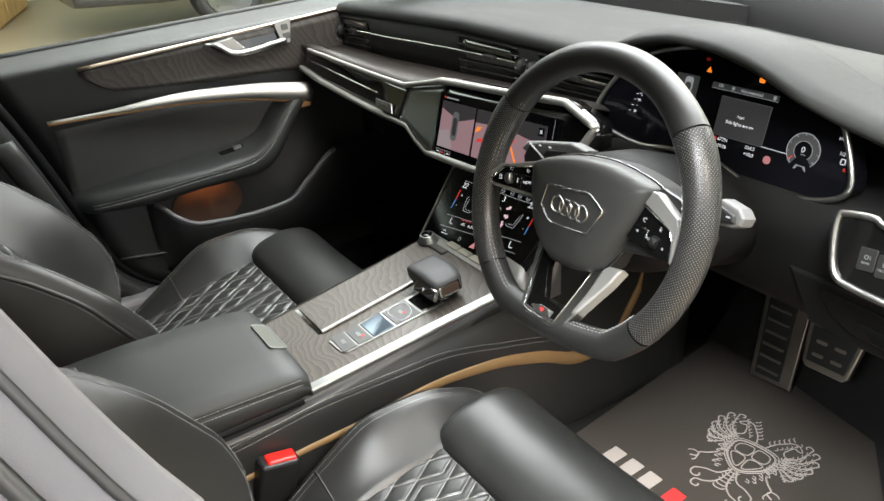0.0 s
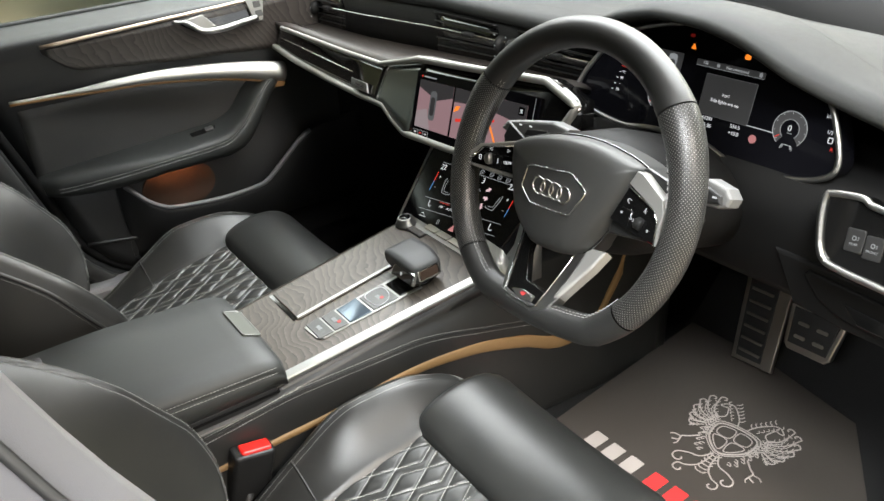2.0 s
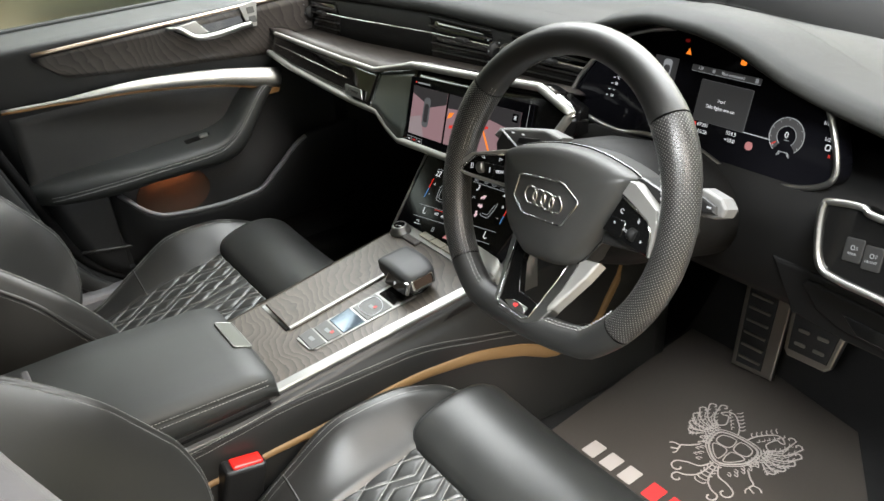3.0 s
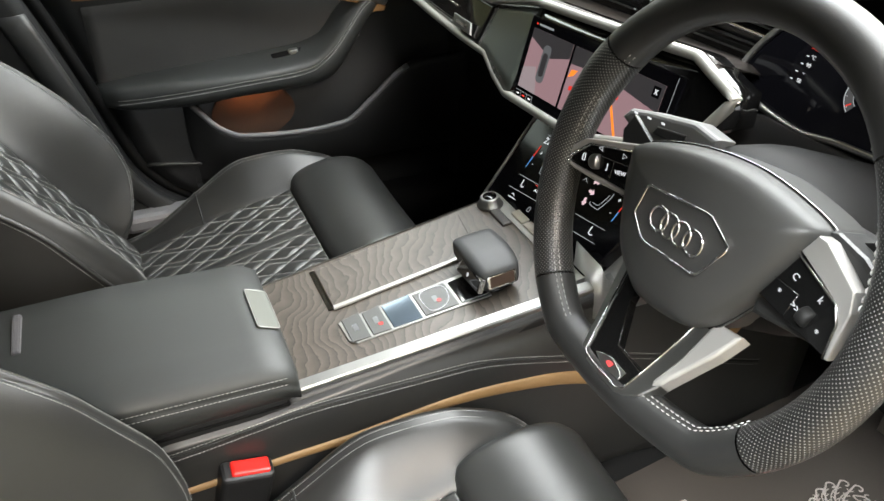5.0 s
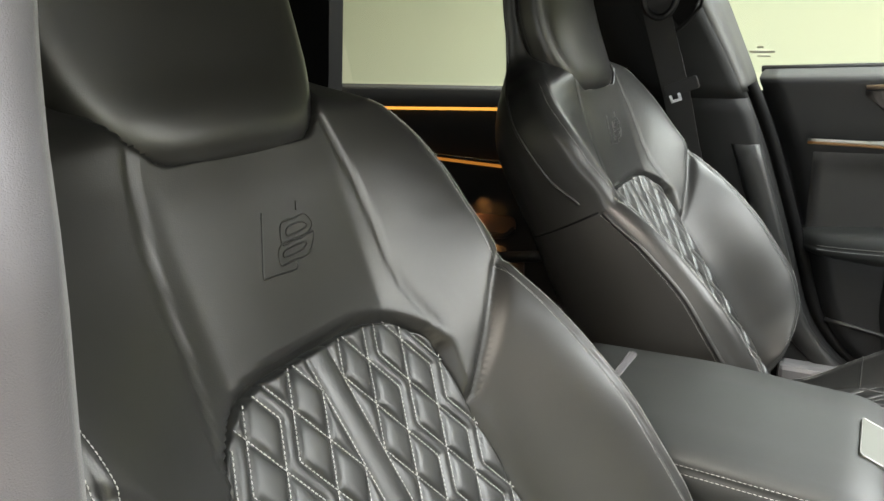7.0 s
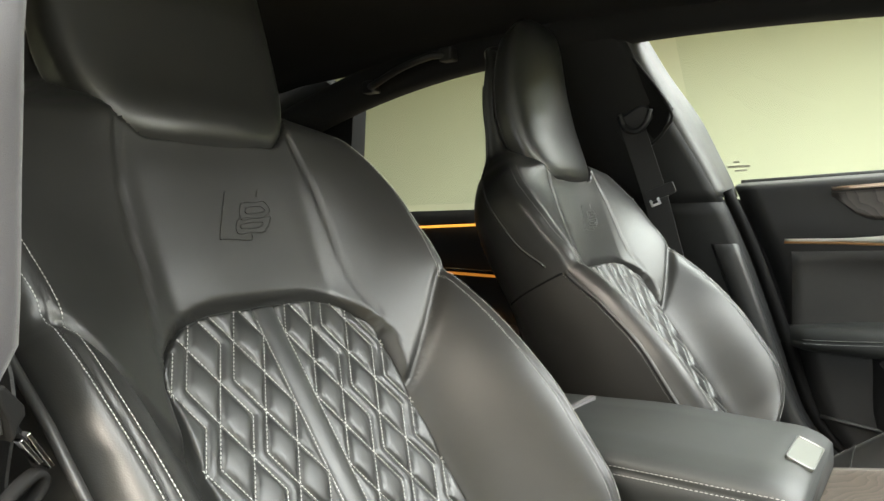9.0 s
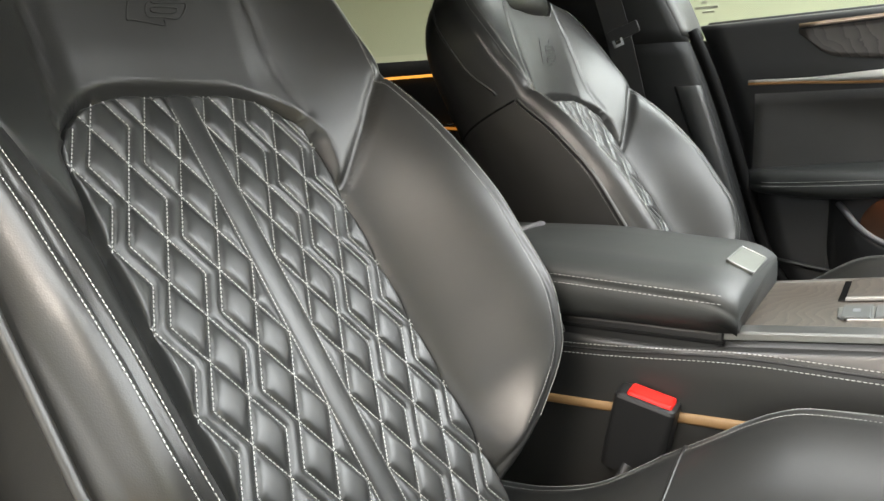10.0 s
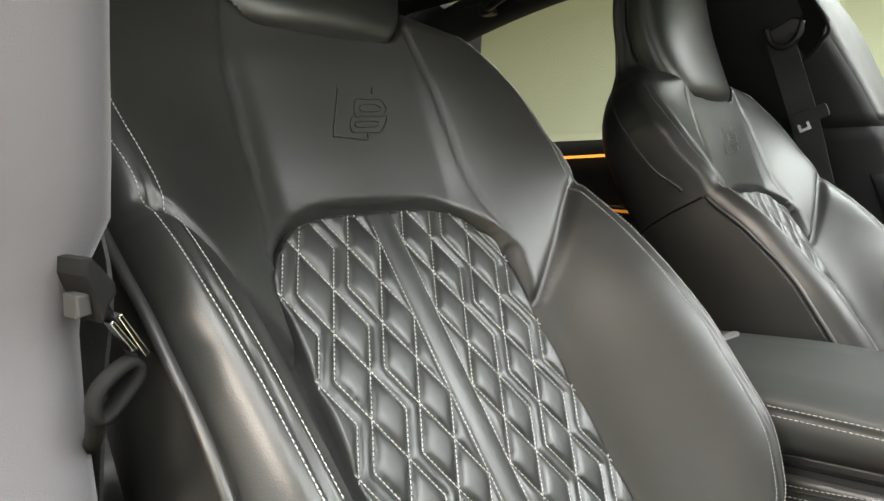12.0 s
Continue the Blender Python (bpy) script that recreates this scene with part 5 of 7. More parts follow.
# seam across the dashboard top
seam = []
for x in np.linspace(-0.70, 0.70, 120):
    h = hood(x)
    b = band(x) if x < 0.1 else float(np.interp(x, [0.1, 0.2, 0.735], [1.027, 1.010, 0.985]))
    seam.append((x, 0.88, b + 0.0035 + h * 0.92))
stitch_mesh("seam_stitching", [seam], lambda p: np.array([0, 0, 1.0]), top, pitch=0.005, length=0.0036, material=SOFT)

# vents
def vent_z(x, q):
    lo = float(np.interp(x, [-0.74, -0.50, -0.32, -0.11, 0.16], [0.912, 0.917, 0.928, 0.940, 0.952]))
    return lo + (band(x) - 0.018 - lo) * q

rings = []
for x in np.linspace(-0.735, 0.17, 50):
    rings.append([(x, 0.818, vent_z(x, 1.05)), (x, 0.826, vent_z(x, 0.5)), (x, 0.822, vent_z(x, -0.05)), (x, 0.87, vent_z(x, -0.05)), (x, 0.87, vent_z(x, 1.05))])
vb = loft("vent_band", rings, SOFT, dash, "dark vent band")
for x0, x1 in ((-0.72, -0.60), (-0.25, -0.075), (-0.02, 0.16)):
    xs = np.linspace(x0, x1, 8)
    loft("vent_well", [[(x, 0.8205, vent_z(x, 0.95)), (x, 0.8235, vent_z(x, 0.5)), (x, 0.8205, vent_z(x, 0.02)), (x, 0.84, vent_z(x, 0.02)), (x, 0.84, vent_z(x, 0.95))] for x in xs], GLOSS, vb, "black vent opening")
    for k in range(5):
        tube("vent_slat", [(x, 0.8175 + 0.001 * k, vent_z(x, 0.90 - 0.19 * k)) for x in xs], 0.0022, HARD, vb, n=6, flat=0.6)
tube("vent_line", [(x, 0.8165, vent_z(x, 0.56)) for x in np.linspace(-0.69, 0.155, 40)], 0.0019, CHROME, vb, "thin chrome line through the vents", n=6)
for x in (-0.66, -0.145, 0.07):
    box("vent_tab", (x - 0.013, 0.806, vent_z(x, 0.52)), (x + 0.013, 0.818, vent_z(x, 0.62)), SOFT, vb, bevel=0.002)
for x in (-0.725, -0.063, -0.035):
    lathe("vent_wheel", frame3((x, 0.8175, vent_z(x, 0.5)), (0, 0, 1), (0, 1, 0)), [(0.001, -0.004), (0.013, -0.004), (0.013, 0.004), (0.001, 0.004)], SOFT, vb)
    for k in range(3):
        plate("wheel_mark", rounded(0.004, 0.0018, 0.0005, 2), 0.0003, frame3((x, 0.8035, vent_z(x, 0.25 + 0.25 * k)), (1, 0, 0), (0, 0, 1)), GREY_GLOW, vb)

# frame line: upper edge, right nose, lower edge
UPPER = [(-0.690, 0.926), (-0.55, 0.925), (-0.40, 0.924), (-0.275, 0.925), (-0.160, 0.953), (-0.05, 0.961), (0.05, 0.969), (0.145, 0.977), (0.212, 0.957)]
LOWER = [(0.190, 0.919), (0.10, 0.868), (0.02, 0.842), (-0.04, 0.836), (-0.165, 0.830), (-0.205, 0.842), (-0.245, 0.860), (-0.33, 0.860), (-0.45, 0.864), (-0.60, 0.872), (-0.715, 0.884)]


def run(line, n, out):
    p = []
    for a, b in zip(line[:-1], line[1:]):
        for q in np.linspace(0, 1, n, endpoint=False):
            p.append(face(a[0] + (b[0] - a[0]) * q, a[1] + (b[1] - a[1]) * q, out))
    return p + [face(*line[-1], out)]


tube("silver_frame", run(UPPER + LOWER, 5, 0.005) , [0.0048 if i < 20 else 0.0062 for i in range(len(run(UPPER + LOWER, 5, 0.005)))], FRAME_SILVER, dash, "satin silver frame line", n=8)
# wood band from the vents down to the frame
rings = []
for x in np.linspace(-0.735, 0.165, 60):
    zf = float(np.interp(x, [p[0] for p in UPPER], [p[1] for p in UPPER]))
    yf = face(0, zf)[1]
    zb = vent_z(x, 0.0)
    rings.append([(x, 0.824, zb), (x, 0.78, zb - 0.004 + 0.3 * (zf - zb)), (x, 0.745, zf + 0.25 * (zb - zf) + 0.004), (x, yf, zf + 0.005), (x, yf + 0.002, zf - 0.006), (x, yf + 0.06, zf - 0.014), (x, 0.85, zb - 0.02)])
loft("wood_band", rings, WOOD_DASH, dash, "dark grey ash wood band")
# gloss panel inside the frame
xs = np.linspace(-0.705, 0.205, 80)
up = np.interp(xs, [p[0] for p in UPPER], [p[1] for p in UPPER])
lo = np.interp(xs, [p[0] for p in LOWER[::-1]], [p[1] for p in LOWER[::-1]])
rings = []
for x, a, b in zip(xs, up, lo):
    b = min(b, a - 0.004)
    k = float(smooth01((x + 0.37) / 0.05) * smooth01((-0.14 - x) / 0.02))
    rings.append([face(x, b + (a - b) * q, (0.003 - 0.005 * q) * (1 - k) + (0.0105 - 0.0150 * q) * k) for q in np.linspace(0, 1, 6)] + [(x, 0.76, a - 0.004), (x, 0.76, b)])
# middle stretch carries the painted reflection
for lo_x, hi_x, lacquer, words in ((-1.0, -0.262, GLOSS, "piano black panel"), (-0.277, -0.150, GLOSS_REFLECTION, "gloss panel beside the screen, pale reflection painted in"), (-0.163, 1.0, GLOSS, "piano black panel")):
    loft("gloss_panel", [r for x, r in zip(xs, rings) if lo_x < x < hi_x], lacquer, dash, words)
# thin bright lines and badge of the passenger side
tube("panel_line", [face(x, float(np.interp(x, [-0.69, -0.36], [0.905, 0.893])), 0.003) for x in np.linspace(-0.69, -0.37, 12)], 0.0016, CHROME, dash, n=6)
bd = plate("dash_badge", [(-0.032, 0.008), (0.026, 0.008), (0.034, -0.008), (-0.026, -0.008)][::-1], 0.003, frame3(face(-0.325, 0.880, 0.013), (1, 0, 0), (0, 0.3, 1)), ALU, dash, "small silver badge", bevel=0.0008)
plate("badge_bar", rounded(0.036, 0.005, 0.001, 2), 0.0004, frame3(face(-0.325, 0.880, 0.0135), (1, 0, 0), (0, 0.3, 1)), DARKCHROME, bd)
# lower body of the passenger side and round the column
rings = []
for x in np.linspace(-0.735, 0.735, 50):
    if x < 0.19:
        zt = float(np.interp(x, [p[0] for p in LOWER[::-1]], [p[1] for p in LOWER[::-1]])) + 0.004
        yt = face(0, zt)[1] + 0.012
    else:
        zt, yt = 0.925, 0.775
    k = float(smooth01((x - 0.02) / 0.17))
    a = np.array([(yt, zt), (yt + 0.02, zt - 0.02), (yt + 0.10, zt - 0.05), (yt + 0.30, zt - 0.08), (1.15, 0.70)])
    b = np.array([(yt, zt), (yt + 0.003, zt - 0.07), (yt + 0.018, 0.785), (yt + 0.035, 0.765), (1.15, 0.80)])
    c = a * (1 - k) + b * k
    rings.append([(x, float(p), float(q)) for p, q in c] + [(x, 1.36, 0.66), (x, 1.36, 0.95), (x, 0.95, 0.93), (x, yt + 0.06, min(zt + 0.005, 0.93))])
loft("lower_body", rings[:31], SOFT, dash, "black lower dashboard")
# same lower body, coloured darker where it lies in shade
loft("column_body", rings[30:], KNEE_SHADED, dash, "lower dashboard round the column, darkened for shade")
loft("firewall", [[(x, 1.36, 0.28), (x, 1.40, 0.28), (x, 1.40, 1.0), (x, 1.36, 1.0)] for x in (-0.75, 0.75)], CARPET, dash, "black carpeted bulkhead", smooth=False)

# ---- upper screen ----
SCR = frame3(face(-0.005, 0.893, 0.0045), (1.0, 0.018, 0.055), (0, 0.30, 1.0))
scr = plate("upper_screen", rounded(0.300, 0.108, 0.003), 0.003, SCR, SCREEN, dash, "gloss touch screen showing parking camera views", bevel=0.0008)
PINKISH = glow("camera_view_floor", (0.55, 0.33, 0.36), 0.55)
PALEV = glow("camera_view_pale", (0.62, 0.50, 0.52), 0.5)
DARKV = glow("camera_view_dark", (0.05, 0.045, 0.05), 0.5)
def on_screen(name, pts, material, lift, host=None, m=None):
    return plate(name, pts, 0.0002, (m or SCR) @ Matrix.Translation((0, 0, lift)), material, host or scr)
on_screen("view_left", [(-0.138, -0.038), (-0.045, -0.038), (-0.045, 0.040), (-0.138, 0.040)], PINKISH, 0.0006)
on_screen("view_glow", [(-0.138, -0.038), (-0.095, -0.038), (-0.110, -0.005), (-0.138, -0.012)], PALEV, 0.0009)
on_screen("view_shade", [(-0.085, 0.012), (-0.045, 0.022), (-0.045, 0.040), (-0.138, 0.040), (-0.138, 0.028)], DARKV, 0.0009)
on_screen("view_car", rounded(0.018, 0.048, 0.007, 4, -0.095, 0.002), DIM_GLOW, 0.0012)
on_screen("view_car_roof", rounded(0.011, 0.030, 0.004, 3, -0.095, 0.001), DARKV, 0.0015)
on_screen("view_right", [(-0.040, -0.038), (0.128, -0.038), (0.128, 0.040), (-0.040, 0.040)], PINKISH, 0.0006)
on_screen("view_wall", [(-0.040, 0.018), (0.03, 0.022), (0.128, 0.010), (0.128, 0.040), (-0.040, 0.040)], DARKV, 0.0009)
on_screen("guide_line", [(-0.030, -0.012), (0.062, 0.004), (0.062, 0.008), (-0.030, -0.007)], RED_GLOW, 0.0012)
on_screen("guide_line", [(0.040, 0.014), (0.075, -0.036), (0.080, -0.036), (0.044, 0.014)], ORANGE_GLOW, 0.0012)
on_screen("guide_line", [(-0.038, 0.002), (-0.028, 0.006), (-0.022, 0.014), (-0.034, 0.012)], ORANGE_GLOW, 0.0013)
for k in range(3):
    on_screen("screen_button", rounded(0.013, 0.009, 0.001, 2, -0.133 + 0.0145 * k, -0.047), GREY_GLOW, 0.0006)
    on_screen("button_face", rounded(0.0118, 0.0078, 0.001, 2, -0.133 + 0.0145 * k, -0.047), SCREEN, 0.0009)
    on_screen("button_icon", rounded(0.006, 0.002, 0.0005, 2, -0.133 + 0.0145 * k, -0.047), RED_GLOW if k == 1 else WHITE_GLOW, 0.0012)
on_screen("close_box", rounded(0.012, 0.012, 0.001, 2, 0.117, 0.030), SCREEN, 0.0012)
lettering("close_cross", "x", 0.012, SCR @ Matrix.Translation((0.117, 0.031, 0.0016)), WHITE_GLOW, scr)
on_screen("caption_bar", rounded(0.034, 0.0022, 0.0005, 2, -0.112, 0.046), GREY_GLOW, 0.0006)
on_screen("caption_mark", rounded(0.003, 0.003, 0.0006, 2, -0.134, 0.046), RED_GLOW, 0.0006)
on_screen("panel_joint", [(0.1405, -0.052), (0.1412, -0.052), (0.1412, 0.052), (0.1405, 0.052)], GREY_GLOW, 0.0003)

# ---- lower screen ----
LOW = frame3((-0.035, 0.7015, 0.729), (1, 0, 0), (0, 0.080, 0.106))
low = plate("lower_screen", [(-0.136, 0.072), (-0.132, -0.067), (0.118, -0.067), (0.150, 0.086)], 0.02, LOW, SCREEN, dash, "gloss climate touch screen with lit symbols", bevel=0.0015)
def low_at(x, y):
    """A place on the screen; its lines climb towards the driver."""
    return LOW @ Matrix.Translation((x, y, 0.0008)) @ Matrix(((1, 0, 0, 0), (0.14, 1, 0, 0), (0, 0, 1, 0), (0, 0, 0, 1)))
def low_word(name, words, size, x, y, material=None):
    return lettering(name, words, size, low_at(x, y), material or WHITE_GLOW, low)
def low_mark(name, x, y, w, h, material, r=0.0005):
    return plate(name, rounded(w, h, r, 2), 0.0002, low_at(x, y), material, low)
def low_line(name, pts, r, material):
    return tube(name, [np.array(LOW @ Vector((x, y, 0.0008))) for x, y in pts], r, material, low, n=5)
for x, y in ((-0.0835, 0.0478), (0.0880, 0.0660)):
    low_word("temperature", "22", 0.0140, x, y)
low_word("fan_step", "3", 0.0140, 0.0228, 0.0561)
for x, y, w in ((-0.0806, 0.0289, "+"), (-0.0819, 0.0109, "-"), (0.0926, 0.0450, "+"), (0.0928, 0.0271, "-")):
    low_word("step_sign", w, 0.0095, x, y)
for x, y0, y1 in ((-0.0908, 0.001, 0.037), (0.1030, 0.0195, 0.0480)):
    low_line("heat_bar", [(x, (y0 + y1) / 2), (x + 0.0006, y1)], 0.0007, RED_GLOW)
    low_line("cool_bar", [(x - 0.0006, y0), (x, (y0 + y1) / 2)], 0.0007, BLUE_GLOW)
low_line("seat_figure", spline([(-0.0605, 0.0330), (-0.0631, 0.0300), (-0.0631, 0.0215), (-0.0600, 0.0090), (-0.0571, 0.0065), (-0.0426, 0.0077), (-0.0374, 0.0117)], 4), 0.0006, GREY_GLOW)
low_line("seat_figure", spline([(-0.0570, 0.0300), (-0.0575, 0.0180), (-0.0545, 0.0110), (-0.0430, 0.0115)], 4), 0.0005, GREY_GLOW)
low_line("seat_figure", spline([(0.0785, 0.0470), (0.0790, 0.0440), (0.0775, 0.0347), (0.0730, 0.0215), (0.0700, 0.0190), (0.0559, 0.0185), (0.0530, 0.0215)], 4), 0.0006, GREY_GLOW)
low_line("seat_figure", spline([(0.0745, 0.0430), (0.0720, 0.0330), (0.0680, 0.0240), (0.0570, 0.0225)], 4), 0.0005, GREY_GLOW)
for a, b, m_ in (((-0.0928, -0.0127), (-0.0257, -0.0036), GREY_GLOW), ((-0.0961, -0.0351), (0.0059, -0.0200), GREY_GLOW), ((0.0450, -0.0025), (0.1030, 0.0056), GREY_GLOW), ((0.0500, -0.0230), (0.1024, -0.0154), GREY_GLOW),
                 ((-0.0910, 0.0554), (-0.0693, 0.0577), GREY_GLOW), ((0.0050, 0.0625), (0.0860, 0.0690), GREY_GLOW), ((-0.0510, -0.0093), (-0.0270, -0.0062), RED_GLOW), ((0.0290, 0.0760), (0.0400, 0.0770), RED_GLOW)):
    low_line("screen_line", [a, b], 0.0005, m_)
low_word("ac_word", "A/C", 0.0065, -0.0418, -0.0150)
low_word("auto_word", "AUTO", 0.0065, -0.0200, -0.0128)
for x, y in ((-0.0743, -0.0195), (0.0855, -0.0060)):
    low_line("seat_heat_mark", spline([(x - 0.0030, y + 0.0055), (x - 0.0025, y - 0.0030), (x + 0.0010, y - 0.0050), (x + 0.0045, y - 0.0030)], 4), 0.0007, WHITE_GLOW)
low_line("chevron", [(0.0190, 0.0370), (0.0230, 0.0415), (0.0270, 0.0380)], 0.0006, GREY_GLOW)
for x, y, a in ((0.0432, 0.0463, 0.5), (0.0452, 0.0316, -0.2), (0.0442, 0.0168, -1.3)):
    plate("air_arrow", [(-0.0055, -0.0020), (0.0005, -0.0020), (0.0005, -0.0045), (0.0062, 0.0), (0.0005, 0.0045), (0.0005, 0.0020), (-0.0055, 0.0020)], 0.0002, low_at(x, y) @ Matrix.Rotation(a, 4, "Z"), PINK_GLOW, low)
for x, y in ((0.0105, 0.0688), (0.0340, 0.0711), (0.0535, 0.0722), (0.0736, 0.0737)):
    tube("top_icon", [np.array(low_at(x, y) @ Vector((p, q, 0))) for p, q in rounded(0.0080, 0.0062, 0.002, 3)], 0.0005, GREY_GLOW, low, n=5, closed=True)
    low_mark("icon_bar", x, y - 0.0005, 0.0045, 0.0012, GREY_GLOW)
low_line("low_icon", [(-0.0860, -0.0465), (-0.0690, -0.0440)], 0.0006, WHITE_GLOW)
low_line("low_icon", [(-0.0830, -0.0410), (-0.0790, -0.0390), (-0.0755, -0.0415)], 0.0006, WHITE_GLOW)
tube("low_icon", [np.array(low_at(-0.0331, -0.0408) @ Vector((p, q, 0))) for p, q in rounded(0.0045, 0.0070, 0.001, 2)], 0.0005, GREY_GLOW, low, n=5, closed=True)
plate("hazard_mark", [(-0.0075, -0.0050), (0.0075, -0.0050), (0.0020, 0.0065)], 0.0002, low_at(0.0045, -0.0390), ROSE_GLOW, low)
tube("screen_edge", [np.array(LOW @ Vector(p)) for p in ((-0.139, 0.078, 0.001), (-0.136, 0.0, 0.001), (-0.134, -0.070, 0.001))], 0.0022, SPOKE_SILVER, dash, "silver screen edge", n=6)

# ---- instrument cluster ----
CLU = frame3((0.345, 0.80, 0.975), (1, 0, 0), (0, 0.25, 1.0))
outc = spline([(-0.203, -0.018), (-0.195, -0.032), (-0.174, -0.045), (-0.110, -0.053), (-0.060, -0.046), (0.013, -0.044), (0.077, -0.061), (0.125, -0.057), (0.172, -0.045), (0.188, -0.025), (0.170, 0.021), (0.151, 0.045), (0.10, 0.078), (0.0, 0.094), (-0.096, 0.080), (-0.150, 0.056), (-0.185, 0.017)], 6, closed=True)
clu = plate("instrument_panel", [tuple(p) for p in outc], 0.03, CLU, SCREEN, dash, "digital instrument panel with lit symbols")
tube("panel_rim", [np.array(CLU @ Vector((x, y, 0.004))) for x, y in outc], 0.0036, ALU_GREY, dash, "dark chrome rim round the dials", n=8, closed=True)
def clu_mark(name, x, y, w, h, material, r=0.0005, lift=0.0008):
    return on_screen(name, rounded(w, h, r, 3, x, y), material, lift, clu, CLU)
def clu_word(name, words, size, x, y, material=None, align="CENTER"):
    return lettering(name, words, size, CLU @ Matrix.Translation((x, y, 0.0024)), material or WHITE_GLOW, clu, align)
clu_mark("message_box", 0.034, 0.0128, 0.0715, 0.0488, DIM_GLOW, 0.001)
clu_mark("message_face", 0.034, 0.0128, 0.0705, 0.0478, SCREEN_GREY, 0.001, 0.0014)
clu_word("message", "Side lights are on", 0.0057, 0.0335, 0.0078)
clu_word("light_mark", ">o<", 0.0062, 0.0330, 0.0162)
clu_word("status", "135", 0.0050, -0.0060, 0.0484, PALE_GLOW)
clu_word("status", "Not connected", 0.0050, 0.0390, 0.0478, PALE_GLOW)
clu_mark("status_bar", 0.028, 0.0480, 0.095, 0.0070, SCREEN_GREY, 0.001, 0.0012)
clu_mark("status_edge", 0.028, 0.0442, 0.095, 0.0006, GREY_GLOW, 0.0002, 0.0016)
clu_mark("side_view", -0.0590, 0.0370, 0.0360, 0.0330, SCREEN_GREY, 0.001, 0.0004)
# faintly glowing marks drawn as red reflections of the warning lamps
for x in (-0.0350, 0.0480):
    clu_mark("lamp_glint", x, 0.0765, 0.007, 0.004, EMBER, 0.0018)
clu_mark("status_icon", 0.070, 0.048, 0.004, 0.005, GREY_GLOW, 0.001, 0.0018)
clu_mark("status_icon", 0.012, 0.048, 0.004, 0.004, GREY_GLOW, 0.001, 0.0018)
clu_word("mileage", "67291", 0.0062, 0.016, -0.015)
clu_word("clock", "15:26", 0.0062, 0.017, -0.023)
clu_word("range", "554.5", 0.0062, 0.056, -0.016)
clu_word("outside_temperature", "+10.0", 0.0062, 0.056, -0.024)
clu_mark("line", 0.053, -0.0105, 0.104, 0.0008, WHITE_GLOW)
for k, word in enumerate(("130", "\u00b0C", "90", "~", "50")):
    clu_word("scale_word", word, 0.0052, -0.1265 - 0.0015 * k, 0.0214 - 0.0080 * k, RED_GLOW if k == 0 else WHITE_GLOW)
    clu_mark("scale_tick", -0.1335 - 0.0024 * k, 0.0210 - 0.0081 * k, 0.0036, 0.0010, RED_GLOW if k == 0 else WHITE_GLOW)
def gauge(x, y, R):
    """A dial that is open at its foot: a grey band between two thin rings."""
    m = CLU @ Matrix.Translation((x, y, 0.0016))
    aa = np.linspace(-0.82, 4.10, 40)
    arc = lambda r: [(r * math.cos(a), r * math.sin(a)) for a in aa]
    g = plate("gauge_band", arc(R * 0.97) + arc(R * 0.56)[::-1], 0.0003, m, BAND_GLOW, clu, "grey dial band")
    for r, th, m_ in ((R, 0.00045, PALE_GLOW), (R * 0.55, 0.00045, GREY_GLOW)):
        tube("gauge_ring", [np.array(m @ Vector((p, q, 0.0004))) for p, q in arc(r)], th, m_, g, n=5)
    for a in np.linspace(-0.6, 3.9, 9):
        plate("gauge_tick", rounded(R * 0.07, 0.0005, 0.0002, 2), 0.0002, m @ Matrix.Rotation(a, 4, "Z") @ Matrix.Translation((R * 0.90, 0, 0.0005)), WHITE_GLOW, g)
    plate("gauge_pointer", rounded(R * 0.32, 0.0012, 0.0004, 2), 0.0002, m @ Matrix.Rotation(3.82, 4, "Z") @ Matrix.Translation((R * 0.80, 0, 0.0008)), RED_GLOW, g)
    return g
gauge(0.1226, -0.0020, 0.0203)
gauge(-0.0600, -0.0020, 0.0203)
clu_word("speed", "0", 0.0095, 0.1226, -0.0008)
clu_mark("speed_unit", 0.1230, -0.0064, 0.0060, 0.0010, GREY_GLOW, 0.0003)
for pts in ([(0.1185, -0.0235), (0.1200, -0.0195), (0.1275, -0.0195), (0.1295, -0.0235)], [(0.1165, -0.0245), (0.1185, -0.0190)], [(0.1315, -0.0245), (0.1290, -0.0190)]):
    tube("lane_mark", [np.array(CLU @ Vector((p, q, 0.0012))) for p, q in pts], 0.0005, PALE_GLOW, clu, n=5)
on_screen("warning_mark", [(-0.0335, 0.061), (-0.0255, 0.061), (-0.0295, 0.0685)], ORANGE_GLOW, 0.0008, clu, CLU)
clu_mark("warning_mark", 0.047, 0.0645, 0.008, 0.006, ORANGE_GLOW, 0.002)
clu_mark("warning_mark", 0.081, -0.024, 0.010, 0.010, ROSE_GLOW, 0.0048)
clu_mark("warning_mark", 0.003, -0.018, 0.004, 0.009, RED_GLOW, 0.001)
on_screen("small_car", rounded(0.013, 0.022, 0.004, 3, -0.056, 0.040), GREY_GLOW, 0.0008, clu, CLU)
on_screen("small_car_roof", rounded(0.009, 0.010, 0.003, 3, -0.056, 0.039), SCREEN_GREY, 0.0012, clu, CLU)
clu_word("fuel_mark", "1/1", 0.0055, 0.1620, 0.0217)
clu_word("fuel_mark", "1/2", 0.0055, 0.1680, 0.0061)
tube("pump_symbol", [np.array(CLU @ Vector((0.1705 + p, -0.0022 + q, 0.0012))) for p, q in rounded(0.0050, 0.0056, 0.001, 2)], 0.0006, WHITE_GLOW, clu, n=5, closed=True)
clu_word("fuel_mark", "R", 0.0055, 0.1750, -0.0108, RED_GLOW)

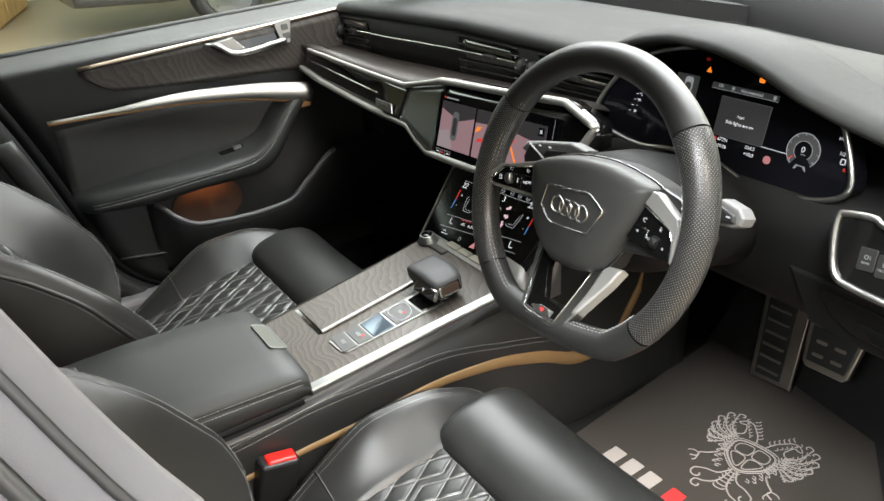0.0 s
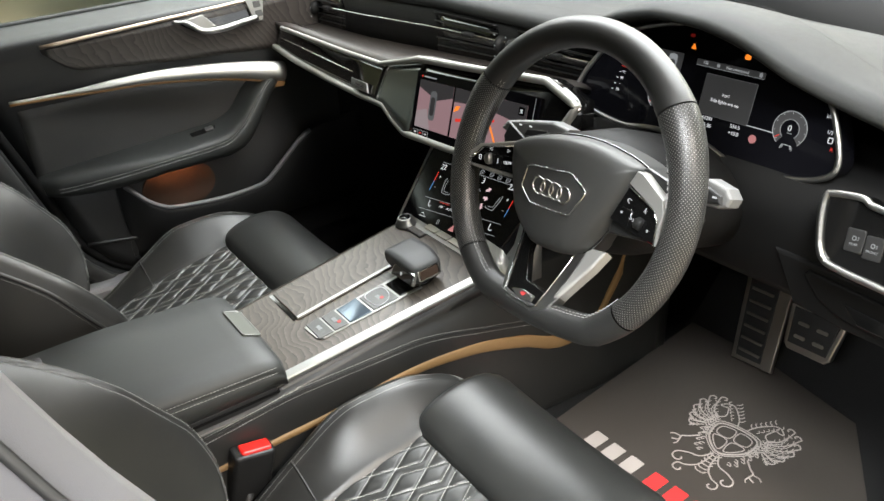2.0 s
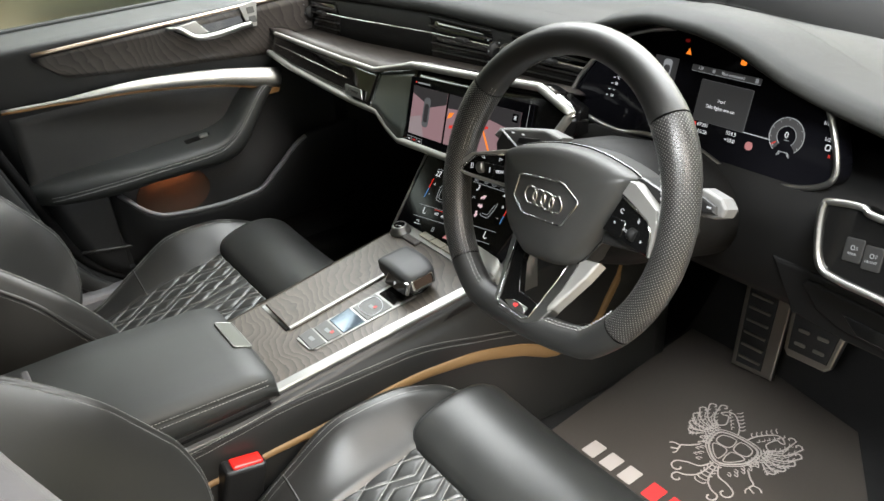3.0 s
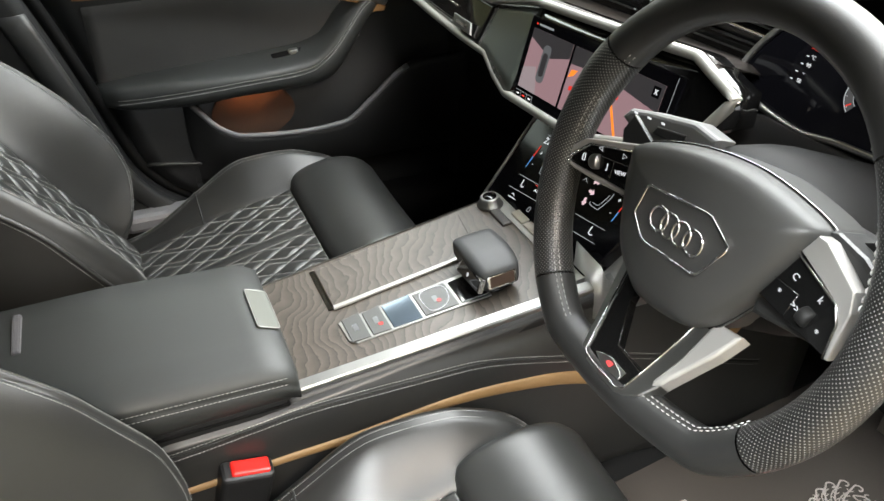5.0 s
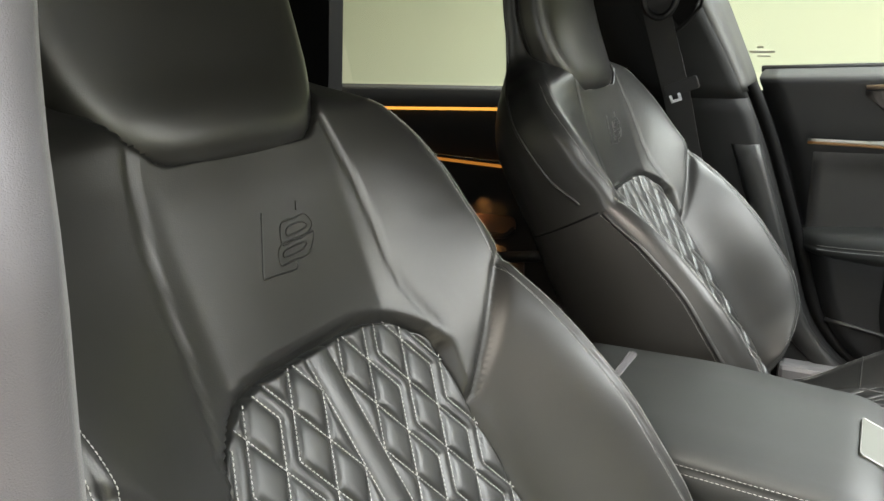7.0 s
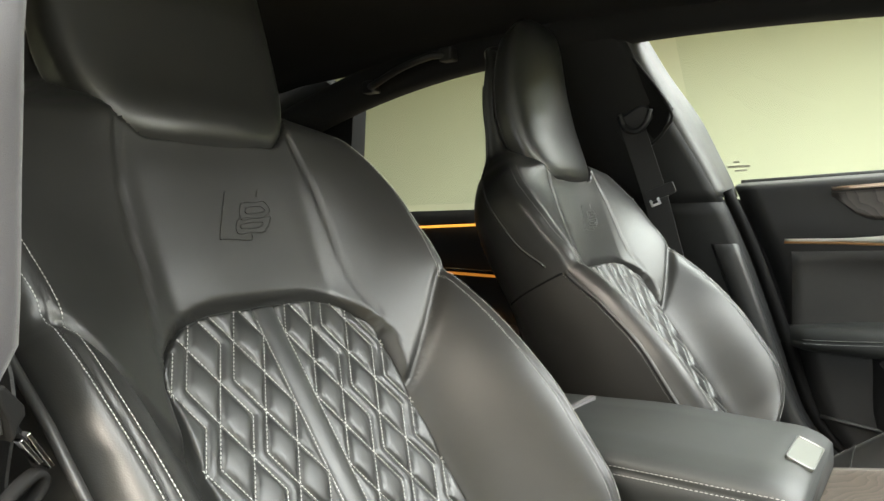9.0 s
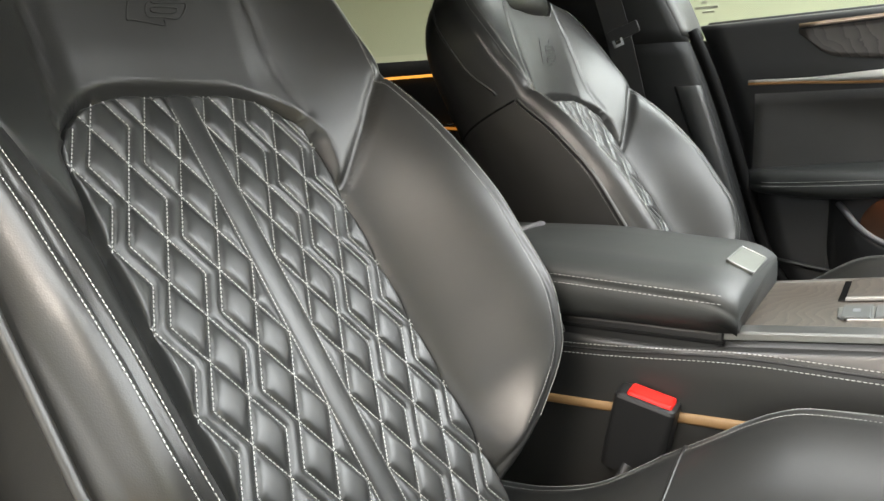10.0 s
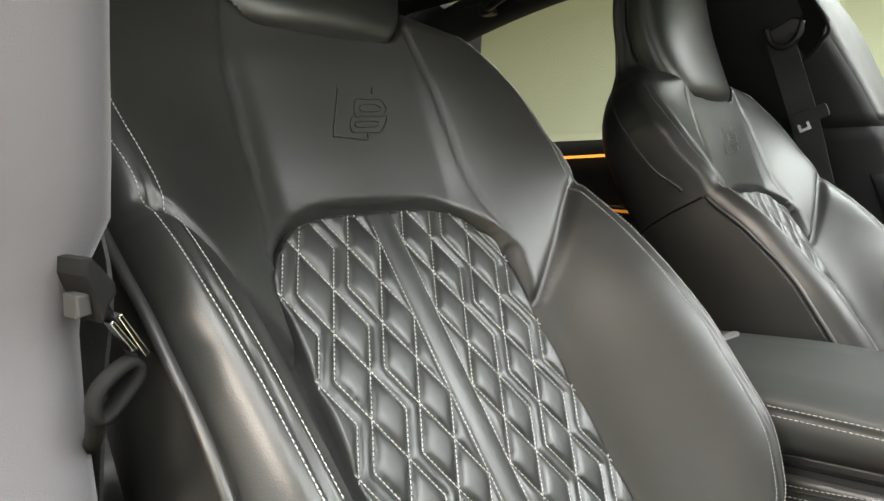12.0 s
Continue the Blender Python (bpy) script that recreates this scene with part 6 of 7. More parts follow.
# ---- light switch panel beside the column ----
LSW = frame3((0.640, 0.752, 0.905), (1, 0.10, 0.06), (0, 0.30, 1.0))
lsw = thing("light_switch_panel", (0.64, 0.752, 0.905), "gloss black light switch panel in a silver frame", "switch panel")
loop = [(-0.0910, 0.034), (-0.0895, 0.006), (-0.0800, -0.027), (-0.058, -0.0365), (-0.015, -0.0435), (0.07, -0.058), (0.07, 0.026), (-0.034, 0.0330), (-0.054, 0.0405), (-0.083, 0.0395)]
plate("switch_glass", loop, 0.03, LSW, GLOSS, lsw, "gloss black switch face")
tube("silver_frame", [np.array(LSW @ Vector((x, y, 0.002))) for x, y in spline(loop, 4, closed=True)], 0.0040, ALU_GREY, lsw, "satin silver frame", n=8, closed=True)
for k, (x, y) in enumerate(((-0.0525, -0.003), (-0.0335, -0.0065))):
    key = plate("switch_key", rounded(0.0185, 0.0245, 0.002, 3, x, y), 0.004, LSW @ Matrix.Translation((0, 0, 0.0015)), HARD, lsw, "black push key", bevel=0.001)
    tube("key_mark", [np.array(LSW @ Vector((x - 0.0008 + p, y + 0.0026 + q, 0.0019))) for p, q in rounded(0.0034, 0.0042, 0.0016, 3)], 0.0004, PALE_GLOW, key, n=5, closed=True)
    for q in (-0.0014, 0.0, 0.0014):
        plate("key_beam", rounded(0.0020, 0.0005, 0.0002, 2, x + 0.0030, y + 0.0026 + q), 0.0002, LSW @ Matrix.Translation((0, 0, 0.0019)), PALE_GLOW, key)
    lettering("key_word", "REAR" if k == 0 else "FRONT", 0.0036, LSW @ Matrix.Translation((x - 0.0005, y - 0.0038, 0.0018)), PALE_GLOW, key)
# knee panel with a pocket
KNEE = frame3((0.56, 0.781, 0.815), (1, 0.0, 0.0), (0, -0.14, 1.0))
kn = thing("knee_panel", (0.56, 0.78, 0.81), "black knee panel with a recessed release handle", "trim panel")
plate("cover", [(-0.075, 0.023), (0.14, 0.018), (0.14, -0.052), (0.02, -0.052), (-0.046, -0.044)], 0.03, KNEE, KNEE_SHADED, kn, bevel=0.004)
plate("inset", [(-0.034, 0.006), (-0.028, 0.013), (0.12, 0.004), (0.12, -0.044), (0.010, -0.034), (-0.016, -0.020)], 0.01, KNEE @ Matrix.Translation((0, 0, 0.004)), KNEE_SHADED, kn, bevel=0.003)
plate("handle_recess", [(0.015, -0.010), (0.08, -0.014), (0.085, -0.034), (0.035, -0.032)], 0.004, KNEE @ Matrix.Translation((0, 0, 0.006)), GLOSS, kn, bevel=0.002)

# ---- centre console ----
con = thing("centre_console", (-0.01, 0.3, 0.325), "centre console with grey ash trim, silver edges and padded armrest", "console")


def con_z(y):
    return 0.640 + 0.115 * (y - 0.29)


def con_l(y):
    return float(np.interp(y, [0.29, 0.68], [-0.115, -0.150]))


def con_r(y):
    return float(np.interp(y, [0.29, 0.68], [0.092, 0.108]))


def side_r(y, z):
    """The console's side towards the driver."""
    return con_r(y) + float(np.interp(z, [0.33, 0.50, 0.60, 0.622, 0.638, 0.66], [0.012, 0.016, 0.0145, 0.012, 0.005, 0.002])) + 0.02 * float(smooth01((y - 0.70) / 0.25))


rings = []
for y in np.linspace(-0.30, 1.05, 40):
    z = min(con_z(max(y, 0.25)), con_z(0.67)) - 0.014
    l = con_l(y) - 0.006
    zz = np.concatenate([np.linspace(z, z - 0.03, 6), np.linspace(z - 0.06, 0.33, 6)])
    right = [(side_r(y, q), y, q) for q in zz]
    left = [(-side_r(y, q) + con_r(y) + l, y, q) for q in zz]
    rings.append(right + left[::-1])
body = loft("console_body", rings, LEATHER, con, "black leather-covered console sides")
rows2 = []
for dz in (0.0, 0.0095):
    rows2.append([(side_r(y, z - dz) + 0.0008, y, z - dz) for y in np.linspace(-0.05, 0.95, 160) for z in [float(interp(y, [-0.05, 0.17, 0.34, 0.49, 0.64, 0.80, 0.95], [0.607, 0.615, 0.626, 0.626, 0.597, 0.550, 0.500]))]])
stitch_mesh("side_stitching", rows2, lambda p: np.array([1.0, 0, 0.1]), body, pitch=0.0042, length=0.0031, width=0.0010)
tube("side_groove", [(side_r(y, z) + 0.0001, y, z) for y in np.linspace(-0.05, 0.95, 60) for z in [float(interp(y, [-0.05, 0.17, 0.34, 0.49, 0.64, 0.80, 0.95], [0.607, 0.615, 0.626, 0.626, 0.597, 0.550, 0.500])) - 0.0048]], 0.0011, RUBBER, body, n=6)
# amber glow line and lower trim
tan = []
for y in np.concatenate([np.linspace(0.0, 0.78, 36), np.linspace(0.79, 0.94, 30)]):
    zt = float(interp(y, [0.0, 0.20, 0.33, 0.507, 0.60, 0.70, 0.782, 0.83, 0.861, 0.88, 0.90, 0.94], [0.556, 0.561, 0.566, 0.583, 0.577, 0.553, 0.522, 0.524, 0.540, 0.572, 0.603, 0.655]))
    hh = float(interp(y, [0.0, 0.20, 0.33, 0.507, 0.60, 0.763, 0.95], [0.008, 0.009, 0.011, 0.015, 0.019, 0.026, 0.030]))
    tan.append([(side_r(y, zt) - 0.006, y, zt), (side_r(y, zt) + 0.0015, y, zt), (side_r(y, zt) + 0.003, y, zt - 0.002), (side_r(y, zt) + 0.003, y, zt - hh + 0.002), (side_r(y, zt) + 0.0015, y, zt - hh), (side_r(y, zt) - 0.006, y, zt - hh)])
loft("amber_line", tan, TAN, con, "tan trim line along the console foot")
CON = frame3((0, 0, con_z(0)), (1, 0, 0), (0, 1, 0.115))
plate("wood_top", [(con_l(0.30) + 0.008, 0.285), (con_r(0.30) - 0.011, 0.285), (con_r(0.67) - 0.011, 0.655), (con_l(0.67) + 0.008, 0.655)], 0.012, CON, WOOD, con, "grey ash wood veneer")
for sg, fx in ((1, con_r), (-1, con_l)):
    rr = []
    for y in np.linspace(0.285, 0.70, 24):
        x, z = fx(y), con_z(y)
        wd = 0.012 if sg > 0 else 0.007
        rr.append([(x - sg * wd, y, z + 0.001), (x - sg * wd, y, z + 0.0025), (x - sg * 0.002, y, z - 0.001), (x, y, z - 0.003), (x, y, z - 0.008), (x - sg * wd, y, z - 0.014)])
    loft("silver_edge", rr, ALU, con, "satin aluminium edge strip", smooth=False)
# black foot under the silver edge
rr = []
for y in np.linspace(0.28, 0.75, 20):
    x, z = con_r(y), con_z(min(y, 0.70)) - 0.0085
    rr.append([(x - 0.01, y, z), (x + 0.001, y, z - 0.001), (x + 0.004, y, z - 0.018), (x - 0.01, y, z - 0.024)])
loft("edge_foot", rr, HARD, con)
# silver sweep from the edges up beside the screen
tube("silver_sweep", spline([(con_l(0.68) + 0.003, 0.690, con_z(0.69)), (-0.158, 0.712, 0.700), (-0.166, 0.727, 0.725), (-0.174, 0.752, 0.79)], 8), 0.0042, SPOKE_SILVER, con, "silver sweep beside the screen", n=8)
loft("silver_sweep", [[(0.060 + 0.055 * q, 0.70 + 0.05 * k, con_z(0.70) + 0.10 * k * k - 0.004 * q) for q in (0, 0.5, 1)] + [(0.115, 0.70 + 0.05 * k, 0.64), (0.060, 0.70 + 0.05 * k, 0.64)] for k in np.linspace(-0.6, 1, 8)], SPOKE_SILVER, con, "satin aluminium corner")
# key row with rotary knob in front of the screen
row = plate("key_strip", [(con_l(0.66) + 0.010, 0.655), (con_r(0.66) - 0.02, 0.655), (con_r(0.70) - 0.02, 0.695), (con_l(0.70) + 0.010, 0.695)], 0.012, CON @ Matrix.Translation((0, 0, 0.002)), FRAME_SILVER, con, "silver strip that holds the keys")
for k in range(4):
    plate("key", rounded(0.031, 0.026, 0.002, 2, -0.070 + 0.034 * k, 0.676), 0.004, CON @ Matrix.Translation((0, 0, 0.005)), KEY_GREY, row, "grey-beige key", bevel=0.001)
plate("key_lamp", rounded(0.004, 0.002, 0.0006, 2, -0.070, 0.684), 0.0003, CON @ Matrix.Translation((0, 0, 0.0055)), RED_GLOW, row)
KN = CON @ Matrix.Translation((-0.1235, 0.650, 0.002))
knob = lathe("volume_knob", KN, [(0.019, 0.0), (0.018, 0.003), (0.0145, 0.005), (0.0140, 0.012), (0.0125, 0.0138), (0.0105, 0.0134), (0.001, 0.0134)], ALU, con, label="ribbed silver volume knob")
lathe("knob_cap", KN, [(0.0100, 0.0135), (0.0098, 0.0142), (0.001, 0.0145)], GLOSS, knob)
plate("wood_strip", [(-0.125, 0.640), (-0.065, 0.640), (-0.065, 0.654), (-0.128, 0.654)], 0.008, CON @ Matrix.Translation((0, 0, 0.004)), WOOD_DASH, con, bevel=0.002)
# lid of the tray with a silver line on its edge
lid = plate("tray_lid", [(-0.104, 0.380), (-0.021, 0.380), (-0.033, 0.585), (-0.130, 0.600)], 0.004, CON @ Matrix.Translation((0, 0, 0.0035)), WOOD, con, "grey ash sliding tray lid", bevel=0.0012)
plate("lid_line", [(-0.0215, 0.380), (-0.0150, 0.380), (-0.0280, 0.586), (-0.0340, 0.586)], 0.003, CON @ Matrix.Translation((0, 0, 0.0042)), SPOKE_SILVER, lid, "satin silver band", bevel=0.0008)
plate("lid_gap", [(-0.107, 0.3735), (-0.018, 0.3735), (-0.018, 0.3795), (-0.107, 0.3795)], 0.001, CON @ Matrix.Translation((0, 0, 0.0012)), GLOSS, con)
# switch panel
sp = plate("switch_panel", [(0.008, 0.385), (0.012, 0.376), (0.048, 0.378), (0.056, 0.386), (0.058, 0.560), (0.000, 0.560)], 0.004, CON @ Matrix.Translation((0, 0, 0.002)), ALU, con, "silver-framed switch panel", bevel=0.001)
for k, (y0, y1, m_) in enumerate(((0.381, 0.404, KEY_GREY2), (0.407, 0.430, KEY_GREY2), (0.433, 0.470, GLASSY), (0.474, 0.518, KEY_GREY2), (0.522, 0.557, GLOSS))):
    key = plate("switch", [(0.010, y0), (0.0535, y0), (0.0545, y1), (0.006, y1)], 0.003, CON @ Matrix.Translation((0, 0, 0.0035)), m_, sp, bevel=0.0008)
    if k < 4 and k != 2:
        plate("switch_mark", rounded(0.012, 0.006, 0.001, 2, 0.031, (y0 + y1) / 2), 0.0003, CON @ Matrix.Translation((0, 0, 0.0039)), GREY_GLOW, key)
    if k in (1, 3):
        plate("switch_lamp", rounded(0.006, 0.006, 0.002, 3, 0.040 if k == 1 else 0.036, (y0 + y1) / 2 + 0.003), 0.0003, CON @ Matrix.Translation((0, 0, 0.0041)), RED_GLOW, key)
loop = [(0.014, 0.482), (0.048, 0.482), (0.050, 0.500), (0.036, 0.512), (0.012, 0.512)]
tube("shift_pattern", [np.array(CON @ Vector((x, y, 0.0042))) for x, y in spline(loop, 4, closed=True)], 0.0006, WHITE_GLOW, sp, n=5, closed=True)
# gear selector
LEV = CON @ Matrix.Translation((0.018, 0.572, 0.0))
lev = thing("gear_selector", tuple(LEV.translation), "leather-topped gear selector with silver button face", "gear lever")
lathe("collar", LEV @ Matrix.Translation((0.012, 0, 0)), [(0.026, 0.001), (0.026, 0.004), (0.020, 0.007), (0.013, 0.010), (0.012, 0.02), (0.001, 0.02)], GLOSS, lev)
head = []
for q in np.linspace(0, 1, 18):
    x = 0.046 - 0.096 * q
    wide = float(interp(q, [0, 0.08, 0.3, 0.8, 1], [0.022, 0.027, 0.030, 0.028, 0.018]))
    zt = float(interp(q, [0, 0.1, 0.4, 0.75, 0.93, 1], [0.036, 0.042, 0.048, 0.046, 0.038, 0.030]))
    zb = float(interp(q, [0, 0.3, 0.7, 1], [0.013, 0.013, 0.018, 0.026]))
    ring = []
    for a in np.linspace(0, 2 * math.pi, 24, endpoint=False):
        c_, s_ = math.cos(a), math.sin(a)
        sq = (abs(c_) ** 8 + abs(s_) ** 8) ** (-1 / 8)
        ring.append(np.array(LEV @ Vector((x, wide * c_ * sq, (zt + zb) / 2 + (zt - zb) / 2 * s_ * sq))))
    head.append(ring)
loft("palm_rest", head, SHIFT_SKIN, lev, "black leather palm rest")
REAR = LEV @ Matrix.Translation((0.016, -0.0305, 0.027)) @ frame3((0, 0, 0), (1, 0.04, 0), (0, 0.25, 1))
cap = plate("button_face", [(-0.030, -0.013), (0.029, -0.013), (0.032, 0.008), (-0.018, 0.012)], 0.006, REAR, CHROME, lev, "bright silver rear face", bevel=0.002)
plate("park_button", [(-0.0265, -0.0112), (0.0270, -0.0112), (0.0292, 0.0062), (-0.0162, 0.0098)], 0.003, REAR @ Matrix.Translation((0, 0, 0.0012)), GLOSS, cap, bevel=0.0008)
lettering("park_letter", "P", 0.009, REAR @ Matrix.Translation((0.002, -0.002, 0.0016)), WHITE_GLOW, cap)
plate("side_face", rounded(0.040, 0.020, 0.004, 3), 0.004, LEV @ Matrix.Translation((0.0475, 0.0, 0.026)) @ frame3((0, 0, 0), (0, 1, 0), (-0.15, 0, 1)), CHROME, lev, "bright silver side face", bevel=0.002)
plate("side_inlay", rounded(0.032, 0.0145, 0.002, 3), 0.002, LEV @ Matrix.Translation((0.0480, 0.0, 0.026)) @ frame3((0, 0, 0), (0, 1, 0), (-0.15, 0, 1)), BROWN_TRIM_AND_GLOW, lev)

# ---- armrest lid ----
def arm_top(y):
    e = np.clip((y - 0.262) / 0.045, 0, 1)
    return 0.700 - 0.030 * (1 - math.sqrt(max(0.0, 1 - 0.92 * e ** 2))) - 0.006 * np.clip((0.26 - y) / 0.3, 0, 1) - 0.012 * float(smooth01((y - 0.10) / 0.19))


rings = []
for y in np.concatenate([np.linspace(-0.02, 0.25, 14), np.linspace(0.258, 0.303, 14)]):
    z = arm_top(y)
    e = np.clip((y - 0.285) / 0.020, 0, 1)
    ins = 0.006 * e * e
    rings.append([(-0.118 + ins, y, 0.640), (-0.124 + ins, y, z - 0.022), (-0.119 + ins, y, z - 0.008), (-0.108, y, z - 0.001), (-0.05, y, z + 0.002), (0.0, y, z + 0.003), (0.05, y, z + 0.002), (0.090, y, z - 0.002), (0.101 - ins, y, z - 0.009), (0.1055 - ins, y, z - 0.017), (0.1045 - ins, y, z - 0.0185), (0.1065 - ins, y, z - 0.021), (0.1075 - ins, y, z - 0.034), (0.1050 - ins, y, 0.650), (0.1000 - ins, y, 0.640)])
arm = loft("armrest_lid", rings, LEATHER_ARM, con, "padded black leather armrest lid")
rows2 = []
for dz, dx in ((-0.0150, 0.1047), (-0.0222, 0.1064)):
    rows2.append([(dx + 0.0012, y, 0.699 - 0.010 * max(0.0, y - 0.05) / 0.25 + dz) for y in np.linspace(-0.02, 0.290, 60)])
stitch_mesh("armrest_stitching", rows2, lambda p: np.array([0.85, 0, 0.5]), arm, pitch=0.0046, length=0.0034)
bt = plate("release_button", rounded(0.076, 0.027, 0.004, 3), 0.003, frame3((-0.008, 0.290, arm_top(0.290) + 0.0045), (1, 0, 0), (0, 0.030, -0.013)), ALU_PALE, arm, "silver release button", bevel=0.001)
tube("button_rim", [np.array(frame3((-0.008, 0.290, arm_top(0.290) + 0.0045), (1, 0, 0), (0, 0.030, -0.013)) @ Vector((x, y, 0.0))) for x, y in rounded(0.076, 0.027, 0.004, 3)], 0.0007, ALU, bt, "thin silver rim", n=6, closed=True)
box("armrest_base", (-0.117, -0.25, 0.618), (0.0975, 0.290, 0.641), HARD, con, bevel=0.004)
box("base_strip", (-0.1185, -0.25, 0.628), (0.099, 0.291, 0.632), VOID, con, bevel=0.001)
# strip behind the armrest
box("hinge_strip", (-0.088, 0.030, 0.692), (-0.015, 0.040, 0.7005), GREY_TRIM, con, "grey hinge strip", bevel=0.003)

# ---- passenger door ----
pdoor = thing("door_1", (-0.72, 0.45, 0.40), "black passenger door with ash trim, silver pull and amber light lines", "car door", kind="structure")


def door_rise(y, z):
    """The waistline climbs a little towards the front."""
    return 0.03 * (y - 0.1) * float(smooth01((z - 0.88) / 0.06))


def door_x(y, z):
    """Inner face of the door card."""
    return float(interp(z - door_rise(y, z), [0.38, 0.50, 0.60, 0.72, 0.80, 0.86, 0.90, 0.94, 0.966, 0.975, 0.981, 0.986], [-0.735, -0.728, -0.735, -0.756, -0.756, -0.748, -0.742, -0.740, -0.738, -0.744, -0.790, -0.862])) - 0.01 * max(0, y - 0.6)


def door_back(z):
    return pillar_front(z) + 0.022


rings = []
for z in np.concatenate([np.linspace(0.38, 0.96, 52), np.linspace(0.965, 0.986, 10)]):
    ys = np.linspace(door_back(z), 0.90, 22)
    rings.append([(door_x(y, z + door_rise(y, z)), y, z + door_rise(y, z)) for y in ys] + [(-0.90, 0.90, z + door_rise(0.9, z)), (-0.90, door_back(z), z)])
loft("door_card", rings, DOOR_SKIN, pdoor, "black door card")


def door_patch(name, outline, out, material, label, parent=None):
    """A panel that follows the door card, proud of it: rows of y, low and high edge."""
    rings = []
    for y, a, b in outline:
        rings.append([(door_x(y, a + (b - a) * q) + out, y, a + (b - a) * q) for q in np.linspace(0, 1, 8)] + [(door_x(y, b) - 0.01, y, b), (door_x(y, a) - 0.01, y, a)])
    return loft(name, rings, material, parent or pdoor, label)


ys = np.linspace(0.235, 0.86, 34)
door_patch("wood_panel", [(y, float(np.interp(y, [0.235, 0.283, 0.47, 0.72, 0.86], [0.950, 0.908, 0.890, 0.874, 0.868])), float(np.interp(y, [0.235, 0.86], [0.956, 0.990]))) for y in ys], 0.004, WOOD_DOOR, "dark grey ash door trim")
ys = np.linspace(0.165, 0.665, 26)
door_patch("suede_panel", [(y, float(np.interp(y, [0.165, 0.62], [0.690, 0.735])), float(np.interp(y, [0.165, 0.40, 0.665], [0.848, 0.852, 0.822]))) for y in ys], 0.003, ALCANTARA, "charcoal suede door panel")
tube("light_line", [(door_x(y, 0.95) + 0.005, y, float(np.interp(y, [0.235, 0.86], [0.962, 0.997]))) for y in np.linspace(0.235, 0.86, 20)], 0.0042, ALU_WARM, pdoor, "thin warm silver line", n=6)
pull = spline([(-0.738, 0.155, 0.870), (-0.726, 0.28, 0.870), (-0.712, 0.42, 0.872), (-0.700, 0.57, 0.858), (-0.696, 0.702, 0.831)], 8)
k = len(pull)
rad = np.interp(np.linspace(0, 1, k), [0, 0.2, 0.35, 0.75, 1], [0.003, 0.0038, 0.0085, 0.0175, 0.0235])
pl = tube("silver_pull", pull, rad, ALU_SATIN, pdoor, "satin silver door pull", n=14, flat=0.95)
tube("amber_line", pull + np.stack([0.002 + 0 * rad, 0 * rad, -rad - 0.001], 1), 0.0026, AMBER_DIM, pdoor, "dim amber light line", n=6)
box("amber_block", (-0.712, 0.672, 0.800), (-0.688, 0.700, 0.815), AMBER_DIM, pdoor, "amber light end", bevel=0.003)
# armrest that turns up into the pull
ARM_Y = [0.145, 0.20, 0.30, 0.40, 0.50, 0.54, 0.58, 0.62, 0.655, 0.690]
arm_lip = lambda y: float(interp(y, ARM_Y, [0.704, 0.711, 0.7145, 0.7145, 0.7205, 0.726, 0.750, 0.796, 0.826, 0.846]))
arm_seam = lambda y: float(interp(y, ARM_Y, [0.686, 0.687, 0.6925, 0.699, 0.7035, 0.709, 0.733, 0.778, 0.818, 0.838]))
arm_low = lambda y: float(interp(y, ARM_Y, [0.674, 0.668, 0.664, 0.671, 0.673, 0.675, 0.686, 0.728, 0.778, 0.815]))
arm_rear = lambda y: max(arm_lip(y) + 0.002, float(interp(y, ARM_Y, [0.706, 0.714, 0.722, 0.728, 0.735, 0.739, 0.753, 0.790, 0.820, 0.844])))
arm_out = lambda y: float(interp(y, [0.145, 0.20, 0.40, 0.60, 0.69], [-0.742, -0.700, -0.676, -0.674, -0.684]))
rings = []
for y in np.linspace(0.145, 0.690, 46):
    x, zr, zl, zs, zb = arm_out(y), arm_rear(y), arm_lip(y), arm_seam(y), arm_low(y)
    rings.append([(-0.775, y, zr), (-0.755, y, zr), (x - 0.034, y, 0.35 * zr + 0.65 * zl + 0.002), (x - 0.018, y, zl + 0.001), (x - 0.009, y, zl - 0.002), (x - 0.003, y, 0.6 * zl + 0.4 * zs), (x, y, zs + 0.0015), (x - 0.0012, y, zs), (x, y, zs - 0.0015), (x - 0.001, y, 0.5 * (zs + zb)), (x - 0.006, y, zb + 0.003), (x - 0.018, y, zb), (-0.775, y, zb - 0.004)])
da = loft("door_armrest", rings, LEATHER_ARM, pdoor, "padded black door armrest")
rows2 = [[(arm_out(y) + 0.0004, y, arm_seam(y) + dz) for y in np.linspace(0.19, 0.685, 90)] for dz in (0.0035, -0.0035)]
stitch_mesh("armrest_stitching", rows2, lambda p: np.array([0.9, 0, 0.4]), da, pitch=0.0042, length=0.0031, width=0.0012)
sw = plate("window_switch", rounded(0.070, 0.020, 0.004, 3), 0.008, frame3((-0.722, 0.512, 0.7315), (0, 1, 0.09), (-1, 0, 0.20)), GLOSS, da, "gloss black switch base", bevel=0.001)
plate("switch_key", rounded(0.018, 0.010, 0.002, 3, 0.008, 0.0), 0.006, frame3((-0.722, 0.512, 0.7365), (0, 1, 0.09), (-1, 0, 0.20)), ALU_GREY, sw, "silver window key", bevel=0.0015)
tube("window_seal", [(-0.862, y, 0.986 + 0.03 * (y - 0.1)) for y in np.linspace(door_back(1.0), 0.90, 10)], 0.006, RUBBER, pdoor, "black window seal", n=8)
